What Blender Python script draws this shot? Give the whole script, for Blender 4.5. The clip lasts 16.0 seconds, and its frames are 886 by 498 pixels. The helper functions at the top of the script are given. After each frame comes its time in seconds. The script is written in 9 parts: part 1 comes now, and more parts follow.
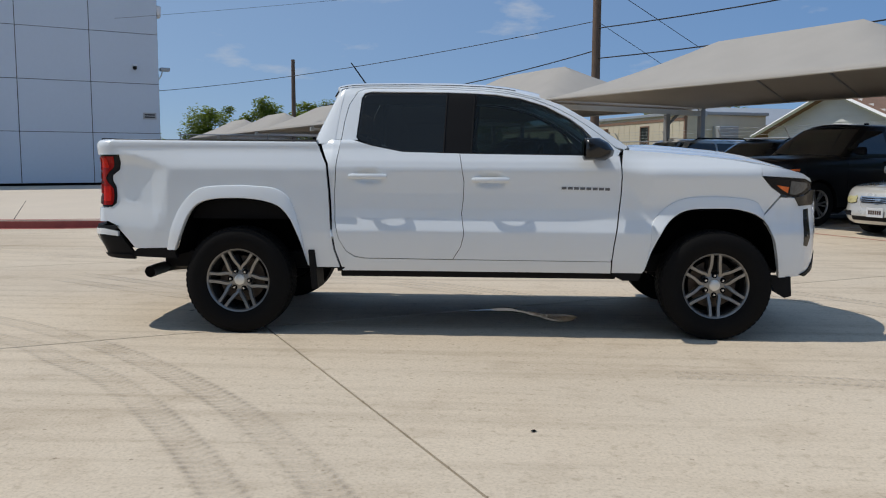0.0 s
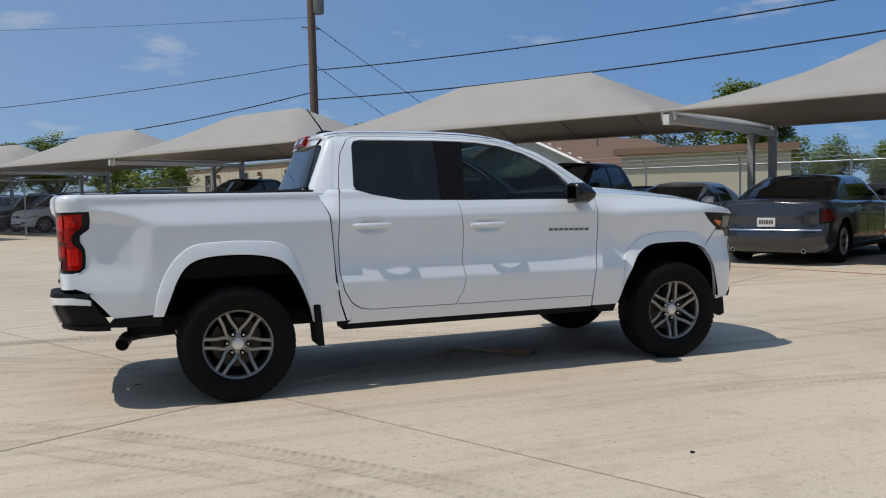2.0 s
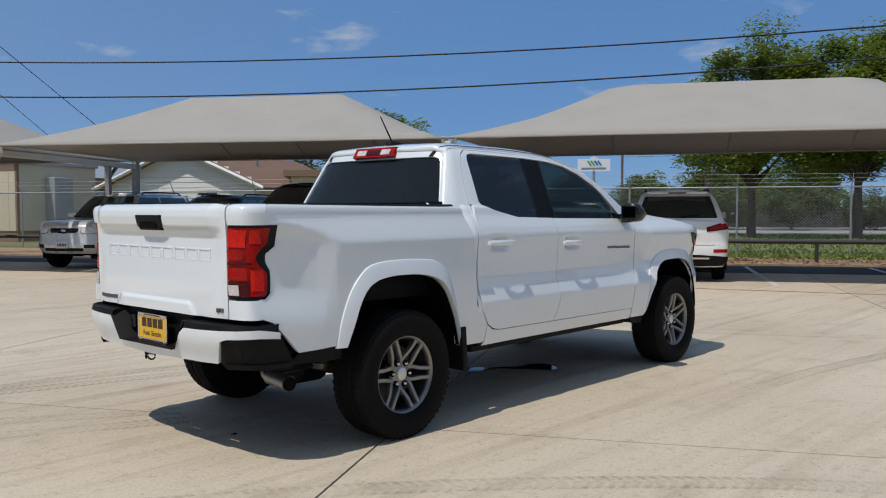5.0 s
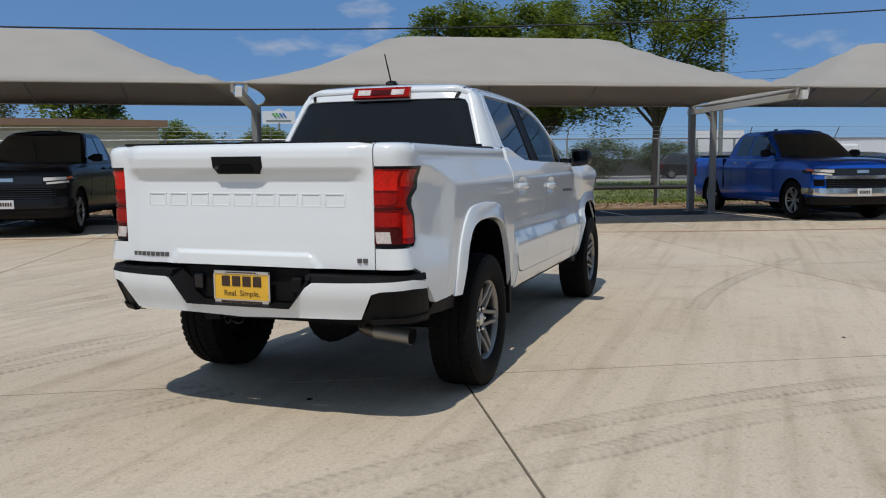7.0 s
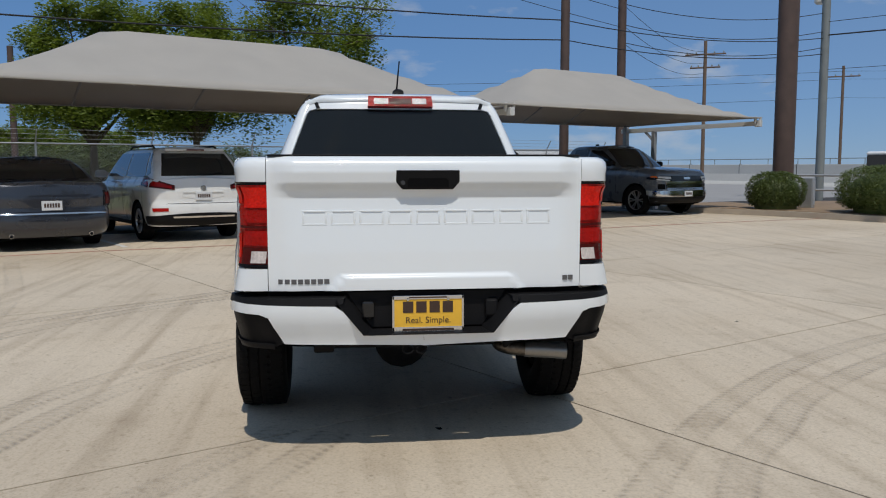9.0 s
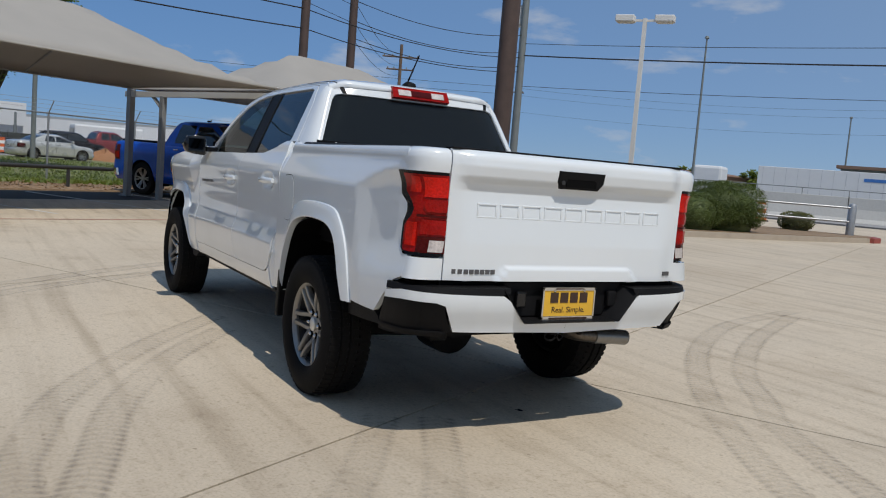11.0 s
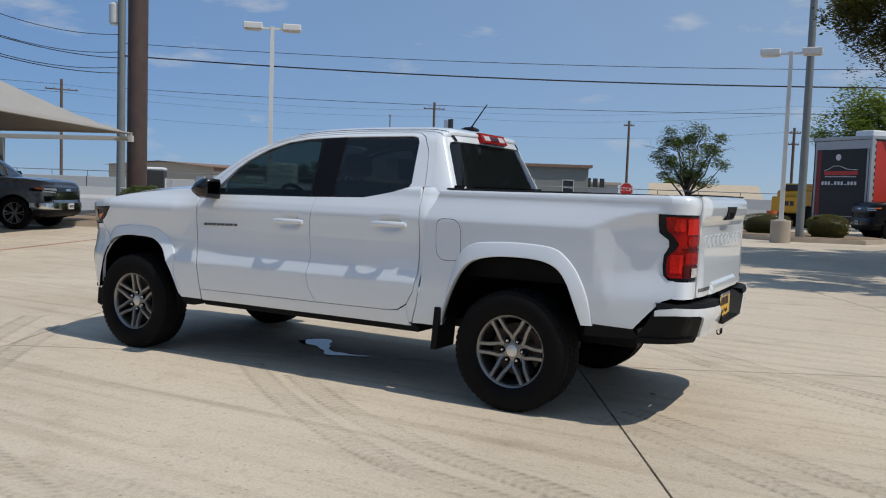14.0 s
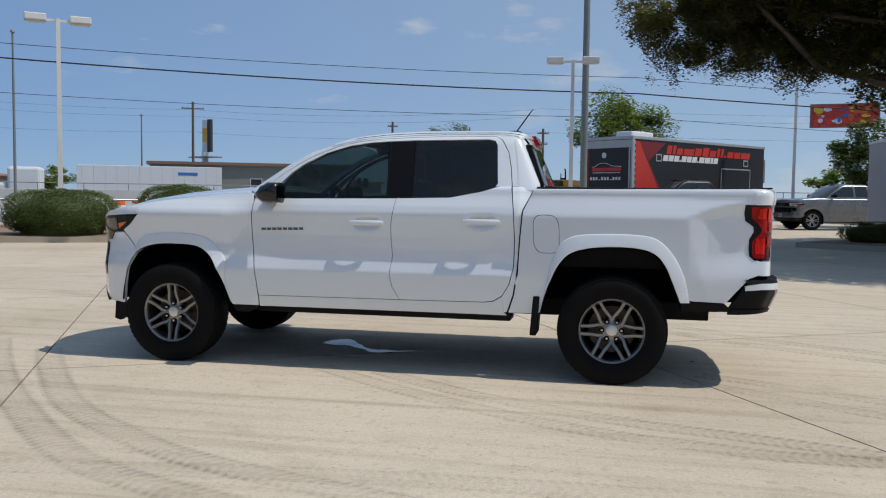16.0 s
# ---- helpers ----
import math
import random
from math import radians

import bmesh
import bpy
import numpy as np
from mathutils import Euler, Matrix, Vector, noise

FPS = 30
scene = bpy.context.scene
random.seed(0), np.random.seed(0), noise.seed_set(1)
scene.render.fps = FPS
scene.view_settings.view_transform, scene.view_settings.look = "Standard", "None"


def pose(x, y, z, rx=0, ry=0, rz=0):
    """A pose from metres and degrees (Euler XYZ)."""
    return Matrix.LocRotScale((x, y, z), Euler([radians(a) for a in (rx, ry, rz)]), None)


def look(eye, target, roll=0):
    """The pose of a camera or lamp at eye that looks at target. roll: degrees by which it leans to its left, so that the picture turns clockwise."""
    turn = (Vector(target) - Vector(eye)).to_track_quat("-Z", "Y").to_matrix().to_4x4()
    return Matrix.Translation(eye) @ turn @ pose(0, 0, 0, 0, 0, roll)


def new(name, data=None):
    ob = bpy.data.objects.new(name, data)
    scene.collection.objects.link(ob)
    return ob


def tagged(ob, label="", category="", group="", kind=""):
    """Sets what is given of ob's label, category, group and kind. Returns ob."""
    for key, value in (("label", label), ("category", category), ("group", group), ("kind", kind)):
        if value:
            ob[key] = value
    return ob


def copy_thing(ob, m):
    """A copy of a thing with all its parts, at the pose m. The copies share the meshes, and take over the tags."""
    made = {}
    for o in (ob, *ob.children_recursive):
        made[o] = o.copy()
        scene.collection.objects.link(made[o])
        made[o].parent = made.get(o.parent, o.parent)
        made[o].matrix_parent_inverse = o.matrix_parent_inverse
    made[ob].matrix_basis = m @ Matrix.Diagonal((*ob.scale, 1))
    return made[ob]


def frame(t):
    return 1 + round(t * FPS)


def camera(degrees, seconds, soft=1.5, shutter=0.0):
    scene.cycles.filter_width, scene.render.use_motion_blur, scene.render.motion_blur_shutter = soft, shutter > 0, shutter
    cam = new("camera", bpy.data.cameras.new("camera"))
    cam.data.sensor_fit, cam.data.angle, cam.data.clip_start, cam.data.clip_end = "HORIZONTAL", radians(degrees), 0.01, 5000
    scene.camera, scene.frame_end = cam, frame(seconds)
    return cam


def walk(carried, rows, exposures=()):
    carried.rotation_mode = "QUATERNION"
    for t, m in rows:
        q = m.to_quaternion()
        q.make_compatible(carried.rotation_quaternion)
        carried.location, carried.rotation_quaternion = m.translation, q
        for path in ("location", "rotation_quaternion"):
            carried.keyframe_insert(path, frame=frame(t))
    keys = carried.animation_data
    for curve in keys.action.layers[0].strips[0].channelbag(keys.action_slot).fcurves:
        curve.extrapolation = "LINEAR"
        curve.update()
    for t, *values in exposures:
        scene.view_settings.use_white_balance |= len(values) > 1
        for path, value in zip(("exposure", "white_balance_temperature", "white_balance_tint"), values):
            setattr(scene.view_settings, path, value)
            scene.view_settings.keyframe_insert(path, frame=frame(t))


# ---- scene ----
cam = camera(55.5, 16.0, 1.1)
PATH = [
    (0, (0.136, -6.74, 1.243), (0.018, -4.755, 1.029), 0.2),
    (0.5, (-0.465, -6.774, 1.29), (-0.378, -4.785, 1.099), -0.6),
    (1, (-1.047, -6.727, 1.315), (-0.815, -4.747, 1.152), -0.8),
    (1.5, (-1.645, -6.672, 1.329), (-1.225, -4.723, 1.169), -1.1),
    (2, (-2.215, -6.479, 1.33), (-1.548, -4.598, 1.197), -1.3),
    (2.5, (-2.812, -6.301, 1.347), (-1.974, -4.491, 1.199), -2.2),
    (3, (-3.34, -5.96, 1.335), (-2.399, -4.198, 1.256), -1.3),
    (3.5, (-3.875, -5.652, 1.328), (-2.754, -3.999, 1.23), 0.6),
    (4, (-4.324, -5.234, 1.328), (-3.062, -3.684, 1.274), 0.4),
    (4.5, (-4.783, -4.834, 1.341), (-3.391, -3.399, 1.307), -0.6),
    (5, (-5.128, -4.366, 1.34), (-3.653, -3.019, 1.246), -0.1),
    (5.2, (-5.344, -4.217, 1.346), (-3.823, -2.925, 1.214), 0.2),
    (7.3, (-6.351, -1.879, 1.277), (-4.441, -1.304, 1.136), -0.3),
    (7.5, (-6.434, -1.588, 1.317), (-4.501, -1.083, 1.224), -0.3),
    (8, (-6.516, -0.98, 1.295), (-4.543, -0.709, 1.116), -1.9),
    (8.2, (-6.523, -0.674, 1.329), (-4.539, -0.517, 1.131), -2.1),
    (10.3, (-6.169, 1.776, 1.28), (-4.306, 1.064, 1.127), 4.9),
    (10.5, (-6.133, 2.011, 1.266), (-4.299, 1.23, 1.101), 5.1),
    (11, (-5.947, 2.565, 1.282), (-4.223, 1.569, 1.091), 4.6),
    (11.5, (-5.641, 3.14, 1.307), (-3.999, 2.009, 1.16), 4.1),
    (12, (-5.385, 3.723, 1.323), (-3.848, 2.46, 1.118), 3.8),
    (12.5, (-4.992, 4.232, 1.332), (-3.591, 2.821, 1.12), 2.6),
    (13, (-4.645, 4.689, 1.277), (-3.394, 3.138, 1.101), 2.6),
    (13.5, (-4.204, 5.162, 1.364), (-3.084, 3.512, 1.201), 1.1),
    (14, (-3.779, 5.619, 1.354), (-2.813, 3.873, 1.215), 2.0),
    (14.5, (-3.274, 6.002, 1.342), (-2.415, 4.201, 1.203), 1.9),
    (15, (-2.75, 6.4, 1.327), (-2.043, 4.535, 1.184), 1.8),
    (15.5, (-2.192, 6.635, 1.285), (-1.651, 4.714, 1.149), 1.7),
    (16, (-1.683, 6.818, 1.293), (-1.281, 4.863, 1.169), 0.7),
]
walk(cam, [(t, look(eye, target, roll)) for t, eye, target, roll in PATH], [(0, -0.54), (4, -0.52), (5.2, -0.56), (7.5, -0.67), (8.2, -0.69), (10.5, -0.68), (11.5, -0.64), (13, -0.57), (16, -0.49)])

# ---------- world, sun ----------
SUN_ELEV = radians(60.5)
world = bpy.data.worlds.new("world")
scene.world = world
world.use_nodes = True
wn, wl = world.node_tree.nodes, world.node_tree.links
sky = wn.new("ShaderNodeTexSky")
sky.sky_type, sky.sun_disc = "NISHITA", False
sky.sun_elevation, sky.sun_rotation = SUN_ELEV, radians(270)
sky.air_density, sky.dust_density, sky.ozone_density = 1.0, 0.08, 3.0
sky.altitude = 2500
wn["Background"].inputs["Strength"].default_value = 0.112
hue = wn.new("ShaderNodeMix")
hue.data_type, hue.blend_type = "RGBA", "MULTIPLY"
hue.inputs["Factor"].default_value = 1.0
hue.inputs["B"].default_value = (0.82, 0.95, 1.12, 1)
wl.new(sky.outputs[0], hue.inputs["A"])
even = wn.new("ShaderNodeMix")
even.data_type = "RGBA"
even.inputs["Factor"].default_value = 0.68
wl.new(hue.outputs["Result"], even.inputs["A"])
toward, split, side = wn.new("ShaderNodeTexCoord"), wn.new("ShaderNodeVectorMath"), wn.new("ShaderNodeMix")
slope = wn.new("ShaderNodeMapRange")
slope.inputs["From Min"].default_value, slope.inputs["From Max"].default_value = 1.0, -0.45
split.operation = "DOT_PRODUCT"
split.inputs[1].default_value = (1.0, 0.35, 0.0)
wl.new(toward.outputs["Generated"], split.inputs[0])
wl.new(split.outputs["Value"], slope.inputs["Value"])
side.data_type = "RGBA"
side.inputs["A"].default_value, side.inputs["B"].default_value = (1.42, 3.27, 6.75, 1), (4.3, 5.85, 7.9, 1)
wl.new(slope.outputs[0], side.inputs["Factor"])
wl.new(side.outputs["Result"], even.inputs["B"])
# a few thin scattered clouds
where_up, puff, haze, gap, cloud = wn.new("ShaderNodeTexCoord"), wn.new("ShaderNodeTexNoise"), wn.new("ShaderNodeMapping"), wn.new("ShaderNodeMapRange"), wn.new("ShaderNodeMix")
haze.inputs["Scale"].default_value = (7.0, 7.0, 22.0)
haze.inputs["Location"].default_value = (3.0, 1.0, 0.4)
wl.new(where_up.outputs["Generated"], haze.inputs["Vector"])
wl.new(haze.outputs[0], puff.inputs["Vector"])
puff.inputs["Scale"].default_value, puff.inputs["Detail"].default_value, puff.inputs["Roughness"].default_value = 1.0, 6, 0.55
gap.inputs["From Min"].default_value, gap.inputs["From Max"].default_value, gap.inputs["To Max"].default_value = 0.585, 0.72, 0.62
wl.new(puff.outputs[0], gap.inputs["Value"])
cloud.data_type = "RGBA"
cloud.inputs["B"].default_value = (6.6, 7.0, 7.6, 1)
wl.new(gap.outputs[0], cloud.inputs["Factor"])
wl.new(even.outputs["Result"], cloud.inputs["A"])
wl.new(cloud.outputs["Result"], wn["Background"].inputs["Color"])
sun = new("sun", bpy.data.lights.new("sun", "SUN"))
sun.data.energy, sun.data.angle, sun.data.color = 4.15, radians(0.5), (1.0, 0.945, 0.86)
toward_sun = Vector((-math.cos(SUN_ELEV), 0.0, math.sin(SUN_ELEV)))
sun.matrix_world = look(toward_sun * 60, (0, 0, 0))

# ---------- materials ----------
def material(name, base, rough=0.5, metal=0.0, var=0.12, scale=3.0, fine=60.0, bump=0.05, coat=0.0, ior=1.5, stain=None, rvar=0.1, coords="Object", island=0.0):
    """A procedural surface: base colour varied at two scales, with relief and uneven gloss."""
    m = bpy.data.materials.new(name)
    m.use_nodes = True
    n, l = m.node_tree.nodes, m.node_tree.links
    b = n["Principled BSDF"]
    tc = n.new("ShaderNodeTexCoord")
    big, small = n.new("ShaderNodeTexNoise"), n.new("ShaderNodeTexNoise")
    big.inputs["Scale"].default_value, big.inputs["Detail"].default_value = scale, 4
    small.inputs["Scale"].default_value, small.inputs["Detail"].default_value = fine, 3
    for t in (big, small):
        l.new(tc.outputs[coords], t.inputs["Vector"])
    both = n.new("ShaderNodeMath")
    both.operation = "ADD"
    l.new(big.outputs[0], both.inputs[0])
    l.new(small.outputs[0], both.inputs[1])
    value = both
    if island:
        info, mul, add = n.new("ShaderNodeObjectInfo"), n.new("ShaderNodeMath"), n.new("ShaderNodeMath")
        mul.operation = "MULTIPLY_ADD"
        mul.inputs[1].default_value, mul.inputs[2].default_value = island, -island / 2
        l.new(info.outputs["Random"], mul.inputs[0])
        l.new(mul.outputs[0], add.inputs[0])
        l.new(both.outputs[0], add.inputs[1])
        value = add
    ramp = n.new("ShaderNodeMapRange")
    ramp.inputs["From Min"].default_value, ramp.inputs["From Max"].default_value = 0.6, 1.4
    l.new(value.outputs[0], ramp.inputs["Value"])
    mix = n.new("ShaderNodeMix")
    mix.data_type = "RGBA"
    dark = stain or [c * (1 - var) for c in base]
    mix.inputs["A"].default_value = (*dark, 1)
    mix.inputs["B"].default_value = (*[min(1, c * (1 + var)) for c in base], 1)
    l.new(ramp.outputs[0], mix.inputs["Factor"])
    l.new(mix.outputs["Result"], b.inputs["Base Color"])
    b.inputs["Metallic"].default_value, b.inputs["IOR"].default_value = metal, ior
    b.inputs["Coat Weight"].default_value, b.inputs["Coat Roughness"].default_value = coat, 0.04
    if rvar:
        rr = n.new("ShaderNodeMapRange")
        rr.inputs["To Min"].default_value, rr.inputs["To Max"].default_value = max(0.0, rough - rvar), min(1.0, rough + rvar)
        l.new(big.outputs[0], rr.inputs["Value"])
        l.new(rr.outputs[0], b.inputs["Roughness"])
    else:
        b.inputs["Roughness"].default_value = rough
    if bump:
        bp = n.new("ShaderNodeBump")
        bp.inputs["Strength"].default_value, bp.inputs["Distance"].default_value = bump, 0.01
        l.new(small.outputs[0], bp.inputs["Height"])
        l.new(bp.outputs[0], b.inputs["Normal"])
    return m


def glass_material(name, tint, rough=0.02, alpha=0.55):
    """Tinted car glass: part dark film, part clear pane."""
    m = bpy.data.materials.new(name)
    m.use_nodes = True
    n, l = m.node_tree.nodes, m.node_tree.links
    b = n["Principled BSDF"]
    b.inputs["Base Color"].default_value = (*tint, 1)
    b.inputs["Roughness"].default_value = rough
    b.inputs["IOR"].default_value = 1.45
    clear, mix = n.new("ShaderNodeBsdfTransparent"), n.new("ShaderNodeMixShader")
    clear.inputs["Color"].default_value = (0.45, 0.56, 0.54, 1)
    mix.inputs["Fac"].default_value = alpha
    l.new(clear.outputs[0], mix.inputs[1])
    l.new(b.outputs[0], mix.inputs[2])
    l.new(mix.outputs[0], n["Material Output"].inputs["Surface"])
    return m


# ---------- mesh tools ----------
def put_mesh(name, bm, material, parent=None, label="", smooth=None, where=None):
    """Links a bmesh as one object. smooth: angle in degrees under which edges are shaded round."""
    bmesh.ops.recalc_face_normals(bm, faces=bm.faces)
    if smooth:
        for f in bm.faces:
            f.smooth = True
        for e in bm.edges:
            if len(e.link_faces) == 2 and e.calc_face_angle(0) > radians(smooth):
                e.smooth = False
    me = bpy.data.meshes.new(name)
    bm.to_mesh(me)
    bm.free()
    for mt in material if isinstance(material, (list, tuple)) else [material]:
        me.materials.append(mt)
    ob = new(name, me)
    if where is not None:
        ob.matrix_basis = where
    if parent is not None:
        ob.parent = parent
    if label:
        tagged(ob, label)
    return ob


def part(name, bm, material, parent, label="", smooth=None):
    return put_mesh(name, bm, material, parent, label, smooth)


def thing(name, label, category, group="", kind="", where=None):
    e = new(name)
    e.empty_display_size = 0.2
    if where is not None:
        e.matrix_basis = where
    return tagged(e, label, category, group, kind)


def box(bm, x0, x1, y0, y1, z0, z1, bevel=0.0):
    vs = [bm.verts.new((x, y, z)) for z in (z0, z1) for x, y in ((x0, y0), (x1, y0), (x1, y1), (x0, y1))]
    fs = [bm.faces.new([vs[i] for i in q]) for q in ((3, 2, 1, 0), (4, 5, 6, 7), (0, 1, 5, 4), (1, 2, 6, 5), (2, 3, 7, 6), (3, 0, 4, 7))]
    if bevel:
        es = list({e for f in fs for e in f.edges})
        bmesh.ops.bevel(bm, geom=es, offset=bevel, segments=2, affect="EDGES", profile=0.5)
    return vs


def boxed(x0, x1, y0, y1, z0, z1, bevel=0.0):
    bm = bmesh.new()
    box(bm, x0, x1, y0, y1, z0, z1, bevel)
    return bm


def turned(bm, rings, m=None, seg=32, closed=False, caps=True):
    """A body of revolution round z: rings of (radius, height)."""
    m = m or Matrix()
    rows = []
    for r, z in rings:
        rows.append([bm.verts.new(m @ Vector((r * math.cos(a), r * math.sin(a), z))) for a in np.linspace(0, 2 * math.pi, seg, endpoint=False)])
    if closed:
        rows.append(rows[0])
    for a, b in zip(rows, rows[1:]):
        for i in range(seg):
            j = (i + 1) % seg
            bm.faces.new((a[i], a[j], b[j], b[i]))
    if caps and not closed:
        bm.faces.new(rows[0][::-1])
        bm.faces.new(rows[-1])
    return bm


def tube(bm, pts, r, seg=8, r2=None):
    """A round bar along points, tapering from r to r2."""
    pts = [Vector(p) for p in pts]
    rows = []
    for i, p in enumerate(pts):
        d = (pts[min(i + 1, len(pts) - 1)] - pts[max(i - 1, 0)]).normalized()
        q = d.to_track_quat("Z", "Y").to_matrix()
        rr = r if r2 is None else r + (r2 - r) * i / max(1, len(pts) - 1)
        rows.append([bm.verts.new(p + q @ Vector((rr * math.cos(a), rr * math.sin(a), 0))) for a in np.linspace(0, 2 * math.pi, seg, endpoint=False)])
    for a, b in zip(rows, rows[1:]):
        for i in range(seg):
            bm.faces.new((a[i], a[(i + 1) % seg], b[(i + 1) % seg], b[i]))
    bm.faces.new(rows[0][::-1])
    bm.faces.new(rows[-1])
    return bm


def grid_faces(bm, rows, wrap=False):
    """Quads between rows of points."""
    vs = [[bm.verts.new(p) for p in row] for row in rows]
    for a, b in zip(vs, vs[1:]):
        for i in range(len(a) - (0 if wrap else 1)):
            j = (i + 1) % len(a)
            bm.faces.new((a[i], a[j], b[j], b[i]))
    return vs


# the lot's own grid: U along the row of canopies, V from the lot towards the parked cars
U, V, P0 = Vector((0.478, -0.878, 0)), Vector((0.878, 0.478, 0)), Vector((6.33, 5.97, 0))


def uv(u, v, z=0.0):
    return P0 + U * u + V * v + Vector((0, 0, z))


def lot_pose(u, v, z=0.0, turn=0.0):
    """A pose whose x axis points along V, turned by degrees."""
    p = uv(u, v, z)
    return pose(p.x, p.y, p.z, 0, 0, math.degrees(math.atan2(V.y, V.x)) + turn)


def inter(x, xs, ys):
    return float(np.interp(x, xs, ys))

# ---------- surfaces ----------
CONCRETE = material("concrete", (0.605, 0.515, 0.397), 0.85, var=0.12, scale=0.7, fine=45, bump=0.25, island=0.25)
JOINT = material("joint_filler", (0.045, 0.04, 0.035), 0.9, var=0.2)
FABRIC = material("canopy_fabric", (0.405, 0.380, 0.345), 0.8, var=0.08, scale=1.5, fine=180, bump=0.15)
def let_through(m, tint, share):
    """Makes a thin cloth pass some light."""
    n, l = m.node_tree.nodes, m.node_tree.links
    glow, mix = n.new("ShaderNodeBsdfTranslucent"), n.new("ShaderNodeMixShader")
    glow.inputs["Color"].default_value, mix.inputs["Fac"].default_value = (*tint, 1), share
    l.new(n["Principled BSDF"].outputs[0], mix.inputs[1]), l.new(glow.outputs[0], mix.inputs[2])
    l.new(mix.outputs[0], n["Material Output"].inputs["Surface"])


let_through(FABRIC, (0.34, 0.20, 0.11), 0.10)
GALV = material("galvanised_steel", (0.42, 0.43, 0.44), 0.45, metal=0.7, var=0.12, scale=6)
CREAM = material("cream_siding", (0.62, 0.55, 0.42), 0.7, var=0.06)
WHITE_WALL = material("white_panel", (0.72, 0.74, 0.78), 0.45, var=0.03, scale=1.0, fine=12, bump=0.02)
WHITE_PAINT = material("white_car_paint", (0.785, 0.825, 0.855), 0.22, var=0.012, scale=2, fine=300, bump=0.0, coat=1.0, rvar=0.02)
BLACK_PLASTIC = material("black_plastic", (0.009, 0.009, 0.010), 0.55, var=0.2, fine=250, bump=0.12)
RUBBER = material("tyre_rubber", (0.0075, 0.0072, 0.0072), 0.8, var=0.25, scale=8, fine=120, bump=0.1)
LAMP_DEEP = material("deep_lamp_glass", (0.05, 0.058, 0.068), 0.08, var=0.35, scale=30, fine=90, bump=0.2, coat=0.6)
PILLAR_BLACK = material("pillar_black", (0.006, 0.006, 0.007), 0.5, var=0.05, bump=0.0, rvar=0.03)
for m in (RUBBER, BLACK_PLASTIC, PILLAR_BLACK):
    m.node_tree.nodes["Principled BSDF"].inputs["Specular IOR Level"].default_value = 0.13

# ---------- the white pickup ----------
# near-black; in gaps and cavities it puts their shade into the colour
DARK_GAP = material("dark_cavity", (0.004, 0.004, 0.0045), 0.95, var=0.1, bump=0.0)
DARK_GAP.node_tree.nodes["Principled BSDF"].inputs["Specular IOR Level"].default_value = 0.1
GLOSS_BLACK = material("gloss_black", (0.008, 0.008, 0.009), 0.22, var=0.05, bump=0.0, coat=0.15, rvar=0.03)
HEADLINER = material("grey_headliner", (0.30, 0.30, 0.29), 0.9, var=0.05, fine=200, bump=0.1)
MIRROR = material("dim_mirror", (0.035, 0.037, 0.04), 0.05, metal=1.0, var=0.02, bump=0.0, rvar=0.0)
SEAT_CLOTH = material("seat_cloth", (0.035, 0.036, 0.038), 0.9, var=0.2, fine=200, bump=0.2)
ALLOY = material("grey_alloy", (0.27, 0.265, 0.255), 0.34, metal=0.75, var=0.06, scale=12, bump=0.02)
ALLOY_DARK = material("dark_alloy", (0.055, 0.055, 0.057), 0.5, metal=0.5, var=0.1)
HUB_CAP = material("satin_hub_cap", (0.75, 0.74, 0.70), 0.35, metal=0.5, var=0.05)
RUST_DISC = material("rusty_brake_disc", (0.09, 0.07, 0.055), 0.5, metal=0.6, var=0.35, scale=14)
CHROME = material("bright_metal", (0.70, 0.70, 0.70), 0.15, metal=1.0, var=0.05, bump=0.0)
EXHAUST = material("heat_stained_steel", (0.16, 0.14, 0.12), 0.4, metal=0.9, var=0.35, scale=9)
TINT = glass_material("privacy_glass", (0.010, 0.012, 0.013), alpha=0.90)
TINT_FRONT = glass_material("tinted_front_glass", (0.010, 0.013, 0.014), alpha=0.52)
YELLOW = material("yellow_plate", (0.80, 0.46, 0.04), 0.5, var=0.04, bump=0.0)
PLATE_PRINT = material("brown_print", (0.05, 0.025, 0.015), 0.5, bump=0.0)
BADGE = material("dark_badge", (0.16, 0.16, 0.17), 0.3, metal=0.8, bump=0.0)


def lamp_glass(name, tint, weight=0.65):
    """A moulded lamp lens with facets under a glossy skin."""
    m = material(name, tint, 0.12, var=0.30, scale=16, fine=90, bump=0.35, coat=0.8, rvar=0.05)
    b = m.node_tree.nodes["Principled BSDF"]
    b.inputs["Specular IOR Level"].default_value = 0.18
    b.inputs["Coat Weight"].default_value = weight
    return m


RED_LENS = lamp_glass("red_lamp_lens", (0.33, 0.005, 0.003), 0.10)
BRIGHT_RED = lamp_glass("bright_red_lens", (0.62, 0.013, 0.006), 0.10)
DEEP_RED = lamp_glass("deep_red_lens", (0.07, 0.003, 0.002), 0.1)
CLEAR_LENS = lamp_glass("clear_lamp_lens", (0.62, 0.56, 0.54))
AMBER = lamp_glass("amber_reflector", (0.75, 0.16, 0.03))
SMOKED = lamp_glass("smoked_lens", (0.010, 0.010, 0.012), 0.0)


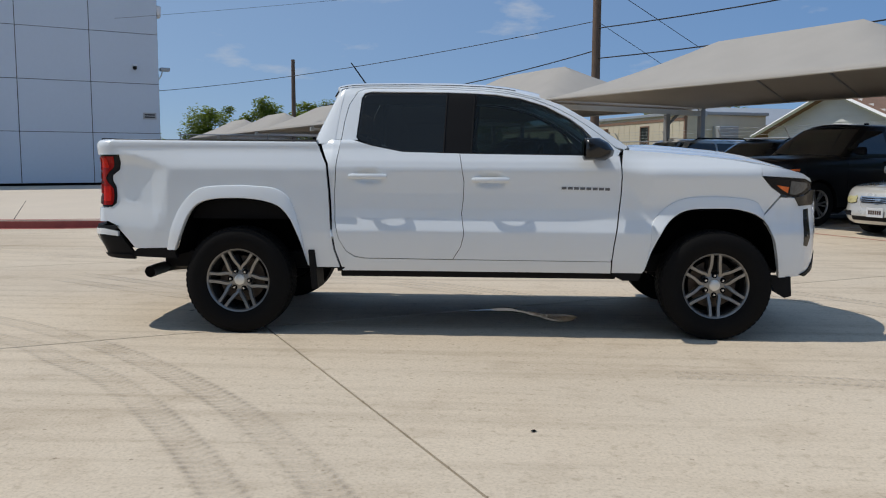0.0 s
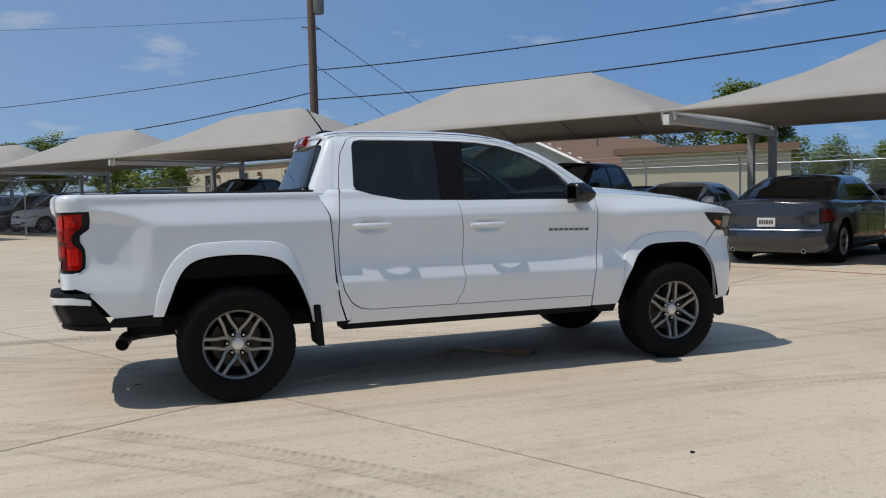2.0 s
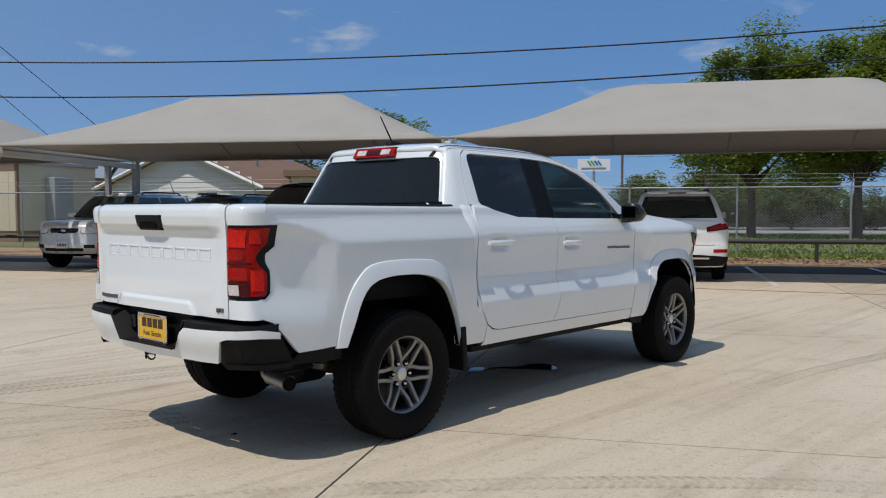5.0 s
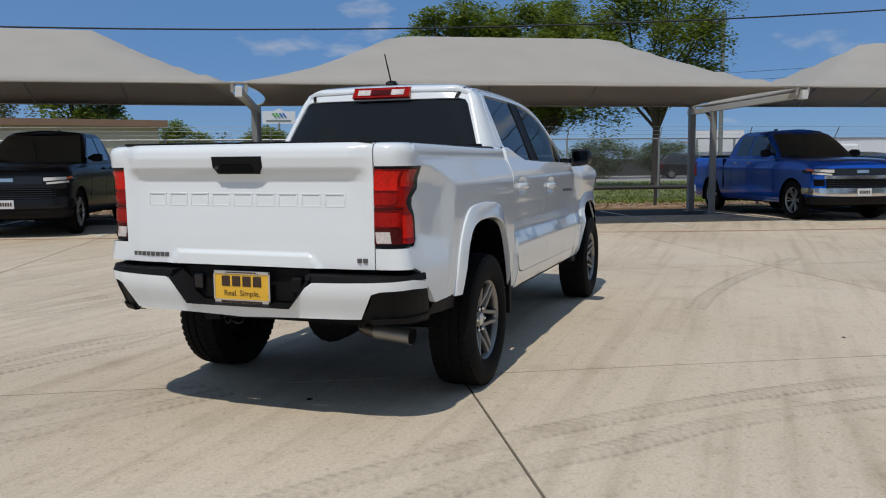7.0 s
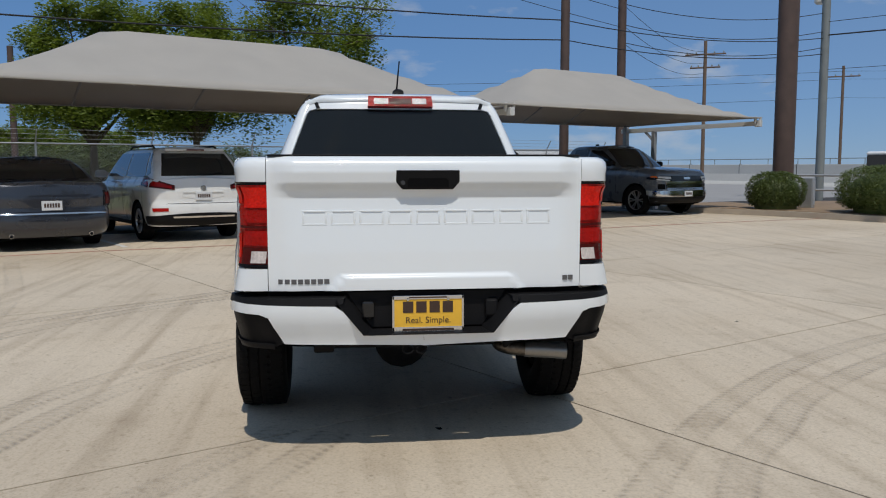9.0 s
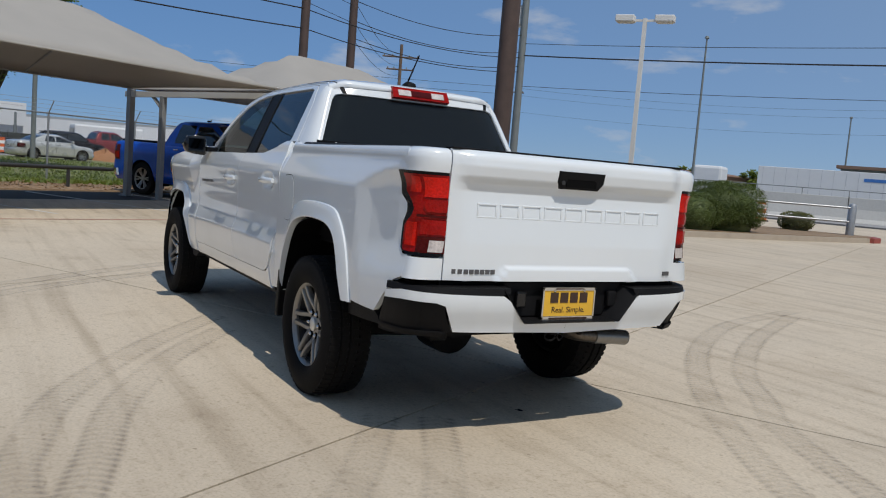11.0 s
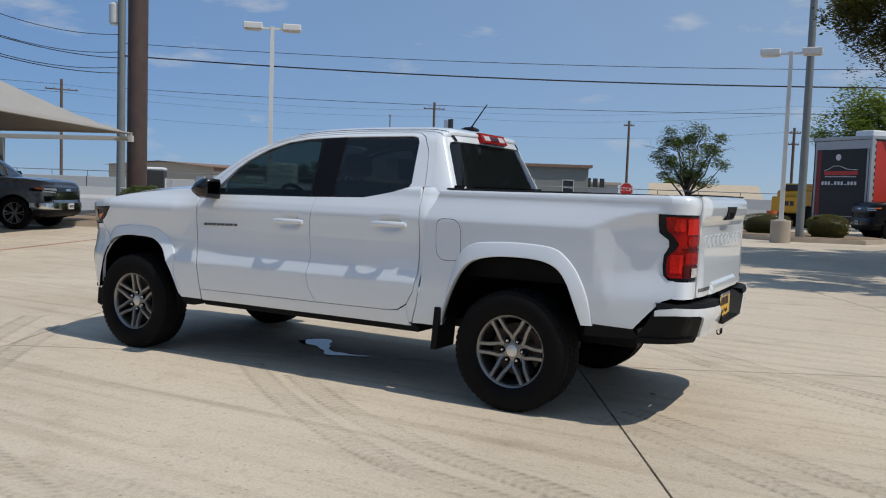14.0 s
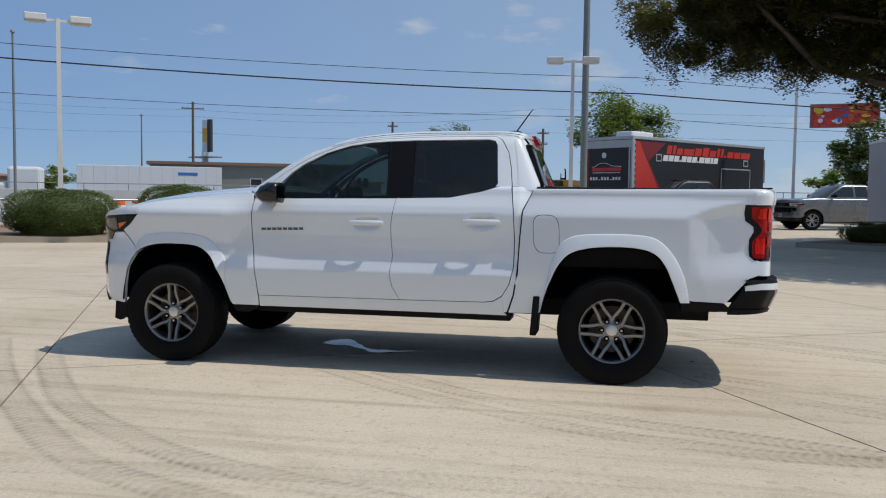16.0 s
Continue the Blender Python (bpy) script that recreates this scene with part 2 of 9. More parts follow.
def panel(outline, shape, thick=0.02, step=0.05, inward=Vector((0, 0, 0.8)), steps=None):
    """A bent sheet: a flat outline (a, b), cut on a fine grid and laid on shape(a, b), with its edges folded in."""
    bm = bmesh.new()
    bm.faces.new([bm.verts.new((a, b, 0)) for a, b in outline])
    sa, sb = steps or (step, step)
    for axis, s in ((0, sa), (1, sb)):
        lo, hi = min(p[axis] for p in outline), max(p[axis] for p in outline)
        no = Vector((1, 0, 0)) if axis == 0 else Vector((0, 1, 0))
        k = math.ceil(lo / s + 1e-6)
        while k * s < hi - 1e-6:
            bmesh.ops.bisect_plane(bm, geom=bm.verts[:] + bm.edges[:] + bm.faces[:], dist=1e-6, plane_co=no * k * s, plane_no=no)
            k += 1
    nl = bm.verts.layers.float_vector.new("exact")
    rim_face = bm.faces.layers.int.new("rim")
    for v in bm.verts:
        p, q, e = v.co.x, v.co.y, 0.004
        d1 = Vector(shape(p + e, q)) - Vector(shape(p - e, q))
        d2 = Vector(shape(p, q + e)) - Vector(shape(p, q - e))
        v.co = shape(p, q)
        v[nl] = d1.cross(d2).normalized()
    bm.normal_update()
    f = max(bm.faces, key=lambda q: q.calc_area())
    if f.normal.dot(f.calc_center_median() - inward) < 0:
        bmesh.ops.reverse_faces(bm, faces=bm.faces)
    bm.normal_update()
    f = max(bm.faces, key=lambda q: q.calc_area())
    if f.verts[0][nl].dot(f.normal) < 0:
        for v in bm.verts:
            v[nl] = -v[nl]
    if thick:
        rim = [e for e in bm.edges if e.is_boundary]
        out = bmesh.ops.extrude_edge_only(bm, edges=rim)
        for g in out["geom"]:
            if isinstance(g, bmesh.types.BMVert):
                g.co -= g[nl] * thick
            elif isinstance(g, bmesh.types.BMFace):
                g[rim_face] = 1
        bm.normal_update()
    return bm


def sheet(name, bm, material, parent, label="", smooth=32):
    """As put_mesh, but keeps the facing that panel() found."""
    for f in bm.faces:
        f.smooth = True
    for e in bm.edges:
        if len(e.link_faces) == 2 and e.calc_face_angle(0) > radians(smooth):
            e.smooth = False
    bm.normal_update()
    nl, rim_face = bm.verts.layers.float_vector["exact"], bm.faces.layers.int["rim"]
    loops = [f.normal.copy() if f[rim_face] else lp.vert[nl].copy() for f in bm.faces for lp in f.loops]
    me = bpy.data.meshes.new(name)
    bm.to_mesh(me)
    bm.free()
    me.normals_split_custom_set(loops)
    me.materials.append(material)
    ob = new(name, me)
    ob.parent = parent
    if label:
        tagged(ob, label)
    return ob


def smooth_step(a, b, x):
    t = max(0.0, min(1.0, (x - a) / (b - a)))
    return t * t * (3 - 2 * t)


AXLE = 1.6685
Z_SIDE = [0.40, 0.46, 0.52, 0.60, 0.68, 0.725, 0.745, 0.77, 0.82, 0.90, 1.00, 1.10, 1.155, 1.18, 1.22, 1.26, 1.30, 1.345, 1.36, 1.375]
Y_SIDE = [0.845, 0.868, 0.882, 0.893, 0.900, 0.902, 0.901, 0.893, 0.878, 0.870, 0.871, 0.877, 0.882, 0.880, 0.868, 0.850, 0.832, 0.822, 0.815, 0.800]
Z_BED = [0.40, 0.52, 0.60, 0.72, 0.90, 1.05, 1.155, 1.175, 1.24, 1.285, 1.30, 1.33, 1.35, 1.375]
Y_BED = [0.850, 0.872, 0.882, 0.890, 0.8885, 0.889, 0.892, 0.890, 0.868, 0.852, 0.848, 0.850, 0.846, 0.825]
# outlines of the wheel openings and of the flares round them
REAR_OPEN = [(-2.120, 0.590), (-2.078, 0.698), (-2.020, 0.832), (-1.950, 0.915), (-1.842, 0.953), (-1.670, 0.962), (-1.506, 0.950), (-1.376, 0.912), (-1.298, 0.836), (-1.240, 0.720), (-1.200, 0.610), (-1.170, 0.490)]
REAR_RIM = [(-2.185, 0.590), (-2.150, 0.745), (-2.090, 0.880), (-2.010, 0.980), (-1.912, 1.036), (-1.700, 1.052), (-1.500, 1.046), (-1.390, 1.030), (-1.310, 0.982), (-1.262, 0.895), (-1.218, 0.740), (-1.172, 0.500)]
FRONT_OPEN = [(1.183, 0.475), (1.228, 0.620), (1.298, 0.760), (1.375, 0.853), (1.472, 0.899), (1.630, 0.909), (1.784, 0.905), (1.905, 0.876), (1.975, 0.835)]
FRONT_RIM = [(1.181, 0.480), (1.218, 0.655), (1.232, 0.815), (1.330, 0.925), (1.445, 0.978), (1.625, 0.992), (1.815, 0.983), (1.930, 0.955), (1.984, 0.880)]


def smooth_path(pts, n=60):
    """A round path through points (Catmull-Rom)."""
    p = [Vector((*q, 0)) for q in pts]
    p = [p[0] * 2 - p[1]] + p + [p[-1] * 2 - p[-2]]
    out = []
    for i in range(1, len(p) - 2):
        for t in np.linspace(0, 1, max(2, n // (len(p) - 3)), endpoint=i == len(p) - 3):
            a, b, c, d = p[i - 1], p[i], p[i + 1], p[i + 2]
            out.append(0.5 * ((2 * b) + (c - a) * t + (2 * a - 5 * b + 4 * c - d) * t * t + (3 * b - a - 3 * c + d) * t ** 3))
    return out


def resample(pts, n):
    """Points at even fractions of the index along a polyline, rounded by a Catmull-Rom curve."""
    p = [Vector(q) for q in pts]
    p = [p[0] * 2 - p[1]] + p + [p[-1] * 2 - p[-2]]
    out = []
    for k in np.linspace(0, len(pts) - 1, n):
        i = min(int(k), len(pts) - 2)
        t, (a, b, c, d) = k - i, p[i:i + 4]
        out.append(0.5 * ((2 * b) + (c - a) * t + (2 * a - 5 * b + 4 * c - d) * t * t + (3 * b - a - 3 * c + d) * t ** 3))
    return out


def flare(x, z):
    """The swelling of the body round the wheels."""
    return max(0.012 * smooth_step(1.10, 0.50, math.hypot(x - c, (z - 0.42) * 1.05)) for c in (AXLE - 0.02, -AXLE + 0.02))


def side_y(x, z):
    """Half the body's width at a place on its flank."""
    y = inter(z, Z_SIDE, Y_SIDE) if x > -1.0 else inter(z, Z_BED, Y_BED)
    # swept facet of the front fender behind the wheel
    if x > 0.95 and 0.925 < z < 1.27:
        q = min(z, 1.12)
        left, right = 1.0 + 0.17 * (1.15 - q) / 0.225, 1.17 + 0.06 * (q - 0.925) / 0.168
        y += 0.15 * max(0.0, min(x, right) - left) * (1 - smooth_step(1.12, 1.27, z))
    y += flare(x, z)
    if x > 1.85:
        y -= 0.40 * (x - 1.85) ** 2
    # flat facet that turns in towards the tail
    t = inter(z, [0.60, 0.90, 1.168, 1.228, 1.27, 1.37], [-2.30, -2.22, -2.14, -2.31, -2.47, -2.70]) - x
    if t > 0:
        y -= 0.088 * t
    # sunken facet ahead of the tail lamp
    t = max(0.0, -2.17 - x)
    if t > 0:
        y -= (0.15 * min(t, 0.12) + 0.05 * min(max(t - 0.12, 0.0), 0.22)) * (1 - smooth_step(-0.045, 0.045, z - 1.175 - 0.20 * min(t, 0.27))) * smooth_step(0.72, 0.92, z - 0.10 * t)
    return y


def glass_y(z):
    return inter(z, [1.20, 1.26, 1.40, 1.55, 1.68, 1.72, 1.76], [0.838, 0.822, 0.765, 0.700, 0.642, 0.618, 0.575])


def green_y(x, z, out=0.0):
    """Half the cab's width at its windows, narrower towards the windscreen and the rear corner."""
    y = glass_y(z) + out
    if x > 0.45:
        y -= 0.10 * (x - 0.45) ** 2
    if x < -0.90:
        y -= 0.9 * (-0.90 - x) ** 2
    return y


NOSE_X = [2.05, 2.11, 2.18, 2.25, 2.31, 2.37, 2.42, 2.46, 2.50]
NOSE_Y = [0.0, 0.008, 0.03, 0.066, 0.115, 0.185, 0.27, 0.37, 0.49]


def ahead(pts, k=1.26):
    return [(x if x < 2.10 else 2.10 + (x - 2.10) * k, z) for x, z in pts]


def arc(cx, cz, r, a0, a1, n=18, rz=None, square=1.0):
    bend = lambda v: math.copysign(abs(v) ** square, v)
    return [(cx + r * bend(math.cos(radians(a))), cz + (rz or r) * bend(math.sin(radians(a)))) for a in np.linspace(a0, a1, n)]


truck = thing("pickup_truck", "white four-door pickup truck parked on pale concrete", "pickup truck")


def flank(s):
    """The body panels of one side; s is 1 for its left and -1 for its right."""
    on = lambda d=0.0: (lambda x, z: Vector((x, s * (side_y(x, z) + d), z)))
    mid = Vector((0, 0, 0.8))
    fr = [tuple(q) for q in resample(FRONT_OPEN, 34)]
    fender = [(0.962, 0.455), (0.964, 0.54), (0.974, 0.64), (0.999, 0.80), (1.018, 1.0), (1.022, 1.12), (1.016, 1.20), (1.03, 1.306), (1.30, 1.288), (1.55, 1.262), (1.80, 1.232), (1.95, 1.205), (1.945, 1.132), (2.02, 1.053), (2.092, 1.006), (1.979, 0.868)]
    fender += fr[::-1] + [(1.17, 0.455)]
    a = sheet("front_fender", panel(fender, on(), 0.03, 0.022, inward=mid), WHITE_PAINT, truck)
    door_f = [(0.950, 0.535), (0.957, 0.55), (0.966, 0.64), (0.990, 0.80), (1.010, 1.0), (1.014, 1.12), (1.008, 1.20), (1.0, 1.262), (-0.098, 1.276), (-0.085, 1.20), (-0.066, 1.08), (-0.070, 0.96), (-0.082, 0.86), (-0.064, 0.72), (-0.085, 0.63), (-0.140, 0.540)]
    door_r = [(-0.146, 0.540), (-0.0895, 0.63), (-0.0685, 0.72), (-0.0865, 0.86), (-0.0745, 0.96), (-0.0705, 1.08), (-0.0895, 1.20), (-0.1025, 1.277), (-0.50, 1.287), (-0.72, 1.330), (-0.86, 1.372), (-0.940, 1.372), (-0.962, 1.2), (-0.974, 1.0), (-0.972, 0.80), (-0.945, 0.68), (-0.895, 0.595), (-0.83, 0.556), (-0.76, 0.545)]
    both = {}
    cups = ((0.115, 1.094), (-0.7415, 1.116))

    def pressed(x, z):
        dent = sum(0.035 * math.exp(-((x - a) / 0.078) ** 4 - ((z - b) / 0.040) ** 4) for a, b in cups)
        return Vector((x, s * (side_y(x, z) - dent), z))

    for name, o in (("front_door", door_f), ("rear_door", door_r)):
        both[name] = sheet(name, panel(o, pressed, 0.025, 0.022, inward=mid), WHITE_PAINT, truck)
    pillar = [(-0.836, 0.551), (-0.898, 0.590), (-0.951, 0.68), (-0.978, 0.80), (-0.980, 1.0), (-0.968, 1.2), (-0.946, 1.372), (-1.10, 1.372), (-1.072, 1.30), (-1.025, 1.20), (-1.008, 1.0), (-0.995, 0.75), (-0.972, 0.60), (-0.93, 0.475), (-0.90, 0.475)]
    cab_y = lambda x, z: Vector((x, s * (inter(z, Z_SIDE, Y_SIDE) - 0.35 * max(0, -0.985 - x) - 0.002 - 0.022 * smooth_step(1.24, 1.372, z)), z))
    sheet("cab_corner", panel(pillar, cab_y, 0.03, 0.035, inward=mid), WHITE_PAINT, truck)
    sill = [(0.955, 0.45), (0.954, 0.5305), (-0.145, 0.5345), (-0.76, 0.5395), (-0.84, 0.550), (-0.895, 0.584), (-0.91, 0.47), (-0.93, 0.452)]
    sheet("door_sill", panel(sill, on(-0.004), 0.05, inward=mid), WHITE_PAINT, truck)
    rr = [tuple(q) for q in resample(REAR_OPEN, 40)]
    bed = [(-0.944, 0.475), (-0.984, 0.60), (-1.008, 0.75), (-1.020, 1.0), (-1.037, 1.20), (-1.084, 1.30), (-1.110, 1.356), (-1.6, 1.358), (-2.2, 1.364), (-2.575, 1.368), (-2.60, 1.355), (-2.60, 1.262)]
    bed += [(-2.530, 1.262), (-2.528, 1.205), (-2.535, 1.155), (-2.589, 1.115), (-2.592, 1.08), (-2.565, 1.03), (-2.562, 0.972), (-2.568, 0.915), (-2.625, 0.888)]
    bed += [(-2.634, 0.882), (-2.634, 0.79), (-2.57, 0.765), (-2.475, 0.66), (-2.42, 0.595), (-2.14, 0.605)]
    bed += rr + [(-1.150, 0.475)]
    sheet("bed_side", panel(bed, on(), 0.03, 0.024, inward=mid), WHITE_PAINT, truck)
    for inner, outer in ((FRONT_OPEN, FRONT_RIM), (REAR_OPEN, REAR_RIM)):
        rows = []
        for a, b in zip(resample(inner, 56), resample(outer, 56)):
            w = (b - a).length
            p = 0.004 + 0.024 * min(1.0, w / 0.07)
            row = []
            for f, o in ((-0.035, -0.4), (-0.02, 0.55), (0.0, 0.92), (0.06, 1.0), (0.30, 0.86), (0.60, 0.62), (0.86, 0.42), (0.95, 0.30), (1.0, -0.10)):
                x, z = a.lerp(b, f)
                row.append((x, s * (side_y(x, z) + o * p), z))
            rows.append(row)
        bm = bmesh.new()
        grid_faces(bm, rows)
        put_mesh("wheel_arch_flare", bm, WHITE_PAINT, truck, smooth=26)
    trim = [(-2.14, 0.598), (-2.415, 0.588), (-2.44, 0.565), (-2.455, 0.535), (-2.12, 0.525)]
    sheet("lower_trim", panel(trim, on(-0.012), 0.04, inward=mid), BLACK_PLASTIC, truck, "black plastic lower trim")
    edge = [(-0.948, 0.48), (-0.986, 0.60), (-1.010, 0.75), (-1.022, 1.0), (-1.039, 1.20), (-1.086, 1.30), (-1.112, 1.354)]
    bm = bmesh.new()
    grid_faces(bm, [[(x - 0.006 - 0.02 * t, s * (side_y(x, z) - 0.004 - 0.22 * t), z) for t in (0, 0.1, 0.5, 1)] for x, z in edge])
    put_mesh("bed_front_return", bm, WHITE_PAINT, truck, smooth=40)
    # dark backing sheets that paint the shade inside the gaps, and dark arch liners
    gap = [(-0.90, 0.48), (-0.965, 0.62), (-0.985, 0.80), (-0.990, 1.0), (-1.0, 1.2), (-1.06, 1.33), (-1.135, 1.345), (-1.065, 1.2), (-1.045, 1.0), (-1.035, 0.75), (-1.01, 0.60), (-0.975, 0.48)]
    sheet("gap_seal", panel(gap, lambda x, z: cab_y(x, z) - Vector((0, s * 0.032, 0)), 0.0, 0.05, inward=mid), DARK_GAP, truck)
    back = [(0.99, 0.50), (1.015, 1.0), (1.01, 1.25), (-0.95, 1.34), (-0.972, 1.34), (-0.985, 1.1), (-0.985, 0.8), (-0.93, 0.50)]
    sheet("door_frame", panel(back, on(-0.050), 0.0, 0.12, inward=mid), DARK_GAP, truck)
    for xc, opening in ((AXLE - 0.015, FRONT_OPEN[1:] + [(2.012, 0.795), (2.062, 0.685), (2.093, 0.55), (2.103, 0.46)]), (-AXLE + 0.02, [(-2.135, 0.53)] + REAR_OPEN)):
        ring = resample(opening, 44)
        hub = Vector((xc, 0.42))
        bm = bmesh.new()
        grid_faces(bm, [[(hub.x + (q.x - hub.x) * k, s * y, hub.y + (q.y - hub.y) * k) for y, k in ((0.40, 0.10), (0.405, 1.04), (0.78, 1.05), (0.885, 0.985), (0.897, 0.975))] for q in ring])
        put_mesh("wheel_liner", bm, DARK_GAP, truck, smooth=40)
    # fuel flap on the left
    if s > 0:
        flap = [(-1.1875 + 0.0925 * math.copysign(abs(math.cos(a)) ** 0.55, math.cos(a)) + 0.012 * math.sin(a), 1.040 + 0.135 * math.copysign(abs(math.sin(a)) ** 0.55, math.sin(a))) for a in np.linspace(0, 2 * math.pi, 40, endpoint=False)]
        flap = [(x - 0.015, z) for x, z in flap]
        sheet("fuel_flap_gap", panel(flap, on(0.0012), 0.0, 0.03, inward=mid), DARK_GAP, truck)
        cx, cz = float(np.mean([q[0] for q in flap])), float(np.mean([q[1] for q in flap]))
        sheet("fuel_flap", panel([(cx + (x - cx) * 0.962, cz + (z - cz) * 0.973) for x, z in flap], on(0.003), 0.003, 0.03, inward=mid), WHITE_PAINT, truck)
    # door handles with their finger recesses
    for door, x0, x1, zc in ((both["front_door"], 0.245, -0.015, 1.096), (both["rear_door"], -0.608, -0.875, 1.118)):
        bm = bmesh.new()
        rows = []
        for t in np.linspace(0, 1, 11):
            x = x0 + (x1 - x0) * t
            bow = 0.020 + 0.016 * math.sin(math.pi * t)
            h = 0.018 * min(1, 0.5 + 3 * min(t, 1 - t) + 0.2)
            y = side_y(x, zc)
            rows.append([(x, s * (y + bow - 0.016 + dy), zc + dz) for dy, dz in ((0, h), (0.010, h * 0.9), (0.017, h * 0.3), (0.017, -h * 0.4), (0.010, -h), (0, -h), (-0.006, 0))])
        vs = grid_faces(bm, rows, wrap=True)
        bm.faces.new(vs[0]), bm.faces.new(vs[-1][::-1])
        for x in (x0 - 0.02, x1 + 0.02):
            box(bm, x - 0.022, x + 0.022, *sorted((s * (side_y(x, zc) - 0.01), s * (side_y(x, zc) + 0.010))), zc - 0.011, zc + 0.011)
        put_mesh("door_handle", bm, WHITE_PAINT, door, smooth=40)
        if door is both["front_door"]:
            put_mesh("key_cylinder", turned(bmesh.new(), [(0.006, 0), (0.006, 0.004)], pose(x1 + 0.03, s * (side_y(x1, zc) + 0.022), zc, -90 * s), 12), ALLOY_DARK, door)
    # badge drawn as eight plain bars
    for i in range(8):
        x = 0.607 + i * 0.0425
        z = 1.042 - 0.001 * i
        y = side_y(x + 0.017, z)
        part("badge_bar", boxed(x, x + 0.033, *sorted((s * (y - 0.002), s * (y + 0.004))), z - 0.009, z + 0.009), BADGE, both["front_door"], "dark grey metal badge bar")
    # windows and cab frame
    gl = lambda d=0.0: (lambda x, z: Vector((x, s * green_y(x, z, d), z)))
    top = [(0.985, 1.318), (0.905, 1.385), (0.825, 1.447), (0.700, 1.530), (0.576, 1.597), (0.405, 1.665), (0.232, 1.703), (0.06, 1.722), (-0.20, 1.734), (-0.447, 1.740), (-0.76, 1.742)]
    win_f = [(0.790, 1.268), (0.795, 1.375), (0.735, 1.452), (0.650, 1.515), (0.487, 1.600), (0.315, 1.655), (0.139, 1.682), (0.012, 1.690), (-0.03, 1.276)]
    win_r = [(-0.19, 1.695), (-0.47, 1.702), (-0.740, 1.704), (-0.785, 1.690), (-0.800, 1.665), (-0.822, 1.385), (-0.805, 1.366), (-0.714, 1.335), (-0.511, 1.292), (-0.205, 1.280)]
    a_frame = [(0.998, 1.262), (1.02, 1.30)] + top[:] + [(-0.80, 1.738), (-0.845, 1.715), (-0.90, 1.62), (-0.925, 1.5), (-0.940, 1.372), (-0.86, 1.372), (-0.822, 1.372)]
    inner = [(-0.838, 1.39), (-0.815, 1.675), (-0.795, 1.71), (-0.745, 1.722), (-0.19, 1.714), (0.012, 1.706), (0.15, 1.698), (0.32, 1.671), (0.495, 1.616), (0.662, 1.530), (0.755, 1.462), (0.83, 1.385), (0.955, 1.262)]
    sheet("window_frame", panel(a_frame + inner, gl(), 0.03, 0.04, inward=mid), WHITE_PAINT, truck)
    rail = [(1.04, 1.312), (0.95, 1.392), (0.868, 1.456), (0.733, 1.545), (0.600, 1.615), (0.42, 1.686), (0.24, 1.726), (0.06, 1.747), (-0.20, 1.760), (-0.447, 1.765), (-0.80, 1.765), (-0.90, 1.760)]
    lower = [(-0.851, 1.717), (-0.803, 1.744)] + [(x, z + 0.006) for x, z in reversed(top)]
    rail += [(-0.945, 1.735), (-0.972, 1.60), (-0.99, 1.45), (-1.0, 1.375), (-0.9455, 1.375), (-0.9305, 1.5), (-0.9055, 1.62)]
    sheet("roof_rail", panel(rail + lower, gl(-0.001), 0.03, 0.04, inward=mid), WHITE_PAINT, truck)
    for w, gx, gz in ((win_f, 1.06, 1.12), (win_r, 1.07, 1.11)):
        dense = [(p[0] + (q[0] - p[0]) * t, p[1] + (q[1] - p[1]) * t) for p, q in zip(w, w[1:] + w[:1]) for t in (0, 0.25, 0.5, 0.75)]
        cx, cz = (min(p[0] for p in w) + max(p[0] for p in w)) / 2, (min(p[1] for p in w) + max(p[1] for p in w)) / 2
        bm = bmesh.new()
        grid_faces(bm, [[gl(d)(cx + (x - cx) * k, cz + (z - cz) * m) for k, m, d in ((gx, gz, -0.012), (1.0, 1.0, -0.009), (0.985, 0.98, -0.0065))] for x, z in dense + dense[:1]])
        put_mesh("window_seal", bm, GLOSS_BLACK, truck, "gloss black window surround", smooth=40)
    pillar_b = [(-0.025, 1.268), (0.016, 1.70), (-0.194, 1.706), (-0.21, 1.268)]
    sheet("door_pillar", panel(pillar_b, gl(-0.004), 0.01, 0.06, inward=mid), PILLAR_BLACK, truck, "satin black door pillar")
    wf = sheet("front_side_window", panel(win_f, gl(-0.0065), 0.0, 0.06, inward=mid), TINT_FRONT, truck, "dark tinted front side glass")
    wr = sheet("rear_side_window", panel(win_r, gl(-0.0065), 0.0, 0.06, inward=mid), TINT, truck, "dark privacy glass")
    for xb, zb, xt, zt in ((-0.02, 1.28, -0.002, 1.69), (-0.215, 1.285, -0.198, 1.695)):
        bm = bmesh.new()
        tube(bm, [(xb, s * green_y(xb, zb, -0.002), zb), (xt, s * green_y(xt, zt, -0.002), zt)], 0.006, 6)
        put_mesh("window_channel", bm, BLACK_PLASTIC, truck)
    # mirror
    bm = bmesh.new()
    rows = []
    for y, x0, x1, z0, z1 in ((0.885, 0.80, 0.93, 1.25, 1.31), (0.915, 0.74, 0.955, 1.232, 1.375), (0.98, 0.735, 0.945, 1.235, 1.383), (1.04, 0.745, 0.915, 1.25, 1.375), (1.065, 0.77, 0.875, 1.275, 1.352)):
        rows.append([(x, s * y, z) for x, z in ((x0, z0 + 0.02), (x0 + 0.01, z0), (x1 - 0.06, z0), (x1 - 0.01, z0 + 0.03), (x1, (z0 + z1) / 2 - 0.01), (x1 - 0.04, z1 - 0.03), (x1 - 0.10, z1), (x0 + 0.01, z1), (x0, z1 - 0.02))])
    vs = grid_faces(bm, rows, wrap=True)
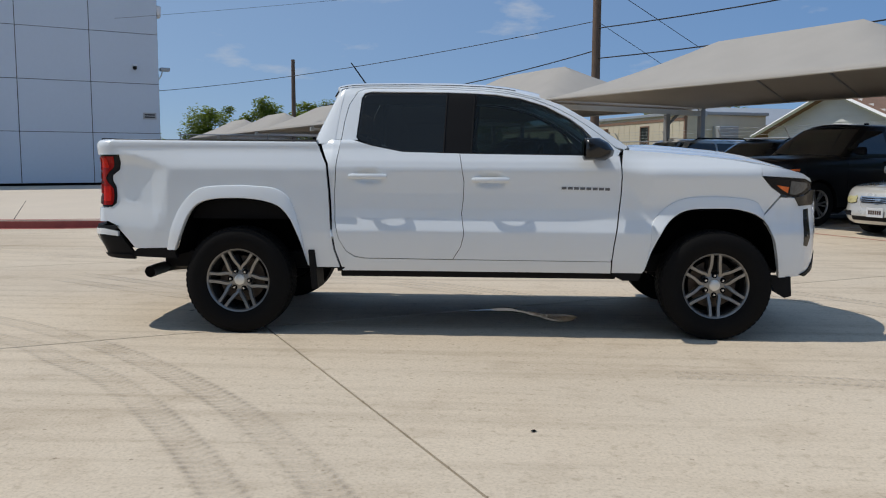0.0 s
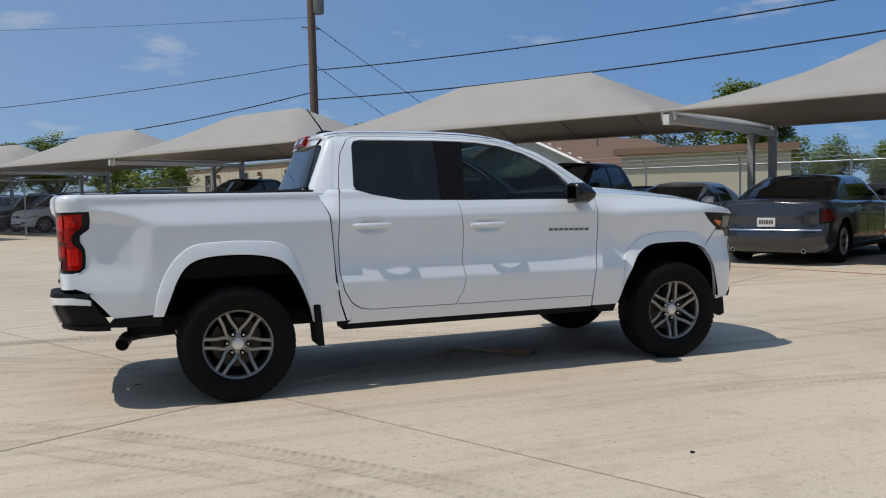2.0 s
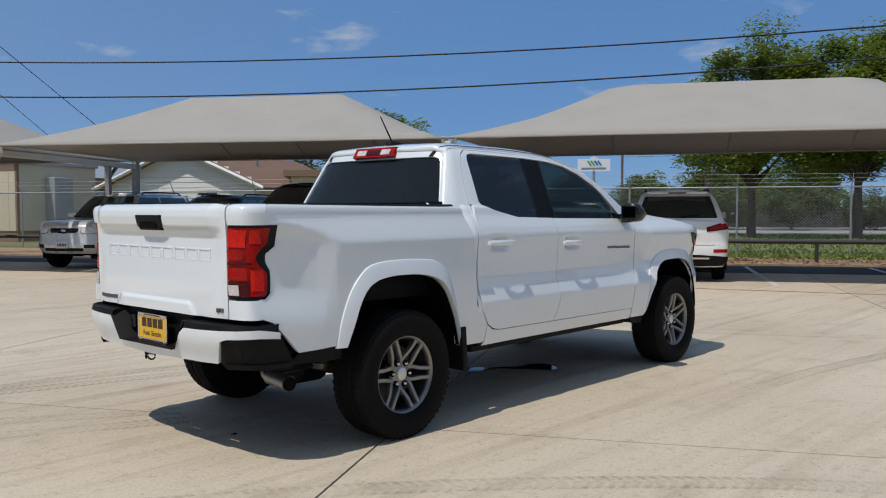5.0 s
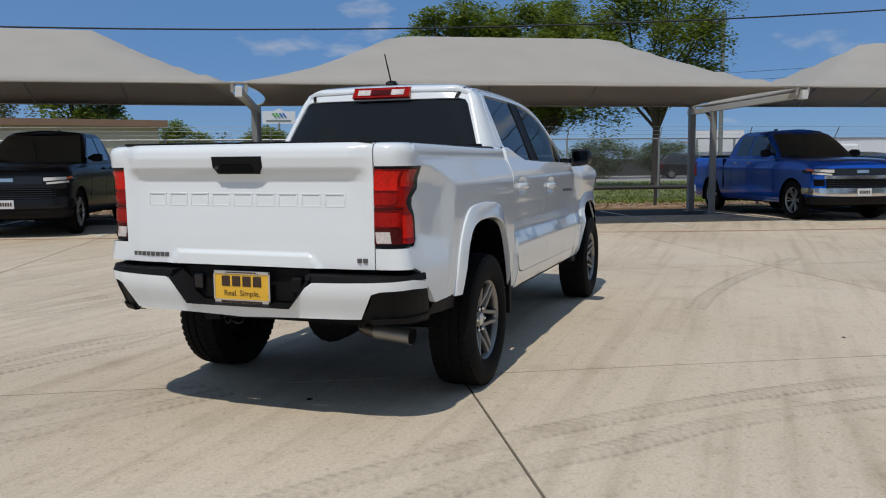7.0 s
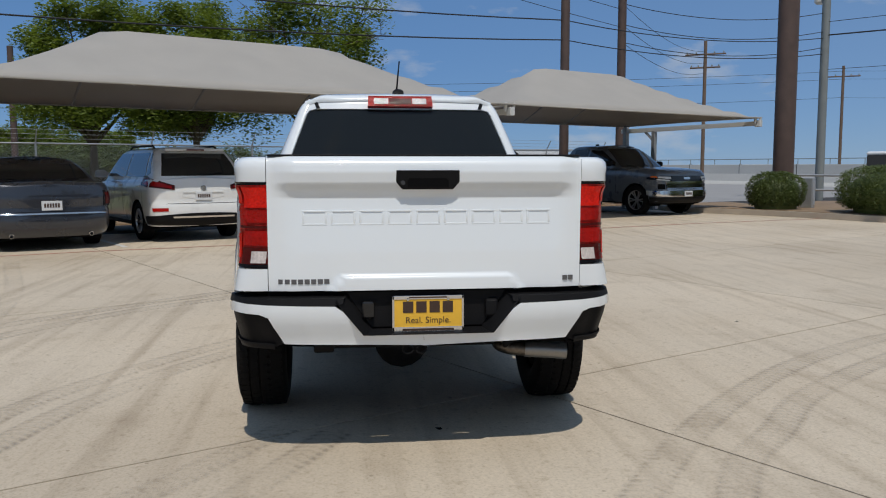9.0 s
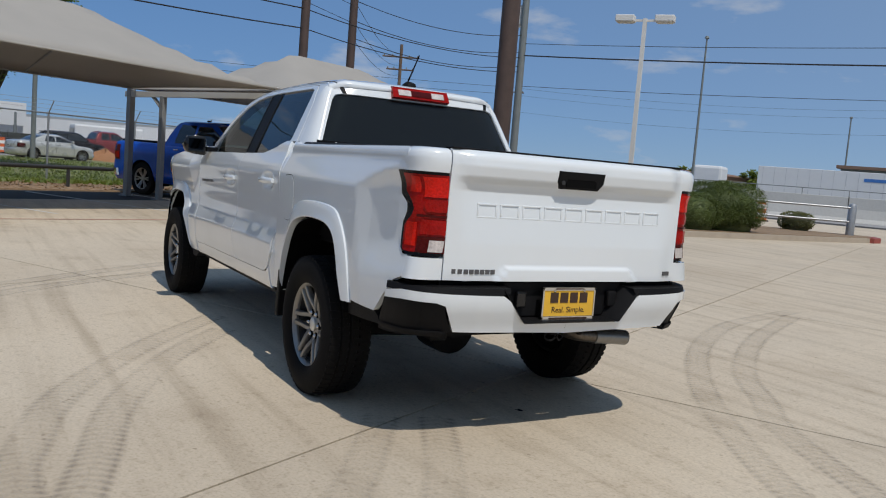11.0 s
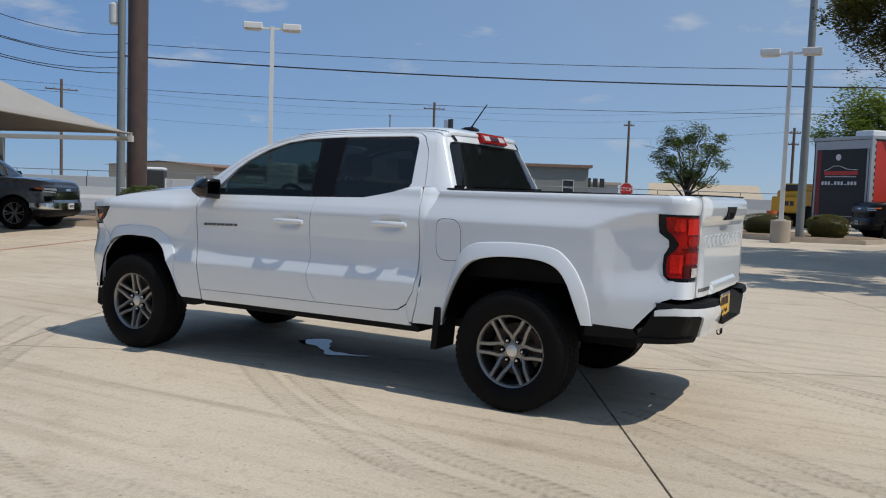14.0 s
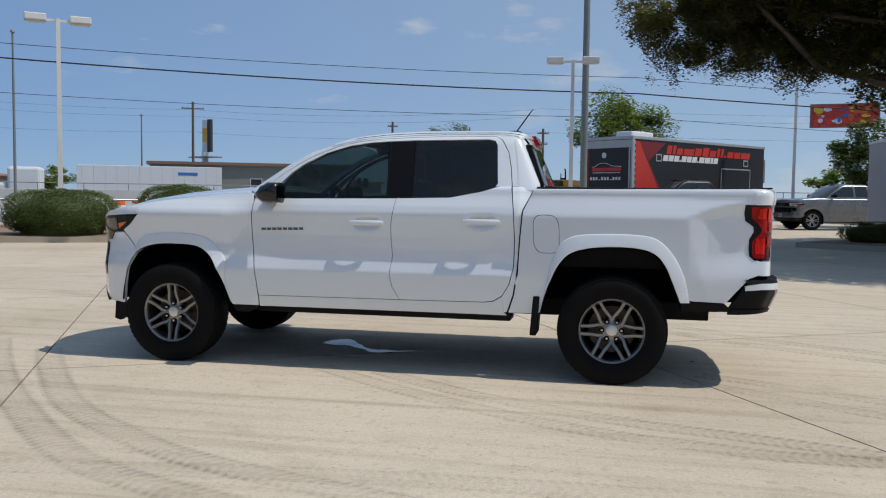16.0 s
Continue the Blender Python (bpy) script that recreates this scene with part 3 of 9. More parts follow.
    bm.faces.new(vs[0]), bm.faces.new(vs[-1][::-1])
    box(bm, 0.80, 0.90, *sorted((s * 0.80, s * 0.90)), 1.262, 1.30)
    m = put_mesh("door_mirror", bm, GLOSS_BLACK, truck, "gloss black door mirror", smooth=45)
    put_mesh("mirror_glass", boxed(0.7335, 0.7365, *sorted((s * 0.93, s * 1.045)), 1.258, 1.358), MIRROR, m)
    # tail lamp round the corner
    plan = [(None, 0.0), (-2.60, 0.0), (-2.645, -0.006), (-2.680, -0.028), (-2.703, -0.066), (-2.715, -0.115), (-2.722, -0.155)]
    zs = [0.888, 0.915, 0.972, 1.03, 1.055, 1.08, 1.115, 1.135, 1.155, 1.205, 1.262]
    xf = [-2.625, -2.568, -2.562, -2.565, -2.580, -2.592, -2.589, -2.562, -2.535, -2.528, -2.530]

    def lamp_point(k, z):
        x, dy = plan[k]
        x = inter(z, zs, xf) if x is None else x
        base = side_y(-2.63, z)
        y = (side_y(x, z) if k < 2 else base + dy) + (0.004 if k < 3 else 0.0)
        return (x, s * y, z)

    bm = bmesh.new()
    grid_faces(bm, [[lamp_point(k, z) for k in range(len(plan))] for z in zs])
    body = put_mesh("tail_lamp", bm, SMOKED, truck, "red tail lamp with a smoked border", smooth=40)

    def lens(name, z0, z1, start, k1, mt, lift=0.004, n=6):
        b2 = bmesh.new()
        rows = []
        for z in np.linspace(z0, z1, n):
            row = []
            for k in np.linspace(start(z) if callable(start) else start, k1, 12):
                i = min(int(k), len(plan) - 2)
                p, q = Vector(lamp_point(i, z)), Vector(lamp_point(i + 1, z))
                w = p.lerp(q, k - i)
                w += Vector((-lift, s * lift * 0.8, 0))
                row.append(w)
            rows.append(row)
        grid_faces(b2, rows)
        put_mesh(name, b2, mt, body, smooth=20)

    edge_at = lambda z: inter(z, [0.905, 0.955, 1.02, 1.06, 1.095, 1.13, 1.17, 1.245], [0.62, 0.42, 0.50, 1.55, 1.95, 1.45, 0.62, 0.55])
    bowed = lambda a, b, lo, hi: (lambda z: inter(z, [lo, (lo + hi) / 2, hi], [a, b, a]))
    lens("red_lens", 0.903, 1.248, edge_at, 5.70, RED_LENS, n=31)
    lens("upper_lens", 1.168, 1.238, lambda z: 1.1 + 6 * (z - 1.168), 2.6, BRIGHT_RED, 0.008)
    lens("inner_lens", 1.150, 1.238, 3.0, 5.45, BRIGHT_RED, 0.008)
    lens("reflector", 1.085, 1.140, bowed(3.4, 3.0, 1.085, 1.140), 5.45, RED_LENS, 0.009)
    lens("light_guide", 1.060, 1.072, 2.3, 5.5, DEEP_RED, 0.009)
    lens("lower_lens", 0.930, 1.035, lambda z: 0.80 + 3 * abs(z - 0.98), 2.45, BRIGHT_RED, 0.008)
    lens("turn_lens", 0.985, 1.050, 2.8, 5.45, RED_LENS, 0.009)
    lens("dark_lens", 0.904, 0.975, 2.6, 5.68, DEEP_RED, 0.007)
    lens("reversing_lamp", 0.908, 0.960, 3.9, 5.35, CLEAR_LENS, 0.011)
    # head lamp
    hl = [(1.950, 1.127), (2.022, 1.055), (2.11, 1.003), (2.20, 0.985), (2.28, 1.005), (2.34, 1.04), (2.335, 1.085), (2.27, 1.110), (2.13, 1.119)]
    nose = lambda d=0.0: (lambda x, z: Vector((x, s * (side_y(min(x, 2.1), z) - inter(x, NOSE_X, NOSE_Y) + d), z)))
    h = sheet("head_lamp", panel(hl, nose(0.003), 0.02, 0.03, inward=mid), SMOKED, truck, "smoked head lamp with an amber side reflector")
    sheet("side_reflector", panel([(2.055, 1.070), (2.09, 1.044), (2.142, 1.014), (2.145, 1.056)], nose(0.007), 0.003, 0.03, inward=mid), AMBER, h)
    sheet("lamp_projector", panel([(2.155, 1.010), (2.20, 1.002), (2.26, 1.022), (2.30, 1.055), (2.29, 1.085), (2.157, 1.098)], nose(0.008), 0.003, 0.03, inward=mid), LAMP_DEEP, h)
    lip = [(1.951, 1.206), (2.05, 1.190), (2.15, 1.172), (2.25, 1.146), (2.32, 1.112), (2.335, 1.090), (2.27, 1.114), (2.13, 1.123), (1.948, 1.133)]
    sheet("fender_lip", panel(lip, nose(), 0.02, 0.025, inward=mid), WHITE_PAINT, truck)
    bm = bmesh.new()
    rows = []
    for x in np.linspace(1.93, 2.335, 12):
        z = inter(x, [1.93, 2.05, 2.15, 2.25, 2.32, 2.335], [1.206, 1.190, 1.172, 1.146, 1.112, 1.092])
        y = nose()(x, z).y
        rows.append([(x - 0.03 * f, y - s * 0.20 * f, z - 0.001 + 0.008 * f) for f in (0, 0.3, 0.65, 1)])
    grid_faces(bm, rows)
    put_mesh("fender_top", bm, WHITE_PAINT, truck, smooth=50)
    sheet("grille_end", panel([(2.20, 0.983), (2.24, 0.925), (2.38, 0.93), (2.41, 1.03), (2.345, 1.035), (2.285, 1.0)], nose(0.006), 0.02, 0.04, inward=mid), GLOSS_BLACK, truck)
    # front bumper corner
    corner = [(2.110, 0.43), (2.103, 0.47), (2.093, 0.55), (2.062, 0.685), (2.012, 0.795), (1.985, 0.828), (1.984, 0.862), (2.098, 0.985), (2.16, 0.98), (2.29, 0.985), (2.36, 0.93), (2.37, 0.72), (2.385, 0.60), (2.36, 0.50), (2.28, 0.435)]
    sheet("bumper_corner", panel(ahead(corner, 1.36), nose(), 0.03, 0.04, inward=mid), WHITE_PAINT, truck)
    sheet("fog_lamp_recess", panel(ahead([(2.245, 0.90), (2.285, 0.905), (2.30, 0.70), (2.28, 0.64), (2.25, 0.65)]), nose(0.003), 0.01, 0.05, inward=mid), GLOSS_BLACK, truck)
    sheet("bumper_lip", panel(ahead([(2.24, 0.44), (2.30, 0.465), (2.36, 0.54), (2.395, 0.585), (2.40, 0.53), (2.36, 0.46), (2.28, 0.425)]), nose(0.012), 0.03, 0.05, inward=mid), BLACK_PLASTIC, truck)
    sheet("air_deflector", panel([(2.055, 0.44), (2.20, 0.435), (2.21, 0.30), (2.165, 0.285), (2.09, 0.33)], lambda x, z: Vector((x, s * 0.82, z)), 0.05, 0.1, inward=mid), BLACK_PLASTIC, truck)
    sheet("front_mud_guard", panel([(1.19, 0.49), (1.06, 0.49), (0.96, 0.44), (1.04, 0.40), (1.15, 0.40)], lambda x, z: Vector((x, s * 0.868, z)), 0.14, 0.1, inward=mid), BLACK_PLASTIC, truck)
    bm = boxed(-1.165, -1.118, *sorted((s * 0.66, s * 0.905)), 0.32, 0.60, 0.008)
    for v in bm.verts:
        if v.co.z < 0.45:
            v.co.x += 0.02
    put_mesh("mud_flap", bm, BLACK_PLASTIC, truck, "black plastic mud flap")
    put_mesh("sill_bracket", boxed(-0.965, -0.905, *sorted((s * 0.78, s * 0.862)), 0.445, 0.505, 0.006), BLACK_PLASTIC, truck)


flank(1)
flank(-1)

# nose, hood, windscreen, roof
mid = Vector((0, 0, 0.8))


bm = bmesh.new()
rows = []
for z in np.linspace(0.44, 1.06, 12):
    w = 0.62
    rows.append([(2.33 + 0.20 * (1 - (y / w) ** 2) + 0.04 * math.sin((z - 0.44) / 0.62 * math.pi), y, z) for y in np.linspace(-w, w, 15)])
grid_faces(bm, rows)
put_mesh("front_bumper", bm, WHITE_PAINT, truck, smooth=40)
bm = bmesh.new()
for k in range(7):
    z = 0.66 + k * 0.055
    grid_faces(bm, [[(2.33 + 0.20 * (1 - (y / 0.62) ** 2) + 0.04 * math.sin((z - 0.44) / 0.62 * math.pi) + d, y, zz) for d, zz in ((-0.02, z), (0.012, z + 0.004), (0.012, z + 0.031), (-0.02, z + 0.035))] for y in np.linspace(-0.54, 0.54, 11)])
part("front_grille", bm, GLOSS_BLACK, truck, "black front grille")


def hood(x, y):
    z = inter(x, [1.03, 1.10, 1.30, 1.55, 1.80, 2.0, 2.14, 2.24, 2.33, 2.40], [1.322, 1.330, 1.318, 1.298, 1.272, 1.236, 1.198, 1.160, 1.110, 1.05])
    a = abs(y)
    edge = smooth_step(0.60, 0.84, a)
    crown = 0.022 * smooth_step(0.45, 0.30, a) * smooth_step(1.0, 1.3, x)
    return Vector((x, y, z + 0.012 * (1 - (y / 0.8) ** 2) + crown - 0.030 * edge))


hood_out = [(1.05, -0.80), (1.3, -0.822), (1.6, -0.842), (1.9, -0.838), (2.02, -0.81), (2.15, -0.765), (2.27, -0.66), (2.35, -0.47), (2.39, 0)]
hood_out += [(x, -y) for x, y in reversed(hood_out[:-1])]
sheet("hood", panel(hood_out, hood, 0.02, 0.08, inward=mid), WHITE_PAINT, truck)


RAIL_X = [-1.05, -1.03, -1.0, -0.90, -0.80, -0.447, -0.20, 0.06, 0.24, 0.42, 0.47]
RAIL_Z = [1.730, 1.733, 1.738, 1.760, 1.765, 1.765, 1.760, 1.747, 1.726, 1.686, 1.67]


def roof(x, f):
    """The roof skin; f runs across from -1 to 1 between the rails."""
    z = inter(x, [-1.06, -1.03, -0.99, -0.93, -0.80, -0.5, -0.2, 0.05, 0.25, 0.40, 0.56, 0.66], [1.738, 1.762, 1.784, 1.797, 1.803, 1.805, 1.802, 1.791, 1.767, 1.734, 1.690, 1.650])
    low = inter(x, RAIL_X, RAIL_Z) - 0.007
    t = abs(f)
    drop = 0.30 * t ** 2 + 0.70 * smooth_step(0.80, 1.02, t)
    return Vector((x, f * (green_y(x, low) + 0.003), z - (z - low) * min(1.0, drop)))


def along_roof(f, n=30):
    back = -1.032 + 0.072 * abs(f) ** 6
    return [back + (0.46 - back) * t for t in np.linspace(0, 1, n) ** 1.15]


bm = bmesh.new()
grid_faces(bm, [[roof(along_roof(f)[i], f) for f in np.linspace(-1, 1, 41)] for i in range(30)])
r = put_mesh("roof", bm, WHITE_PAINT, truck, smooth=60)
for s in (-1, 1):
    bm = bmesh.new()
    grid_faces(bm, [[roof(x, s * 0.91) + Vector((0, dy, dz)) for dy, dz in ((-0.009, -0.006), (-0.009, 0.0012), (0.009, -0.0008), (0.009, -0.008))] for x in along_roof(0.91)[:-3]], wrap=True)
    part("roof_trim", bm, BLACK_PLASTIC, r, "thin black roof ditch trim")
put_mesh("headliner", boxed(-0.98, 0.36, -0.53, 0.53, 1.700, 1.712), HEADLINER, truck)
# windscreen
bm = bmesh.new()
grid_faces(bm, [[(inter(t, [0, 0.5, 1], [1.075, 0.80, 0.44]) + 0.05 * (1 - (f ** 2)) * (1 - t * 0.5), f * (0.735 - 0.145 * t), inter(t, [0, 0.5, 1], [1.325, 1.538, 1.710]) - 0.018 * (1 - t) - 0.034 * t * f ** 4) for f in np.linspace(-1, 1, 13)] for t in np.linspace(0, 1, 9)])
put_mesh("windscreen", bm, TINT_FRONT, truck, "dark windscreen glass", smooth=60)
for s in (-1, 1):
    bm = bmesh.new()
    grid_faces(bm, [[(x + dx, s * (y + dy), z + dz) for dx, dy, dz in ((-0.03, 0.03, -0.01), (0.0, 0.02, 0.012), (0.02, -0.03, 0.006), (0.0, -0.04, -0.03))] for x, y, z in [(1.07, 0.735, 1.314), (0.93, 0.705, 1.412), (0.80, 0.675, 1.502), (0.62, 0.632, 1.607), (0.43, 0.598, 1.676)]], wrap=True)
    put_mesh("windscreen_pillar", bm, WHITE_PAINT, truck, smooth=50)
put_mesh("scuttle", boxed(0.98, 1.10, -0.74, 0.74, 1.27, 1.312, 0.01), BLACK_PLASTIC, truck)


# rear of the cab
def cab_back(y, z):
    x = inter(z, [1.30, 1.36, 1.70, 1.735, 1.765], [-1.215, -1.190, -1.050, -1.036, -1.015])
    half = 0.875 * inter(z, [1.30, 1.40, 1.70, 1.765], [0.90, 0.855, 0.695, 0.64])
    return Vector((x + 0.075 * min(1.3, abs(y) / half) ** 6, y, z))


pane = [(-0.680, 1.385), (-0.640, 1.50), (-0.585, 1.650), (-0.565, 1.676), (-0.53, 1.686), (0.53, 1.686), (0.565, 1.676), (0.585, 1.650), (0.640, 1.50), (0.680, 1.385)]
for s in (-1, 1):
    o = [(s * y, z) for y, z in ((0.60, 1.30), (0.72, 1.30), (0.700, 1.385), (0.662, 1.50), (0.612, 1.652), (0.592, 1.70), (0.560, 1.735), (0.50, 1.75), (0, 1.762), (0, 1.690), (0.532, 1.690), (0.570, 1.680), (0.590, 1.652), (0.645, 1.50), (0.685, 1.385), (0.60, 1.385))]
    sheet("cab_back", panel(o, cab_back, 0.03, 0.04, inward=Vector((0, 0, 1.4))), WHITE_PAINT, truck)
    rows = []
    for z in np.linspace(1.345, 1.745, 13):
        b = cab_back(s * inter(z, [1.345, 1.385, 1.50, 1.652, 1.70, 1.745], [0.702, 0.690, 0.651, 0.598, 0.580, 0.560]), z) + Vector((-0.0015, 0, 0))
        x = inter(z, [1.345, 1.45, 1.60, 1.735], [-0.99, -0.98, -0.962, -0.935])
        a = Vector((x, s * green_y(x, z, 0.0012), z))
        c = Vector((b.x - 0.004, s * (green_y(x, z) - 0.006), z))
        rows.append([a * (1 - t) ** 2 + c * 2 * t * (1 - t) + b * t * t for t in np.linspace(0, 1, 17)])
    bm = bmesh.new()
    grid_faces(bm, rows)
    put_mesh("cab_corner_skin", bm, WHITE_PAINT, truck, smooth=60)
sheet("rear_window", panel(pane, lambda y, z: cab_back(y, z) + Vector((0.012, 0, 0)), 0.0, 0.06, inward=Vector((0, 0, 1.4))), TINT, truck, "dark tinted rear window")
seal = [(y * 1.012, z + (0.004 if z > 1.5 else -0.004)) for y, z in pane]
sheet("rear_window_seal", panel(seal, lambda y, z: cab_back(y, z) + Vector((0.016, 0, 0)), 0.0, 0.1, inward=Vector((0, 0, 1.4))), GLOSS_BLACK, truck)
sheet("cab_bulkhead", panel([(-0.72, 0.60), (-0.72, 1.39), (0.72, 1.39), (0.72, 0.60)], lambda y, z: Vector((-1.16, y, z)), 0.02, 0.2), BLACK_PLASTIC, truck)
for s in (-1, 1):
    bm = bmesh.new()
    grid_faces(bm, [[cab_back(s * (inter(z, [1.69, 1.75], [0.512, 0.535]) + dy), z) + Vector((dx, 0, 0)) for dy, dx in ((-0.012, 0.004), (-0.011, -0.008), (0.011, -0.008), (0.012, 0.004))] for z in np.linspace(1.692, 1.762, 6)])
    put_mesh("ditch_end", bm, BLACK_PLASTIC, truck, "short black end of the roof ditch", smooth=30)
bm = bmesh.new()
rows = []
for f in np.linspace(-1, 1, 61):
    a = roof(along_roof(f)[0], f)
    n = roof(along_roof(f)[1], f)
    b = cab_back(a.y, inter(abs(a.y), [0, 0.5, 0.585, 0.62], [1.742, 1.732, 1.716, 1.685])) + Vector((-0.003, 0, 0))
    rows.append([n + Vector((0, 0, 0.001)), a + Vector((-0.001, 0, 0.001)), a.lerp(b, 0.35) + Vector((-0.004, 0, 0.002)), a.lerp(b, 0.7) + Vector((-0.003, 0, 0)), b])
grid_faces(bm, rows)
put_mesh("roof_rear_edge", bm, WHITE_PAINT, truck, smooth=60)
# high brake lamp
bl = sheet("high_brake_lamp", panel([(-0.205, 1.706), (-0.20, 1.772), (0.20, 1.772), (0.205, 1.706)], lambda y, z: cab_back(y, z) + Vector((-0.034, 0, 0)), 0.03, 0.04, inward=Vector((0, 0, 1.4))), RED_LENS, truck, "red high brake lamp with clear cargo lamps")
for y0, y1, mt in ((-0.165, -0.075, CLEAR_LENS), (-0.07, 0.07, DEEP_RED), (0.075, 0.165, CLEAR_LENS)):
    sheet("cargo_lamp", panel([(y0, 1.721), (y0, 1.757), (y1, 1.757), (y1, 1.721)], lambda y, z: cab_back(y, z) + Vector((-0.038, 0, 0)), 0.003, 0.03, inward=Vector((0, 0, 1.4))), mt, bl)
# aerial
bm = bmesh.new()
grid_faces(bm, [[(-0.865 + dx, dy, 1.800 + h) for dx, dy in ((-w, -w * 0.45), (-w * 0.2, -w * 0.6), (w * 1.4, 0), (-w * 0.2, w * 0.6), (-w, w * 0.45))] for w, h in ((0.065, 0), (0.058, 0.018), (0.03, 0.030), (0.01, 0.032))], wrap=True)
tube(bm, [(-0.875, 0.01, 1.82), (-1.0, 0.0, 1.995)], 0.006, 8, 0.004)
put_mesh("aerial", bm, BLACK_PLASTIC, truck, "black roof aerial", smooth=50)


# bed, tailgate
def gate(y, z):
    a = abs(y)
    k = smooth_step(0.69, 0.575, a)
    x = inter(z, [0.76, 0.80, 0.95, 1.12, 1.195, 1.225, 1.255, 1.30, 1.345, 1.362, 1.378], [-2.742, -2.744, -2.742, -2.732, -2.728, -2.740, -2.768, -2.777, -2.770, -2.754, -2.722])
    flat = inter(z, [0.76, 0.80, 1.20, 1.30, 1.345, 1.362, 1.378], [-2.722, -2.727, -2.732, -2.740, -2.738, -2.728, -2.700])
    step = 0.014 * smooth_step(0.858, 0.842, z) * smooth_step(0.445 + (z - 0.79) * -0.9, 0.405 + (z - 0.79) * -0.9, a)
    return Vector((flat + (x - flat) * k - step, y, z))


gate_out = [(-0.697, 0.785), (-0.697, 1.372), (0.697, 1.372), (0.697, 0.785)]
tg = sheet("tailgate", panel(gate_out, gate, 0.05, steps=(0.03, 0.016), inward=mid), WHITE_PAINT, truck, smooth=50)
put_mesh("gate_cap", boxed(-2.728, -2.655, -0.694, 0.694, 1.371, 1.381, 0.004), BLACK_PLASTIC, tg, "black plastic tailgate cap")
bm = bmesh.new()
hex_out = [(-0.138, 1.312), (0.138, 1.312), (0.140, 1.262), (0.112, 1.228), (-0.112, 1.228), (-0.140, 1.262)]
lean_in = lambda z: (1.312 - z) * 0.22
grip_hole = [(-0.085, 1.276), (0.085, 1.276), (0.087, 1.258), (0.078, 1.244), (-0.078, 1.244), (-0.087, 1.258)]
grid_faces(bm, [[(d + lean_in(z), y * k, 1.27 + (z - 1.27) * k) for y, z in ring] for ring, d, k in ((hex_out, -2.74, 1.0), (hex_out, -2.780, 1.0), (hex_out, -2.786, 0.95), (grip_hole, -2.786, 1.0), (grip_hole, -2.776, 0.96))], wrap=True)
hd = put_mesh("gate_handle", bm, BLACK_PLASTIC, tg, "black plastic tailgate handle with a finger recess", smooth=30)
put_mesh("handle_recess", boxed(-2.7765, -2.770, -0.09, 0.09, 1.24, 1.28), DARK_GAP, tg)
put_mesh("lock", turned(bmesh.new(), [(0.010, 0), (0.010, 0.004)], pose(-2.776, 0.110, 1.258, 0, -90, 0), 12), ALLOY_DARK, tg)
for i in range(9):
    bm = bmesh.new()
    y = -0.555 + i * 0.1245
    x = gate(y + 0.05, 1.105).x
    for y0, y1, z0, z1 in ((0, 0.107, 1.130, 1.138), (0, 0.107, 1.072, 1.080), (0, 0.009, 1.080, 1.130), (0.098, 0.107, 1.080, 1.130)):
        box(bm, x - 0.0030, x + 0.006, y + y0, y + y1, z0, z1, 0.0014)
    part("embossed_bar", bm, WHITE_PAINT, tg, "white embossed outline", smooth=40)
for i in range(8):
    y = 0.655 - i * 0.0285
    p = gate(y, 0.826)
    part("badge_bar", boxed(p.x - 0.004, p.x + 0.003, y - 0.0225, y, 0.816, 0.837), BADGE, tg, "dark grey badge bar")
for y in (-0.615, -0.642):
    p = gate(y, 0.826)
    part("trim_badge", boxed(p.x - 0.004, p.x + 0.003, y - 0.022, y, 0.816, 0.837), BADGE, tg)
for s in (-1, 1):
    bm = bmesh.new()
    grid_faces(bm, [[(x, s * y, z) for y, z in ((0.70, 1.355), (0.70, 1.372), (0.78, 1.372), (0.795, 1.360))] for x in np.linspace(-2.66, -1.12, 8)], wrap=True)
    part("bed_rail_cap", bm, BLACK_PLASTIC, truck, "black bed rail cap")
bm = boxed(-2.66, -1.17, -0.70, 0.70, 0.80, 0.83)
for s in (-1, 1):
    box(bm, -2.66, -1.17, *sorted((s * 0.70, s * 0.715)), 0.83, 1.366)
box(bm, -1.20, -1.17, -0.70, 0.70, 0.83, 1.35)
part("cargo_bed", bm, BLACK_PLASTIC, truck)
# unseen filler behind the bumper, added to keep sun flecks out of the shadow
part("bumper_bracket", boxed(-2.69, -2.40, -0.68, 0.68, 0.58, 0.80), DARK_GAP, truck)
for s in (-1, 1):
    for nm, x0, zz in (("lower_bed_corner", -2.634, (0.785, 0.79, 0.85, 0.882)), ("bed_corner", -2.575, (1.262, 1.29, 1.32, 1.345, 1.360, 1.370))):
        bm = bmesh.new()
        rows = []
        for z in zz:
            k = 0.0 if z < 1.34 else inter(z, [1.34, 1.36, 1.37], [0.0, 0.012, 0.040])
            w, xe = side_y(x0, z) - k * 0.4, inter(z, [0.785, 1.27, 1.30, 1.345], [-2.722, -2.728, -2.736, -2.734]) + k
            rows.append([(x0 + (xe - x0) * math.sin(a) ** 0.75, s * (0.7005 + (w - 0.7005) * math.cos(a) ** 0.75), z) for a in np.linspace(0, math.pi / 2, 14)] + [(-2.60, s * 0.7005, z)])
        vs = grid_faces(bm, rows)
        bm.faces.new(vs[-1])
        put_mesh(nm, bm, WHITE_PAINT, truck, smooth=42)
    put_mesh("lamp_pocket", boxed(-2.66, -2.45, *sorted((s * 0.705, s * 0.78)), 0.80, 1.25), DARK_GAP, truck)

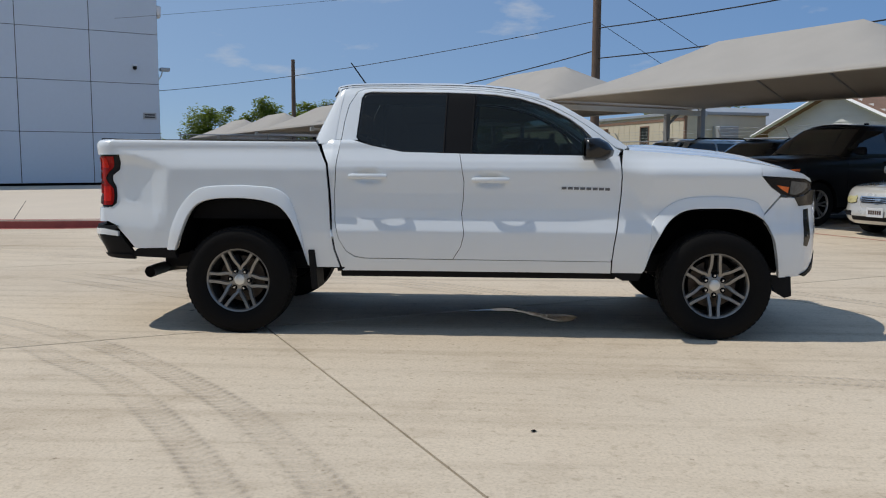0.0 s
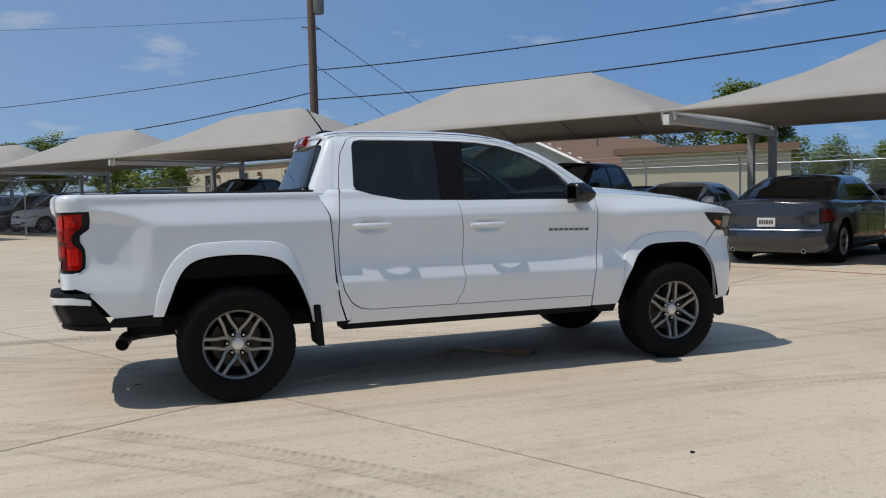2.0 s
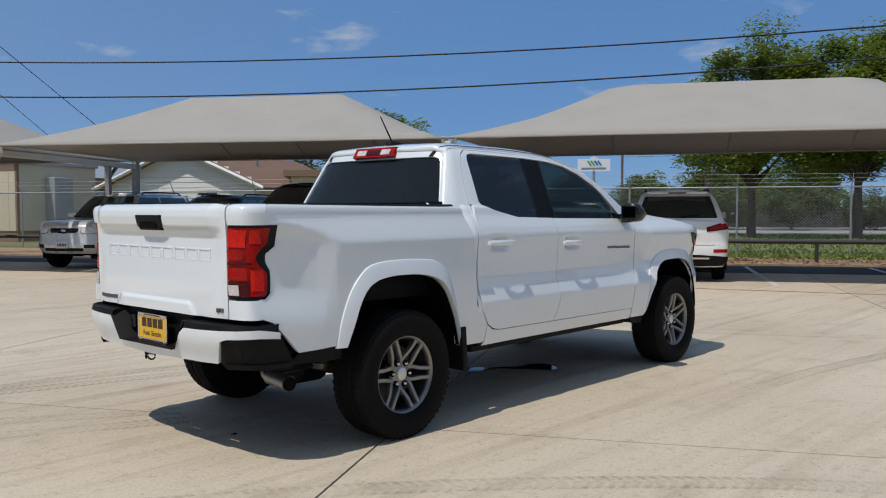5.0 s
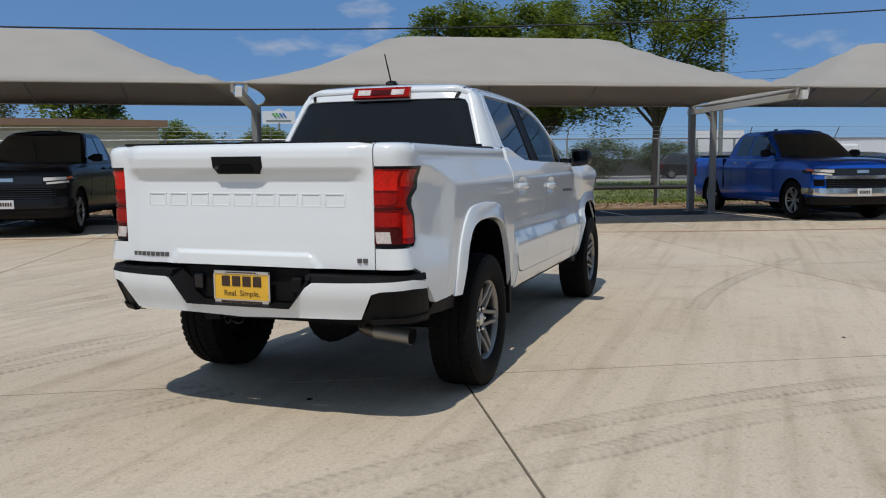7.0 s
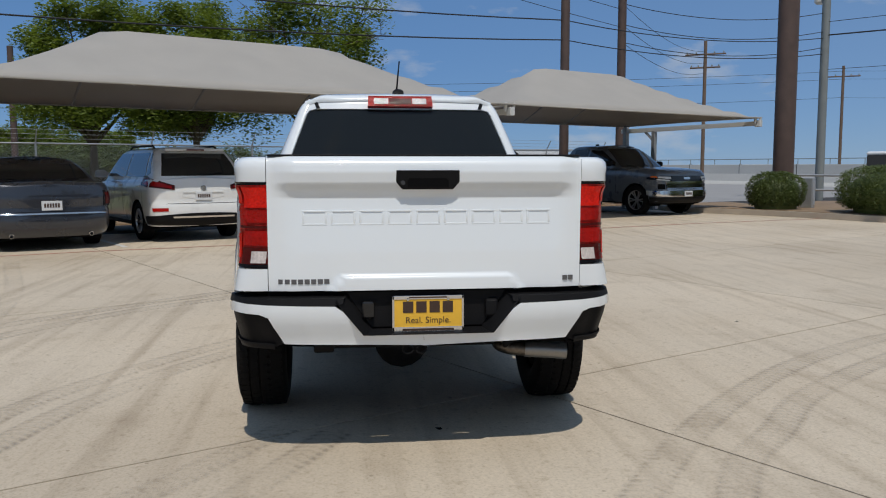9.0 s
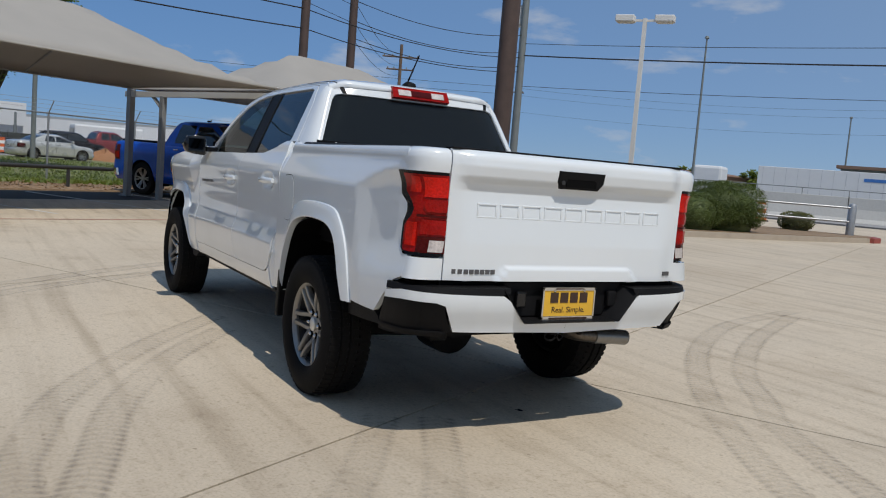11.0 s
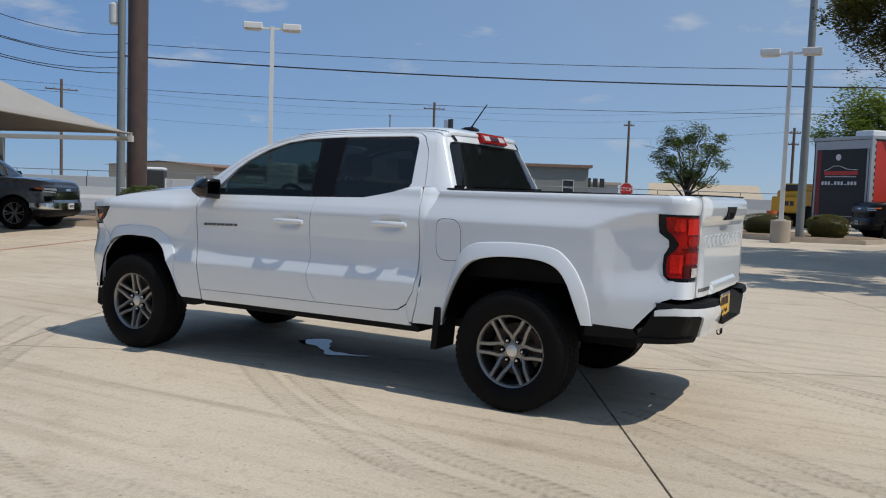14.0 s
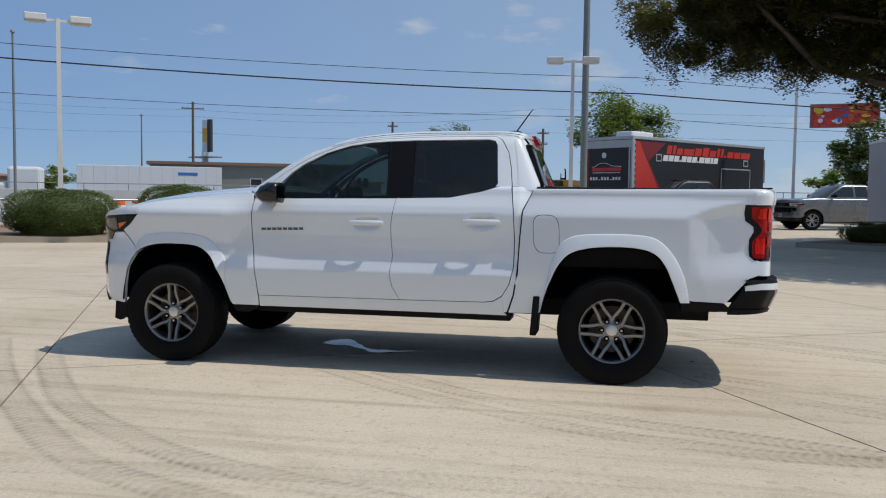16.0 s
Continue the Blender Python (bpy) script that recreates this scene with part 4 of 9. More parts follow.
# rear bumper: laid along a plan curve, w runs from the right side (-) to the left side (+)
BX = [0.0, 0.30, 0.55, 0.70, 0.79, 0.86, 0.92, 1.00, 1.12, 1.25]
BPX = [-2.815, -2.815, -2.808, -2.785, -2.745, -2.690, -2.635, -2.558, -2.50, -2.42]
BPY = [0.0, 0.30, 0.55, 0.70, 0.787, 0.842, 0.868, 0.885, 0.890, 0.885]


def bumper(d=0.0):
    def at(w, z):
        a = abs(w)
        x, y = inter(a, BX, BPX), inter(a, BX, BPY)
        slope = 0.05 * smooth_step(0.70, 0.52, z)
        return Vector((x + slope - d * (1 if a < 0.8 else 0.4), math.copysign(y - slope * 0.5 + (d if a > 0.7 else 0), w), z))
    return at


face = [(1.03, 0.715), (0.90, 0.735), (0.41, 0.724), (0.375, 0.700), (0.29, 0.592), (0.27, 0.587), (-0.27, 0.587), (-0.29, 0.592), (-0.375, 0.700), (-0.41, 0.724), (-0.90, 0.735), (-1.03, 0.715)]
face += [(-1.03, 0.682), (-0.90, 0.692), (-0.74, 0.688), (-0.70, 0.675), (-0.655, 0.552), (-0.30, 0.545), (0.0, 0.535), (0.30, 0.545), (0.655, 0.552), (0.70, 0.675), (0.74, 0.688), (0.90, 0.692), (1.03, 0.682)]
rb = sheet("rear_bumper", panel(face, bumper(), 0.03, 0.04, inward=mid), WHITE_PAINT, truck)
for s in (-1, 1):
    o = [(s * w, z) for w, z in ((0.66, 0.552), (0.705, 0.673), (0.745, 0.684), (0.90, 0.688), (1.03, 0.678), (1.04, 0.705), (1.06, 0.69), (1.135, 0.56), (1.135, 0.515), (1.0, 0.515), (0.72, 0.528))]
    sheet("bumper_end", panel(o, bumper(-0.012), 0.03, 0.04, inward=mid), BLACK_PLASTIC, rb, "black plastic bumper end")
    bm = bmesh.new()
    grid_faces(bm, [[bumper(d)(s * w, z) for d, z in ((-0.004, 0.552), (-0.002, 0.545), (-0.012, 0.524), (-0.06, 0.522))] for w in np.linspace(0.70, 1.12, 12)])
    put_mesh("bumper_wing", bm, BLACK_PLASTIC, rb, smooth=40)
bm = bmesh.new()
rows = []
for w in np.linspace(-1.0, 1.0, 49):
    a = abs(w)
    e = bumper()(w, 0.74)
    inn = Vector((-2.60, max(-0.80, min(0.80, e.y * 0.97)), 0.758))
    z1 = 0.757
    rows.append([Vector((e.x + 0.004, e.y, 0.728 if a > 0.40 else 0.735)), Vector((e.x + 0.012, e.y * 0.992, z1)), Vector((e.x + 0.10 if a < 0.9 else e.x + 0.04, e.y * 0.95, z1 + 0.004)), inn])
left, right = [r for r in rows if r[0].y > 0.36], [r for r in rows if r[0].y < -0.36]
for rr in (left, right):
    bm = bmesh.new()
    grid_faces(bm, rr)
    put_mesh("step_pad", bm, BLACK_PLASTIC, rb, "black step pad", smooth=35)
put_mesh("gate_gap", boxed(-2.71, -2.60, -0.70, 0.70, 0.755, 0.79, 0.0), DARK_GAP, rb)
# centre recess with its floor and cheeks
bm = bmesh.new()
cheek = [(0.41, 0.752), (0.375, 0.702), (0.288, 0.594), (-0.288, 0.594), (-0.375, 0.702), (-0.41, 0.752)]
grid_faces(bm, [[(-2.812, y, z) for y, z in cheek], [(-2.80, y * 0.97, z) for y, z in cheek], [(-2.715, y * 0.86, z + 0.012) for y, z in cheek]])
bm.faces.new([bm.verts.new((-2.714, y * 0.87, z + 0.02)) for y, z in cheek])
put_mesh("plate_recess", bm, BLACK_PLASTIC, rb, "black recess round the plate", smooth=30)
for y in (0.265, -0.29):
    put_mesh("recess_pocket", boxed(-2.745, -2.715, y - 0.028, y + 0.028, 0.655, 0.735, 0.010), GLOSS_BLACK if y > 0 else BLACK_PLASTIC, rb)
pl = put_mesh("rear_plate", boxed(-2.762, -2.752, -0.152, 0.152, 0.604, 0.752, 0.003), YELLOW, truck, "yellow dealer plate in a chrome frame")
bm = bmesh.new()
for y0, y1, z0, z1 in ((-0.160, 0.160, 0.742, 0.759), (-0.160, 0.160, 0.597, 0.619), (-0.160, -0.150, 0.597, 0.759), (0.150, 0.160, 0.597, 0.759)):
    box(bm, -2.766, -2.752, y0, y1, z0, z1, 0.002)
part("plate_frame", bm, CHROME, pl, "chrome plate frame")
for i in range(4):
    y = 0.112 - i * 0.059
    part("plate_bar", boxed(-2.7645, -2.761, y - 0.046, y, 0.683, 0.733), PLATE_PRINT, pl)
part("frame_bar", boxed(-2.7675, -2.764, -0.115, 0.115, 0.602, 0.612), PLATE_PRINT, pl)
part("frame_bar", boxed(-2.7675, -2.764, -0.085, 0.085, 0.748, 0.754), PLATE_PRINT, pl)


def words(text, size, m, material, parent, name="lettering", depth=0.001):
    c = bpy.data.curves.new(name, "FONT")
    c.body, c.size, c.align_x, c.align_y, c.extrude = text, size, "CENTER", "CENTER", depth
    ob = new(name, c)
    ob.matrix_basis = m
    c.materials.append(material)
    ob.parent = parent
    return ob


FACE_REAR = Matrix(((0, 0, -1, 0), (-1, 0, 0, 0), (0, 1, 0, 0), (0, 0, 0, 1)))
words("Real. Simple.", 0.040, Matrix.Translation((-2.7625, 0, 0.648)) @ FACE_REAR, PLATE_PRINT, pl)
for y in (-0.09, 0.09):
    put_mesh("plate_screw", turned(bmesh.new(), [(0.008, 0), (0.006, 0.004)], pose(-2.762, y, 0.742, 0, -90, 0), 10), CHROME, pl)
for s in (-1, 1):
    bm = bmesh.new()
    tube(bm, [(-2.755 + 0.01 * math.sin(a), s * 0.030 + s * 0.024 * math.sin(a) + 0.06 , 0.520 + 0.022 * math.cos(a)) for a in np.linspace(0.3, 5.6, 10)], 0.005, 6)
    put_mesh("tow_loop", bm, BLACK_PLASTIC, rb)
put_mesh("tow_bracket", boxed(-2.745, -2.60, 0.04, 0.08, 0.522, 0.545), BLACK_PLASTIC, rb)

# underside
bm = bmesh.new()
for s in (-1, 1):
    box(bm, -2.35, 2.2, *sorted((s * 0.42, s * 0.52)), 0.42, 0.55, 0.01)
    box(bm, -0.95, 1.0, *sorted((s * 0.60, s * 0.80)), 0.40, 0.46, 0.01)
for x in (-2.2, -1.3, -0.6, 0.3, 1.2, 2.0):
    box(bm, x - 0.05, x + 0.05, -0.45, 0.45, 0.42, 0.50)
part("chassis", bm, BLACK_PLASTIC, truck)
put_mesh("floor_pan", boxed(-1.15, 1.15, -0.80, 0.80, 0.50, 0.56), BLACK_PLASTIC, truck)
bm = tube(bmesh.new(), [(-1.67, -0.70, 0.36), (-1.67, -0.2, 0.34), (-1.67, 0.2, 0.34), (-1.67, 0.70, 0.36)], 0.045, 10)
turned(bm, [(0.05, -0.14), (0.15, -0.10), (0.15, 0.10), (0.05, 0.14)], pose(-1.67, 0.05, 0.35, 0, 90, 0), 16)
part("rear_axle", bm, BLACK_PLASTIC, truck)
bm = tube(bmesh.new(), [(1.67, -0.72, 0.36), (1.67, -0.3, 0.40), (1.67, 0.3, 0.40), (1.67, 0.72, 0.36)], 0.035, 10)
box(bm, 1.3, 2.0, -0.35, 0.35, 0.38, 0.60)
part("front_axle", bm, BLACK_PLASTIC, truck)
put_mesh("fuel_tank", boxed(-0.75, 0.25, 0.12, 0.56, 0.385, 0.50, 0.04), BLACK_PLASTIC, truck)
bm = bmesh.new()
tube(bm, resample([(0.4, -0.25, 0.44), (-1.1, -0.30, 0.43), (-1.7, -0.44, 0.46), (-2.05, -0.45, 0.44), (-2.22, -0.42, 0.425), (-2.31, -0.45, 0.42), (-2.352, -0.54, 0.416)], 40), 0.038, 14)
part("exhaust_pipe", bm, EXHAUST, truck, "dark steel exhaust pipe", smooth=60)
put_mesh("exhaust_tip", tube(bmesh.new(), resample([(-2.352, -0.53, 0.416), (-2.362, -0.60, 0.414), (-2.370, -0.66, 0.411), (-2.378, -0.735, 0.406)], 14), 0.043, 16), ALLOY, truck, "bright steel exhaust tip turned sideways", smooth=60)
put_mesh("pipe_mouth", turned(bmesh.new(), [(0.041, 0), (0.041, 0.001)], look((-2.3787, -0.7390, 0.4058), (-2.370, -0.66, 0.411)), 14), DARK_GAP, truck)
bm = boxed(-2.05, -1.6, -0.62, -0.42, 0.40, 0.50, 0.05)
part("silencer", bm, EXHAUST, truck, smooth=40)

# cabin
put_mesh("dashboard", boxed(0.55, 0.98, -0.66, 0.66, 0.95, 1.255, 0.05), BLACK_PLASTIC, truck)
wheel = bmesh.new()
turned(wheel, [(0.18 + 0.016 * math.cos(a), 0.016 * math.sin(a)) for a in np.linspace(0, 2 * math.pi, 9)[:-1]], pose(0.46, 0.36, 1.19, 0, -65, 0), 28, closed=True)
part("steering_wheel", wheel, BLACK_PLASTIC, truck, smooth=60)


def seat(x, y, w, name):
    bm = boxed(x - 0.02, x + 0.48, y - w, y + w, 0.72, 0.90, 0.05)
    rows = [[(x + 0.02 - 0.18 * t + dx, y + f * w * (1 - 0.18 * t), 0.85 + 0.55 * t) for dx, f in ((0.09, -1), (0.12, -0.5), (0.12, 0.5), (0.09, 1), (-0.06, 1), (-0.06, -1))] for t in np.linspace(0, 1, 5)]
    vs = grid_faces(bm, rows, wrap=True)
    bm.faces.new(vs[-1])
    box(bm, x - 0.20, x - 0.09, y - w * 0.5, y + w * 0.5, 1.43, 1.60, 0.035)
    box(bm, x - 0.15, x - 0.14, y - 0.06, y - 0.04, 1.38, 1.45)
    box(bm, x - 0.15, x - 0.14, y + 0.04, y + 0.06, 1.38, 1.45)
    put_mesh(name, bm, SEAT_CLOTH, truck, smooth=40)


for y in (-0.37, 0.37):
    seat(0.02, y, 0.25, "front_seat")
    seat(-0.80, y, 0.28, "rear_seat")


# wheels
def wheel_set():
    """One wheel, its face towards +z, axle at the origin."""
    R = 0.379
    rim = bmesh.new()
    turned(rim, [(0.212, 0.066), (0.228, 0.090), (0.232, 0.103), (0.226, 0.106), (0.216, 0.099), (0.209, 0.080)], None, 60, closed=True)
    w = put_mesh("wheel", rim, ALLOY, truck, "grey six-spoke alloy wheel with a black tyre", smooth=40)
    put_mesh("barrel", turned(bmesh.new(), [(0.200, -0.09), (0.214, -0.06), (0.214, 0.064), (0.207, 0.074), (0.200, 0.0)], None, 60, closed=True), ALLOY_DARK, w, smooth=40)
    tyre = bmesh.new()
    prof = [(0.222, -0.10), (0.236, -0.116), (0.290, -0.131), (0.335, -0.126), (0.358, -0.116), (0.374, -0.104)]
    xs = np.linspace(-0.092, 0.092, 23)
    tread = [(R - (0.009 if i % 6 in (0,) and 0 < i < 22 else 0.0) - 0.006 * (x / 0.095) ** 4, x) for i, x in enumerate(xs)]
    prof += tread + [(r, -z) for r, z in reversed(prof)]
    turned(tyre, prof + [(0.222, 0.0)], None, 72, closed=True)
    tyre.verts.ensure_lookup_table()
    t = put_mesh("tyre", tyre, RUBBER, w, "black all-terrain tyre", smooth=38)
    tr = bmesh.new()
    for i in range(56):
        for row, (z0, z1, skew) in enumerate(((0.062, 0.112, 0.6), (0.012, 0.052, -0.5), (-0.052, -0.012, 0.5), (-0.112, -0.062, -0.6))):
            a = 2 * math.pi * (i + 0.5 * (row % 2)) / 56
            m = Matrix.Rotation(a, 4, "Z")
            vs = []
            for r, sh in ((R - 0.012, 1.0), (R + 0.0015, 0.94)):
                for da, z in ((-0.014, z0), (0.014, z0), (0.014 + skew * 0.008, z1), (-0.014 + skew * 0.008, z1)):
                    rr = r - (0.006 if abs(z) > 0.10 else 0)
                    vs.append(tr.verts.new(m @ Vector((rr, da * sh, z))))
            for q in ((4, 5, 6, 7), (0, 1, 5, 4), (1, 2, 6, 5), (2, 3, 7, 6), (3, 0, 4, 7)):
                tr.faces.new([vs[k] for k in q])
    tagged(put_mesh("tread", tr, RUBBER, w), kind="stuff")
    sp = bmesh.new()
    for i in range(6):
        a = 2 * math.pi * i / 6 + math.pi / 6
        m = Matrix.Rotation(a, 4, "Z")
        for sgn in (-1, 1):
            rows = []
            for r, off, hw, z, d in ((0.060, 0.034, 0.0115, 0.058, 0.034), (0.092, 0.038, 0.0120, 0.070, 0.034), (0.118, 0.033, 0.0135, 0.078, 0.032), (0.150, 0.0285, 0.0125, 0.086, 0.030), (0.190, 0.0275, 0.0125, 0.093, 0.030), (0.218, 0.0275, 0.0150, 0.097, 0.03)):
                c = sgn * off
                rows.append([m @ Vector((r, c + dy, zz)) for dy, zz in ((-hw, z - d), (-hw, z - 0.006), (-hw * 0.72, z), (hw * 0.72, z), (hw, z - 0.006), (hw, z - d))])
            vs = grid_faces(sp, rows, wrap=True)
            sp.faces.new(vs[0]), sp.faces.new(vs[-1])
    put_mesh("spokes", sp, ALLOY, w, smooth=35)
    hub = turned(bmesh.new(), [(0.088, 0.0), (0.086, 0.040), (0.080, 0.052), (0.062, 0.057), (0.046, 0.060)], None, 36)
    put_mesh("hub", hub, ALLOY, w, smooth=40)
    put_mesh("centre_cap", turned(bmesh.new(), [(0.039, 0.055), (0.037, 0.072), (0.028, 0.077), (0.005, 0.078)], None, 30), HUB_CAP, w, "pale satin centre cap", smooth=40)
    for i in range(6):
        a = 2 * math.pi * i / 6 + math.pi / 6
        m = Matrix.Translation((0.068 * math.cos(a), 0.068 * math.sin(a), 0.046))
        put_mesh("nut_pocket", turned(bmesh.new(), [(0.019, 0.0), (0.019, 0.0155)], m, 14), DARK_GAP, w)
        put_mesh("wheel_nut", turned(bmesh.new(), [(0.0115, 0), (0.011, 0.022), (0.006, 0.030)], m, 8), CHROME, w)
    put_mesh("brake_disc", turned(bmesh.new(), [(0.05, -0.03), (0.165, -0.03), (0.165, -0.01), (0.07, -0.008), (0.07, 0.01)], None, 40), RUST_DISC, w, "rusty brake disc", smooth=30)
    put_mesh("brake_caliper", boxed(-0.055, 0.055, 0.10, 0.185, -0.05, 0.02, 0.012), BLACK_PLASTIC, w)
    put_mesh("brake_shield", turned(bmesh.new(), [(0.20, -0.05), (0.20, -0.045)], None, 30), DARK_GAP, w)
    return w


def wheel_at(x, s, spin):
    return Matrix.Translation((x, s * 0.808, 0.376)) @ pose(0, 0, 0, -90 * s) @ Matrix.Rotation(radians(spin), 4, "Z")


w0 = wheel_set()
w0.matrix_basis = wheel_at(-AXLE, -1, 25)
for x, s, spin in ((AXLE, -1, 0), (-AXLE, 1, 30), (AXLE, 1, 0)):
    copy_thing(w0, wheel_at(x, s, spin))

# ---------- the lot: slabs, kerbs, lines, tyre marks ----------
def world_position(m):
    """Lays a surface's pattern out in the world, so that pieces don't repeat it."""
    n, l = m.node_tree.nodes, m.node_tree.links
    geo = n.new("ShaderNodeNewGeometry")
    for t in n:
        if t.type == "TEX_NOISE" or t.type == "TEX_VORONOI":
            l.new(geo.outputs["Position"], t.inputs["Vector"])
    return m


def concrete_material():
    m = world_position(CONCRETE)
    n, l = m.node_tree.nodes, m.node_tree.links
    b = n["Principled BSDF"]
    geo = n.new("ShaderNodeNewGeometry")
    col = b.inputs["Base Color"].links[0].from_socket

    def noise_at(scale, detail, lo, hi, stretch=None):
        t, r = n.new("ShaderNodeTexNoise"), n.new("ShaderNodeMapRange")
        t.inputs["Scale"].default_value, t.inputs["Detail"].default_value = scale, detail
        src = geo.outputs["Position"]
        if stretch:
            mp = n.new("ShaderNodeMapping")
            mp.inputs["Rotation"].default_value = (0, 0, stretch[0])
            mp.inputs["Scale"].default_value = stretch[1]
            l.new(src, mp.inputs["Vector"])
            src = mp.outputs[0]
        l.new(src, t.inputs["Vector"])
        r.inputs["From Min"].default_value, r.inputs["From Max"].default_value = lo, hi
        l.new(t.outputs[0], r.inputs["Value"])
        return r.outputs[0]

    def darken(col, fac, tint, amount):
        mul, mx = n.new("ShaderNodeMath"), n.new("ShaderNodeMix")
        mul.operation = "MULTIPLY"
        mul.inputs[1].default_value = amount
        l.new(fac, mul.inputs[0])
        mx.data_type, mx.blend_type = "RGBA", "MULTIPLY"
        l.new(mul.outputs[0], mx.inputs["Factor"])
        l.new(col, mx.inputs["A"])
        mx.inputs["B"].default_value = (*tint, 1)
        return mx.outputs["Result"]

    col = darken(col, noise_at(0.35, 5, 0.48, 0.72), (0.66, 0.62, 0.57), 0.52)
    col = darken(col, noise_at(2.2, 6, 0.55, 0.75), (0.70, 0.66, 0.61), 0.50)
    col = darken(col, noise_at(1.0, 5, 0.52, 0.70, (0.5, (0.25, 5.0, 1))), (0.70, 0.67, 0.63), 0.50)
    col = darken(col, noise_at(1.0, 5, 0.54, 0.70, (-0.9, (0.30, 6.5, 1))), (0.70, 0.67, 0.63), 0.45)
    # pock marks and pebbles
    vor, vr = n.new("ShaderNodeTexVoronoi"), n.new("ShaderNodeMapRange")
    vor.inputs["Scale"].default_value = 14
    l.new(geo.outputs["Position"], vor.inputs["Vector"])
    vr.inputs["From Min"].default_value, vr.inputs["From Max"].default_value = 0.16, 0.10
    l.new(vor.outputs["Distance"], vr.inputs["Value"])
    keep = n.new("ShaderNodeMath")
    keep.operation = "MULTIPLY"
    l.new(vr.outputs[0], keep.inputs[0])
    l.new(noise_at(5.0, 2, 0.55, 0.62), keep.inputs[1])
    col = darken(col, keep.outputs[0], (0.45, 0.42, 0.38), 0.6)
    # fine grit and pale chips
    col = darken(col, noise_at(70.0, 4, 0.50, 0.72), (0.66, 0.63, 0.58), 0.55)
    col = darken(col, noise_at(16.0, 5, 0.56, 0.70), (0.68, 0.65, 0.60), 0.5)
    l.new(col, b.inputs["Base Color"])
    return m


concrete_material()
PAVEMENT = world_position(material("pavement_concrete", (0.58, 0.50, 0.40), 0.85, var=0.08, scale=0.6, fine=30, bump=0.2))
RED_KERB = world_position(material("faded_red_paint", (0.30, 0.07, 0.055), 0.7, var=0.25, scale=5))
KERB_CONC = world_position(material("kerb_concrete", (0.42, 0.36, 0.29), 0.85, var=0.15, scale=3))
LINE_WHITE = world_position(material("worn_white_line", (0.62, 0.61, 0.58), 0.7, var=0.2, scale=6))
LINE_RED = world_position(material("worn_red_line", (0.42, 0.20, 0.15), 0.8, var=0.3, scale=4))
GRASS_SOIL = world_position(material("dry_grass_ground", (0.17, 0.18, 0.065), 0.95, var=0.35, scale=0.8, fine=9, bump=0.4))
GRAVEL = world_position(material("leaf_litter", (0.33, 0.22, 0.13), 0.95, var=0.5, scale=5, fine=25, bump=0.6))
ROAD = world_position(material("grey_road", (0.30, 0.29, 0.28), 0.9, var=0.12, scale=0.5, fine=20, bump=0.2))


def poly_slab(name, pts, z0, z1, material, label="", category="", kind="structure", bevel=0.0):
    bm = bmesh.new()
    low = [bm.verts.new((x, y, z0)) for x, y in pts]
    high = [bm.verts.new((x, y, z1)) for x, y in pts]
    bm.faces.new(low[::-1])
    top = bm.faces.new(high)
    for i in range(len(pts)):
        j = (i + 1) % len(pts)
        bm.faces.new((low[i], low[j], high[j], high[i]))
    if bevel:
        bmesh.ops.bevel(bm, geom=list(top.edges), offset=bevel, segments=2, affect="EDGES", profile=0.5)
    ob = put_mesh(name, bm, material)
    return tagged(ob, label, category, kind=kind)


def uvs(*pairs):
    return [tuple(uv(u, v))[:2] for u, v in pairs]


poly_slab("ground", [(-900, -900), (900, -900), (900, 900), (-900, 900)], -0.5, -0.03, ROAD, "pale grey dusty ground reaching the horizon", "ground")
lot = tagged(put_mesh("lot_base", boxed(-46, 47, -46, 6.3, -0.028, -0.016), JOINT, where=Matrix(((U.x, V.x, 0, P0.x), (U.y, V.y, 0, P0.y), (0, 0, 1, 0), (0, 0, 0, 1)))), "pale concrete lot with dark slab joints", "pavement", kind="structure")


# ---------- shade canopies ----------
TIPS = [-56, -46.6, -37.2, -27.8, -18.4, -9.3, 0.0, 10.5, 19.35]
TIP_V = [-1.9, -1.6, -1.3, -1.0, -0.75, -0.6, 0.0, 0.0, 0.0]
STEEL = world_position(material("painted_grey_steel", (0.30, 0.31, 0.32), 0.5, metal=0.3, var=0.10, scale=4))
PALE_STEEL = world_position(material("pale_canopy_edge", (0.62, 0.62, 0.60), 0.5, metal=0.2, var=0.06))


